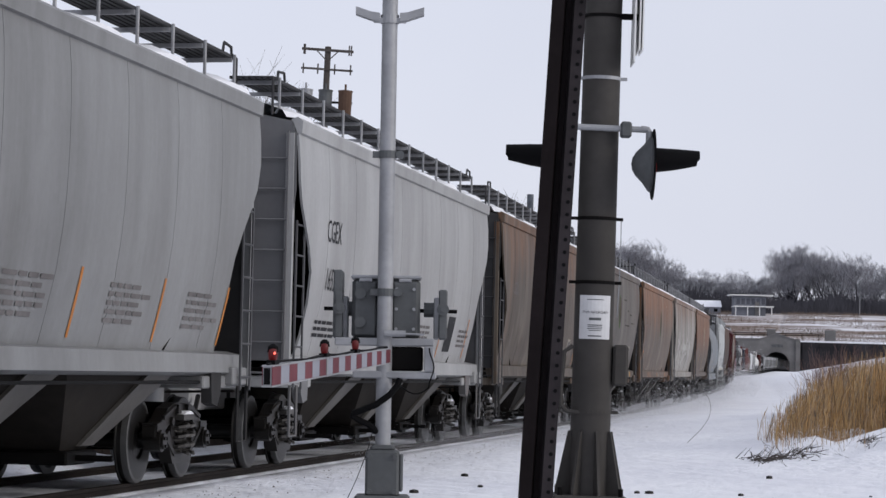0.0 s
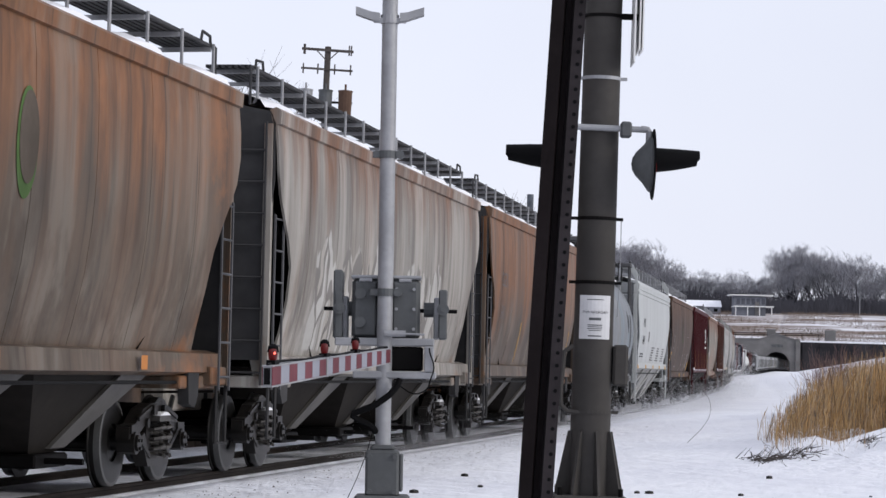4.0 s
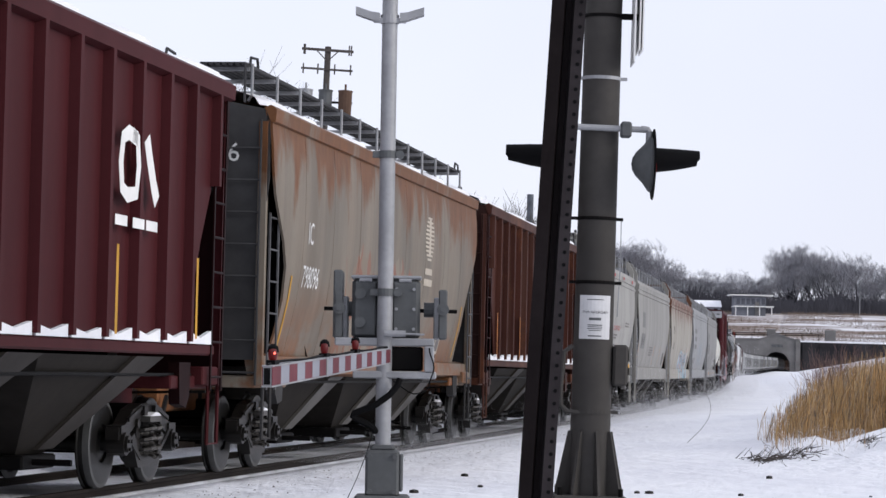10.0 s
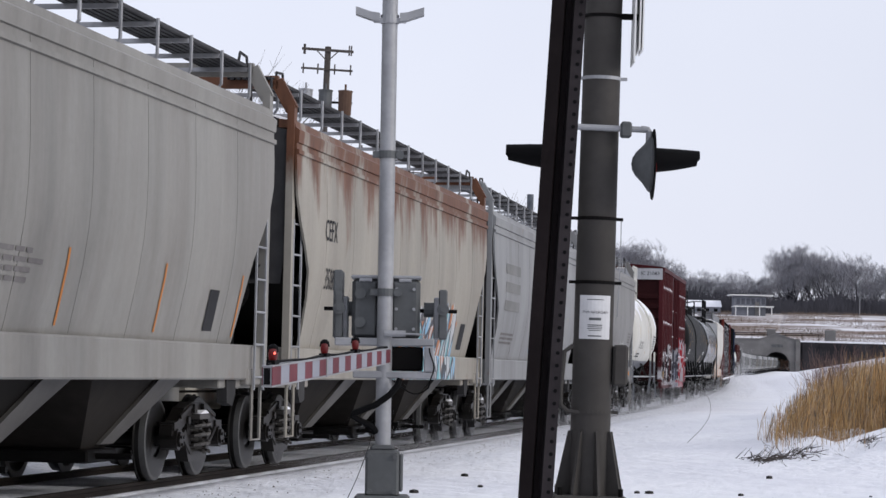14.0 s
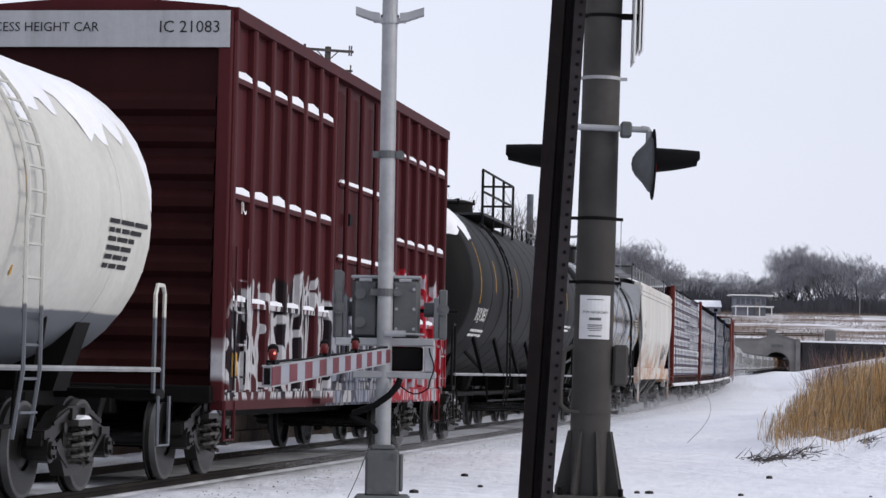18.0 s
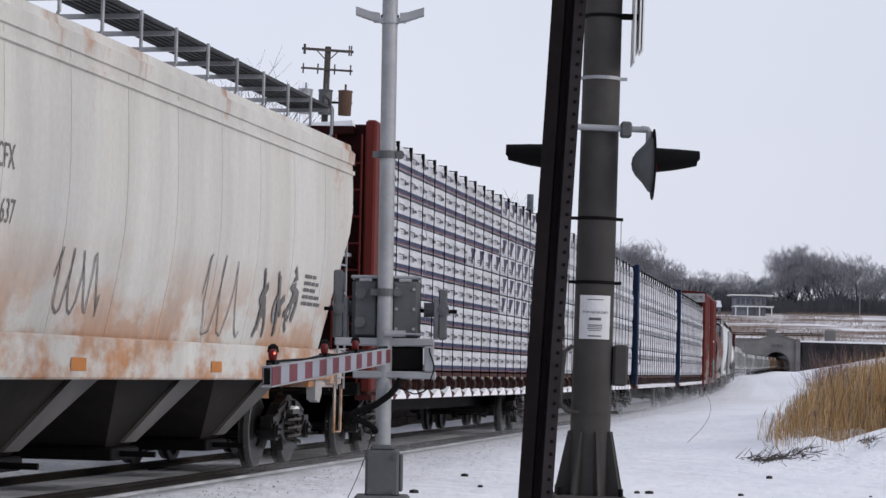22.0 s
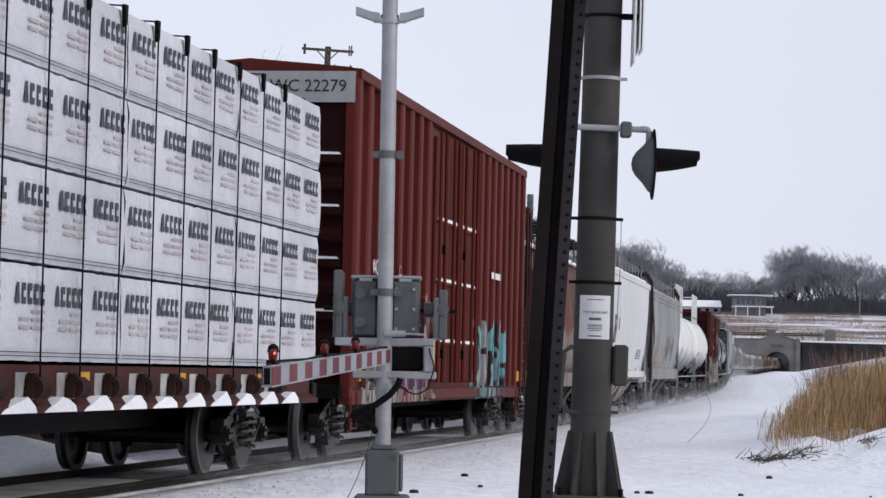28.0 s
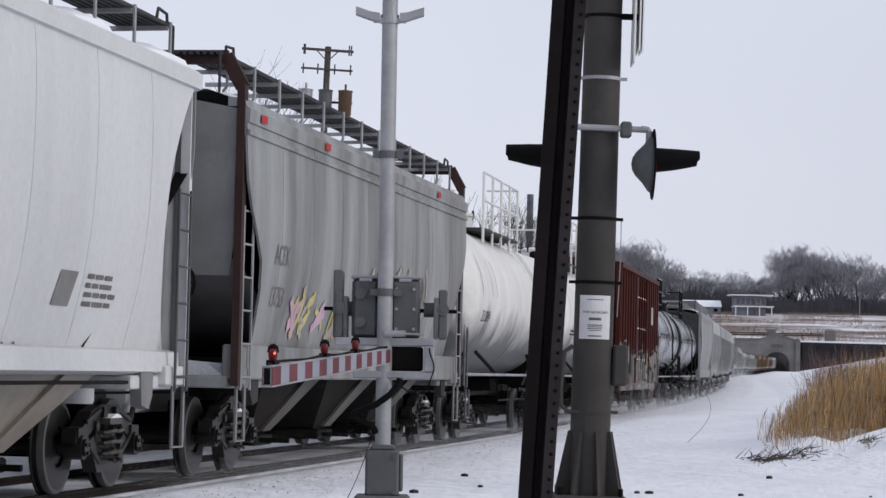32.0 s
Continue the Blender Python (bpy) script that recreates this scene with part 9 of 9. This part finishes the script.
letters(c, "framed", "36637", -6.2, 2.5, 0.30, FADED)
squares(c, (-4.0, 1.0, 4.6), 1.2, ORANGE)
small_print(c, "framed", 5.3, 2.4, 0.8, 5, FADED, seed=104)
# cars 23 to 26: lumber
SILLRED = paint("grimy_red_sill", (0.07, 0.022, 0.02), 0.2, (0.09, 0.035, 0.025), grime=0.5, streak=0.5)
c, end = lumber_car(span(23), BOXRED, "stripe", SILLRED)
tagged(put_car(c, 23), "red centre-beam car loaded with blue-striped white lumber bundles")
c, end = lumber_car(span(24), BOXRED, "block", SILLRED)
tagged(put_car(c, 24), "red centre-beam car loaded with white-wrapped lumber bundles")
NAVYP = paint("navy_blue_paint", (0.011, 0.022, 0.052), 0.05, grime=0.3)
_lum = None
for _i in (25, 26):
    if _lum is None:
        c, end = lumber_car(span(25), NAVYP, "block", SILLRED)
        _lum = c
    else:
        c = copy_thing(_lum, Matrix.Identity(4))
        note_wheels(c)
    tagged(put_car(c, _i), "blue centre-beam car loaded with white-wrapped lumber bundles")
# car 27: red box car
c, end, eave = box_car(span(27), 5.55, (), 8, 2, 1.3, 21, 0.17)
SPRAYED_RED = paint("boxcar_red_paint_with_graffiti", (0.115, 0.024, 0.02), 0.12, (0.09, 0.03, 0.024), grime=0.4, streak=0.5, spray=(
    (-end + 0.9, -5.0, 0.7, 2.1, [(0.30, 0.29, 0.27), (0.2, 0.19, 0.18), (0.33, 0.31, 0.28), (0.24, 0.17, 0.12), (0.11, 0.11, 0.115)], (0.03, 0.03, 0.032), (0.36, 0.35, 0.33), 0.2, 21, 0.44),
    (-5.05, -2.15, 0.72, 2.45, [(0.24, 0.17, 0.16), (0.16, 0.09, 0.15), (0.2, 0.03, 0.03), (0.27, 0.21, 0.16), (0.11, 0.075, 0.15)], (0.035, 0.02, 0.025), (0.30, 0.24, 0.20), 0.2, 27, 0.46),
    (2.3, 6.4, 0.7, 2.15, [(0.13, 0.34, 0.36), (0.10, 0.28, 0.32), (0.115, 0.024, 0.02), (0.26, 0.28, 0.29)], (0.02, 0.02, 0.025), (0.06, 0.07, 0.09), 0.2, 33, 0.65)))
finish(c, 27, SPRAYED_RED, "tall red box car with double plug doors and graffiti")
part("end_cap_panel", Geo().box(-1.51, 1.51, -end - 0.105, -end - 0.092, eave - 0.34, eave + 0.09), paint("grey_white_panel2", (0.3552, 0.3626, 0.37), 0, grime=0.25), c, "pale end panel")
end_letters(c, "WC 22279", 0.85, -end - 0.112, eave - 0.12, 0.24, DARKINK)
letters(c, "flat", "WC", -7.5, 2.72, 0.30, WHITE).location.x = 0.056
letters(c, "flat", "22279", -7.15, 2.24, 0.40, WHITE).location.x = 0.056
oval(c, "flat", -5.5, 2.58, 0.15, 0.26, PALEMARK, "small pale ring emblem", 0.056)
oval(c, "flat", -5.5, 2.58, 0.13, 0.235, BOXRED, "", 0.059)
for k in range(3):
    patch(c, "flat", -5.58, -5.42, 2.47 + 0.1 * k, 2.51 + 0.1 * k, PALEMARK, "text_bar", lift=0.062)
small_print(c, "flat", -1.7, 4.15, 1.0, 3, WHITE, seed=110)
small_print(c, "flat", 0.7, 4.15, 1.1, 4, WHITE, seed=111)
patch(c, "flat", 4.2, 5.4, 3.02, 3.14, WHITE, "web_bar", lift=0.05)
patch(c, "flat", -5.9, -5.78, 1.3, 2.1, YELLOW, "reflective_strip", lift=0.06)
patch(c, "flat", -2.3, -2.18, 1.3, 2.1, YELLOW, "reflective_strip", lift=0.06)
patch(c, "flat", end - 1.0, end - 0.6, 1.1, 1.3, YELLOW, "reflector", lift=0.06)
patch(c, "flat", -end + 0.15, -end + 0.5, 1.1, 1.4, YELLOW, "reflector", lift=0.06)
DKREDF = plain("dark_oxide_frame", (0.055, 0.02, 0.018), 0.65, 0, 0.35, 3, 0.2, 0.004)
# car 28: rusty red cylindrical hopper
c = hopper_car(28, BARRELRUST, "rusty red and grey cylindrical hopper car with dark streaks", {FRAMES: DKREDF, ENDS: paint("rust_flecked_head", (0.05, 0.05, 0.055), 0.45, (0.12, 0.035, 0.03), grime=0.3)})
REDWORN = plain("worn_red_paint", (0.20, 0.06, 0.045), 0.6, 0, 0.3, 2, 0.1, 0.003)
patch(c, "barrel", -6.6, -3.4, 2.1, 2.68, GREYSTRIPE, "number_panel", lift=0.004)
letters(c, "barrel", "CN  382285", -5.0, 2.45, 0.34, REDWORN).location.x = 0.008
strips(c, "barrel", (-6.9, -4.4, -1.4, 2.0, 5.4), 1.36, 2.15, YELLOW, 0.06, 0.15)
# black disc again in place of the hole's dark
g = Geo().lathe([(-7.30, 0.002), (-7.30, 0.17)], "y", 16, (0.75, 0, 2.2))
part("man_hole", g, BLACK, c)
# car 29: bright white hopper
ENDPALE = paint("pale_car_end", (0.24, 0.245, 0.255), 0.05, (0.2, 0.13, 0.1), grime=0.4, streak=0.5)
WHITEBRIGHT = paint("bright_white_paint", (0.58, 0.59, 0.60), 0, grime=0.08, streak=0.1, rough=0.45)
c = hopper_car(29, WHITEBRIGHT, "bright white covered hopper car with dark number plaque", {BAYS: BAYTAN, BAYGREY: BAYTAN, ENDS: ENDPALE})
patch(c, "round", -6.1, -5.25, 2.2, 3.02, plain("dark_plaque", (0.05, 0.052, 0.06), 0.5), "number_panel")
letters(c, "round", "OMYX", -5.67, 2.78, 0.27, WHITE, squeeze=0.7).location.x = 0.003
letters(c, "round", "505", -5.67, 2.40, 0.29, WHITE, squeeze=0.8).location.x = 0.003
patch(c, "round", -4.6, -4.3, 2.6, 2.95, FADED, "data_panel")
small_print(c, "round", -6.6, 1.75, 1.2, 2, FADED, seed=120)
strips(c, "round", (-3.4, -0.6), 1.6, 2.1, FADED, 0.03, 0.4)
patch(c, "round", 3.7, 4.2, 1.78, 2.1, SLATE, "data_panel", 0.3)
small_print(c, "round", 4.6, 2.05, 0.9, 4, FADED, seed=125)
small_print(c, "round", -6.9, 1.42, 1.4, 2, REDMARK, seed=121)
scrawl(c, "round", 2.0, 1.18, 1.3, 0.26, FADED, 122, 4)
small_print(c, "round", 4.0, 1.35, 1.0, 3, FADED, seed=123)
for o in [q for q in c.children if q.name.startswith("side_panel")]:
    ys = [v.co.y for v in o.data.vertices]
    if min(ys) > 6.2 or max(ys) < -6.2:
        bpy.data.objects.remove(o)
for s in (-1, 1):
    for e in (-1, 1):
        skin, back, hollow = [], [], []
        for k in range(15):
            z = 1.42 + (4.18 - 1.42) * k / 14
            x = side_at(CURVED, z)[0]
            bow = 0.14 + 1.02 * max(0.0, math.sin(math.pi * min(1, (z - 1.30) / 2.85))) ** 0.75
            a, b = e * (8.07 - bow), e * 6.284
            skin.append([(s * x, a + (b - a) * i / 6, z) for i in range(7)])
            back.append([(s * (x - 0.03), a + (b - a) * i / 6, z) for i in range(7)])
            row = []
            for i in range(9):
                f = i / 8
                row.append((s * (1.30 + (x - 0.032 - 1.30) * f ** 1.6), e * (8.05 - (bow - 0.02) * f), z))
            hollow.append(row)
        g = Geo().grid(skin).grid(back)
        ring_o = [r[0] for r in skin] + skin[-1][1:] + [r[-1] for r in skin[::-1]][1:] + skin[0][::-1][1:]
        ring_i = [r[0] for r in back] + back[-1][1:] + [r[-1] for r in back[::-1]][1:] + back[0][::-1][1:]
        part("side_panel", g.grid([ring_o, ring_i]), WHITEBRIGHT, c, smooth=True)
        part("rounded_end_sheet", Geo().grid(hollow), ENDPALE, c, "grey hollow curved end sheet", smooth=True)
# car 30: pale grey hopper with dark end frames
c = hopper_car(30, paint("streaked_grey_paint", (0.296, 0.3108, 0.3182), 0.15, (0.25, 0.17, 0.12), grime=0.4, streak=0.7), "pale grey streaked covered hopper car with dark end frames")
letters(c, "framed", "ACFX", -6.2, 2.6, 0.36, FADED)
letters(c, "framed", "13753", -6.2, 2.1, 0.36, FADED)
end_letters(c, "ACFX", 0.4, -8.082, 3.9, 0.28, PALEMARK)
end_letters(c, "13753", 0.4, -8.082, 3.55, 0.28, PALEMARK)
DKFRAME = plain("dark_red_frame", (0.05, 0.03, 0.028), 0.6)
for o in c.children:
    if o.name.startswith(("end_frame", "end_panel")):
        for slot in o.material_slots:
            slot.link = "OBJECT"
            slot.material = DKFRAME if o.name.startswith("end_frame") else SLATE
    if o.name.startswith("slope_sheet"):
        o.material_slots[0].link, o.material_slots[0].material = "OBJECT", ENDGREY
for e in (-1, 1):
    part("end_tube", Geo().tube((0.35, e * 8.0, 3.6), (-0.55, e * 7.0, 1.9), 0.12, 12), ENDGREY, c)
    part("platform_snow", Geo().slab([(-1.2, 1.162), (1.3, 1.162), (1.1, 1.3), (0.2, 1.36), (-0.9, 1.27)], "y", min(e * 7.0, e * 7.95), max(e * 7.0, e * 7.95)), SNOW, c, "snow heaped on the end platform")
graffiti(c, "framed", -5.6, -2.4, 1.6, 2.3, [plain("pink_spray", (0.5, 0.34, 0.42), 0.6), PALEMARK, plain("pale_yellow_spray", (0.5, 0.45, 0.2), 0.6)], 130, 4, 0.12, "faded pastel graffiti")
graffiti(c, "framed", -1.0, 4.0, 1.7, 3.0, [FADED, PALEMARK], 131, 5, 0.1, "faded grey graffiti")
for y in (-7.6, -4.0, 0.4, 4.8):
    patch(c, "flat", y, y + 0.3, 4.09, 4.18, REDMARK, "reflector", lift=0.075)
# cars 31, 32: white tanks with tall railings
for _i, lab in ((31, "white short tank car with dark belly and tall white railings"), (32, "white tank car with dark belly and railings, snow on top")):
    c, half, top = tank_car(span(_i), 1.5, 2.66, 2.6, 3, 1.1)
    finish(c, _i, paint("white_tank_paint_%s" % "ab"[_i - 31], (0.72, 0.72, 0.70), 0, grime=0.1, streak=0.15, rough=0.45, low=1.80, low_col=(0.10, 0.105, 0.11)), lab)
    letters(c, "tank", "ZLX 200494", -half + 1.9, 2.3, 0.3, DARKINK, squeeze=0.7) if _i == 31 else small_print(c, "tank", -half + 1.5, 2.3, 1.6, 2, DARKINK, seed=140)
    for y in (-half + 1.2, -half + 2.5, -half + 3.1):
        patch(c, "tank", y, y + 0.03, 2.7, 3.4, FADED, "reflective_strip")
# car 33: dark red box car with white graffiti
c, end, eave = box_car(span(33), 4.75, (), 12, 1)
finish(c, 33, paint("brown_red_paint", (0.06, 0.017, 0.0145), 0.2, (0.1, 0.03, 0.02), grime=0.4, streak=0.4, spray=((-end, end, 0.8, 2.1, [(0.26, 0.25, 0.23), (0.06, 0.017, 0.0145), (0.2, 0.19, 0.18)], (0.05, 0.05, 0.05), (0.3, 0.29, 0.27), 0.3, 41, 0.9),)), "weathered brown-red box car with pale graffiti")
patch(c, "box", 4.5, 5.4, 3.0, 3.6, PALEMARK, "white_patch", lift=0.05)
# cars 34, 35: black tanks
for _i in (34, 35):
    c, half, top = tank_car(span(_i), 1.45, 2.66, 1.2, 4, 0.95)
    finish(c, _i, BLACKP, "glossy black tank car with dark railings")
c = hopper_car(36, PALEP, "pale grey covered hopper car with dark end")


# ---- the rest of the train, far back on the curve
def far_car(kind, main, label):
    """A simpler car for the tail of the train."""
    car = thing("covered_hopper" if kind == "hopper" else "open_hopper", label, "hopper car", "cars of the freight train")
    end = 8.0
    g = Geo()
    if kind == "hopper":
        rows = [[(x, y, z) for x, z in ((-1.35, 1.3), (-1.55, 2.6), (-1.5, 4.1), (-1.4, 4.3), (0, 4.45), (1.4, 4.3), (1.5, 4.1), (1.55, 2.6), (1.35, 1.3))] for y in (-end, end)]
    else:
        rows = [[(x, y, z) for x, z in ((-1.4, 1.2), (-1.5, 3.6), (-1.4, 3.6), (-1.2, 3.2), (0, 3.3), (1.2, 3.2), (1.4, 3.6), (1.5, 3.6), (1.4, 1.2))] for y in (-end, end)]
    g.grid(rows)
    for y in (-end, end):
        r = rows[0] if y < 0 else rows[1]
        g.add(r, [tuple(range(len(r)))])
    for k in range(9):
        y = -end + 0.6 + (2 * end - 1.2) * k / 8
        g.slab([(1.36, 1.3), (1.62, 2.6), (1.57, 3.55), (1.45, 3.55), (1.4, 2.6)], "y", y - 0.06, y + 0.06)
    part("body", g, main, car)
    for k in range(3):
        y = -5 + 5 * k
        part("hopper_bay", Geo().add([(-1.2, y - 2.3, 1.3), (1.2, y - 2.3, 1.3), (1.2, y + 2.3, 1.3), (-1.2, y + 2.3, 1.3), (-0.7, y - 0.4, 0.4), (0.7, y - 0.4, 0.4), (0.7, y + 0.4, 0.4), (-0.7, y + 0.4, 0.4)], [(0, 1, 5, 4), (1, 2, 6, 5), (2, 3, 7, 6), (3, 0, 4, 7), (4, 5, 6, 7)]), main, car)
    part("running_board", Geo().box(-0.6, 0.6, -end, end, 4.6, 4.66), GRATE, car) if kind == "hopper" else None
    for e in (-1, 1):
        part("end_sill", Geo().cbox(-1.35, 1.35, min(e * end, e * (end + 0.5)), max(e * end, e * (end + 0.5)), 0.95, 1.15, 0.02), STEEL, car)
    for e in (-1, 1):
        t = Geo()
        for y in (-0.889, 0.889):
            for x in (-0.79, 0.79):
                t.lathe([(x - 0.07, 0.02), (x - 0.07, 0.457), (x + 0.07, 0.457), (x + 0.07, 0.02)], "x", 16, (0, y, 0.457))
        t.box(0.95, 1.1, -1.1, 1.1, 0.35, 0.75)
        t.box(-1.1, -0.95, -1.1, 1.1, 0.35, 0.75)
        t.box(-0.95, 0.95, -0.2, 0.2, 0.5, 0.9)
        part("truck", t, STEEL, car, at=(0, e * 6.5, 0))
    return car


def tail():
    u = COUPLINGS[-1]
    looks = [("hopper", WHITEP, "dirty white covered hopper car"), ("hopper", PALEP, "pale grey covered hopper car"), ("open", STONEP, "stone-grey open hopper car"), ("open", ORANGEP, "orange-brown rusty open hopper car"), ("hopper", BROWNP, "brown rusty covered hopper car")]
    made = {}
    order = [0, 1, 1, 0, 1, 1, 0, 1, 1, 2, 1, 0, 2, 1, 1, 0, 2, 1, 1, 2, 0, 1, 2, 1, 1, 2, 3, 4, 3, 3, 4, 3, 3, 2, 4, 3, 3, 1, 0, 1]
    for i in range(40):
        k = order[i % len(order)]
        if k not in made:
            kind, main, label = looks[k]
            made[k] = far_car(kind, main, label + " on the far curve")
            car = made[k]
        else:
            car = copy_thing(made[k], Matrix.Identity(4))
        CARS.append((car, u + 8.8, 6.6))
        u += 17.6


tail()


# ---- motion
def car_rows(mid, half):
    rows = []
    for k in range(33):
        t = float(k)
        a, b = rail_point(mid - half - gone(t)), rail_point(mid + half - gone(t))
        c = rail_point(mid - gone(t))
        d = b - a
        p = (a + b) / 2 * 0.67 + c * 0.33
        rows.append((t, pose(p.x, p.y, p.z, math.degrees(math.atan2(d.z, d.xy.length)), 0, -math.degrees(math.atan2(d.x, d.y)))))
    return rows


def motions():
    drift = Vector((math.sin(_th[-S0]), math.cos(_th[-S0]), 0)) * -0.35
    walk(BLOWN, [(t, Matrix.Translation(drift * (t - 16))) for t in (0.0, 8.0, 16.0, 24.0, SECONDS)])
    for car, mid, half in CARS:
        walk(car, car_rows(mid, half))
    for i, y in enumerate((-0.889, 0.889)):
        first = WHEELSETS[i][0]
        rows = []
        for k in range(int(SECONDS * FPS) + 1):
            t = k / FPS
            rows.append((t, pose(0, y, 0.457, math.degrees(gone(t) - gone(0)) / 0.457)))
        walk(first, rows)
        for w in WHEELSETS[i][1:]:
            keys = w.animation_data_create()
            w.rotation_mode = "QUATERNION"
            keys.action = first.animation_data.action
            keys.action_slot = first.animation_data.action_slot


motions()
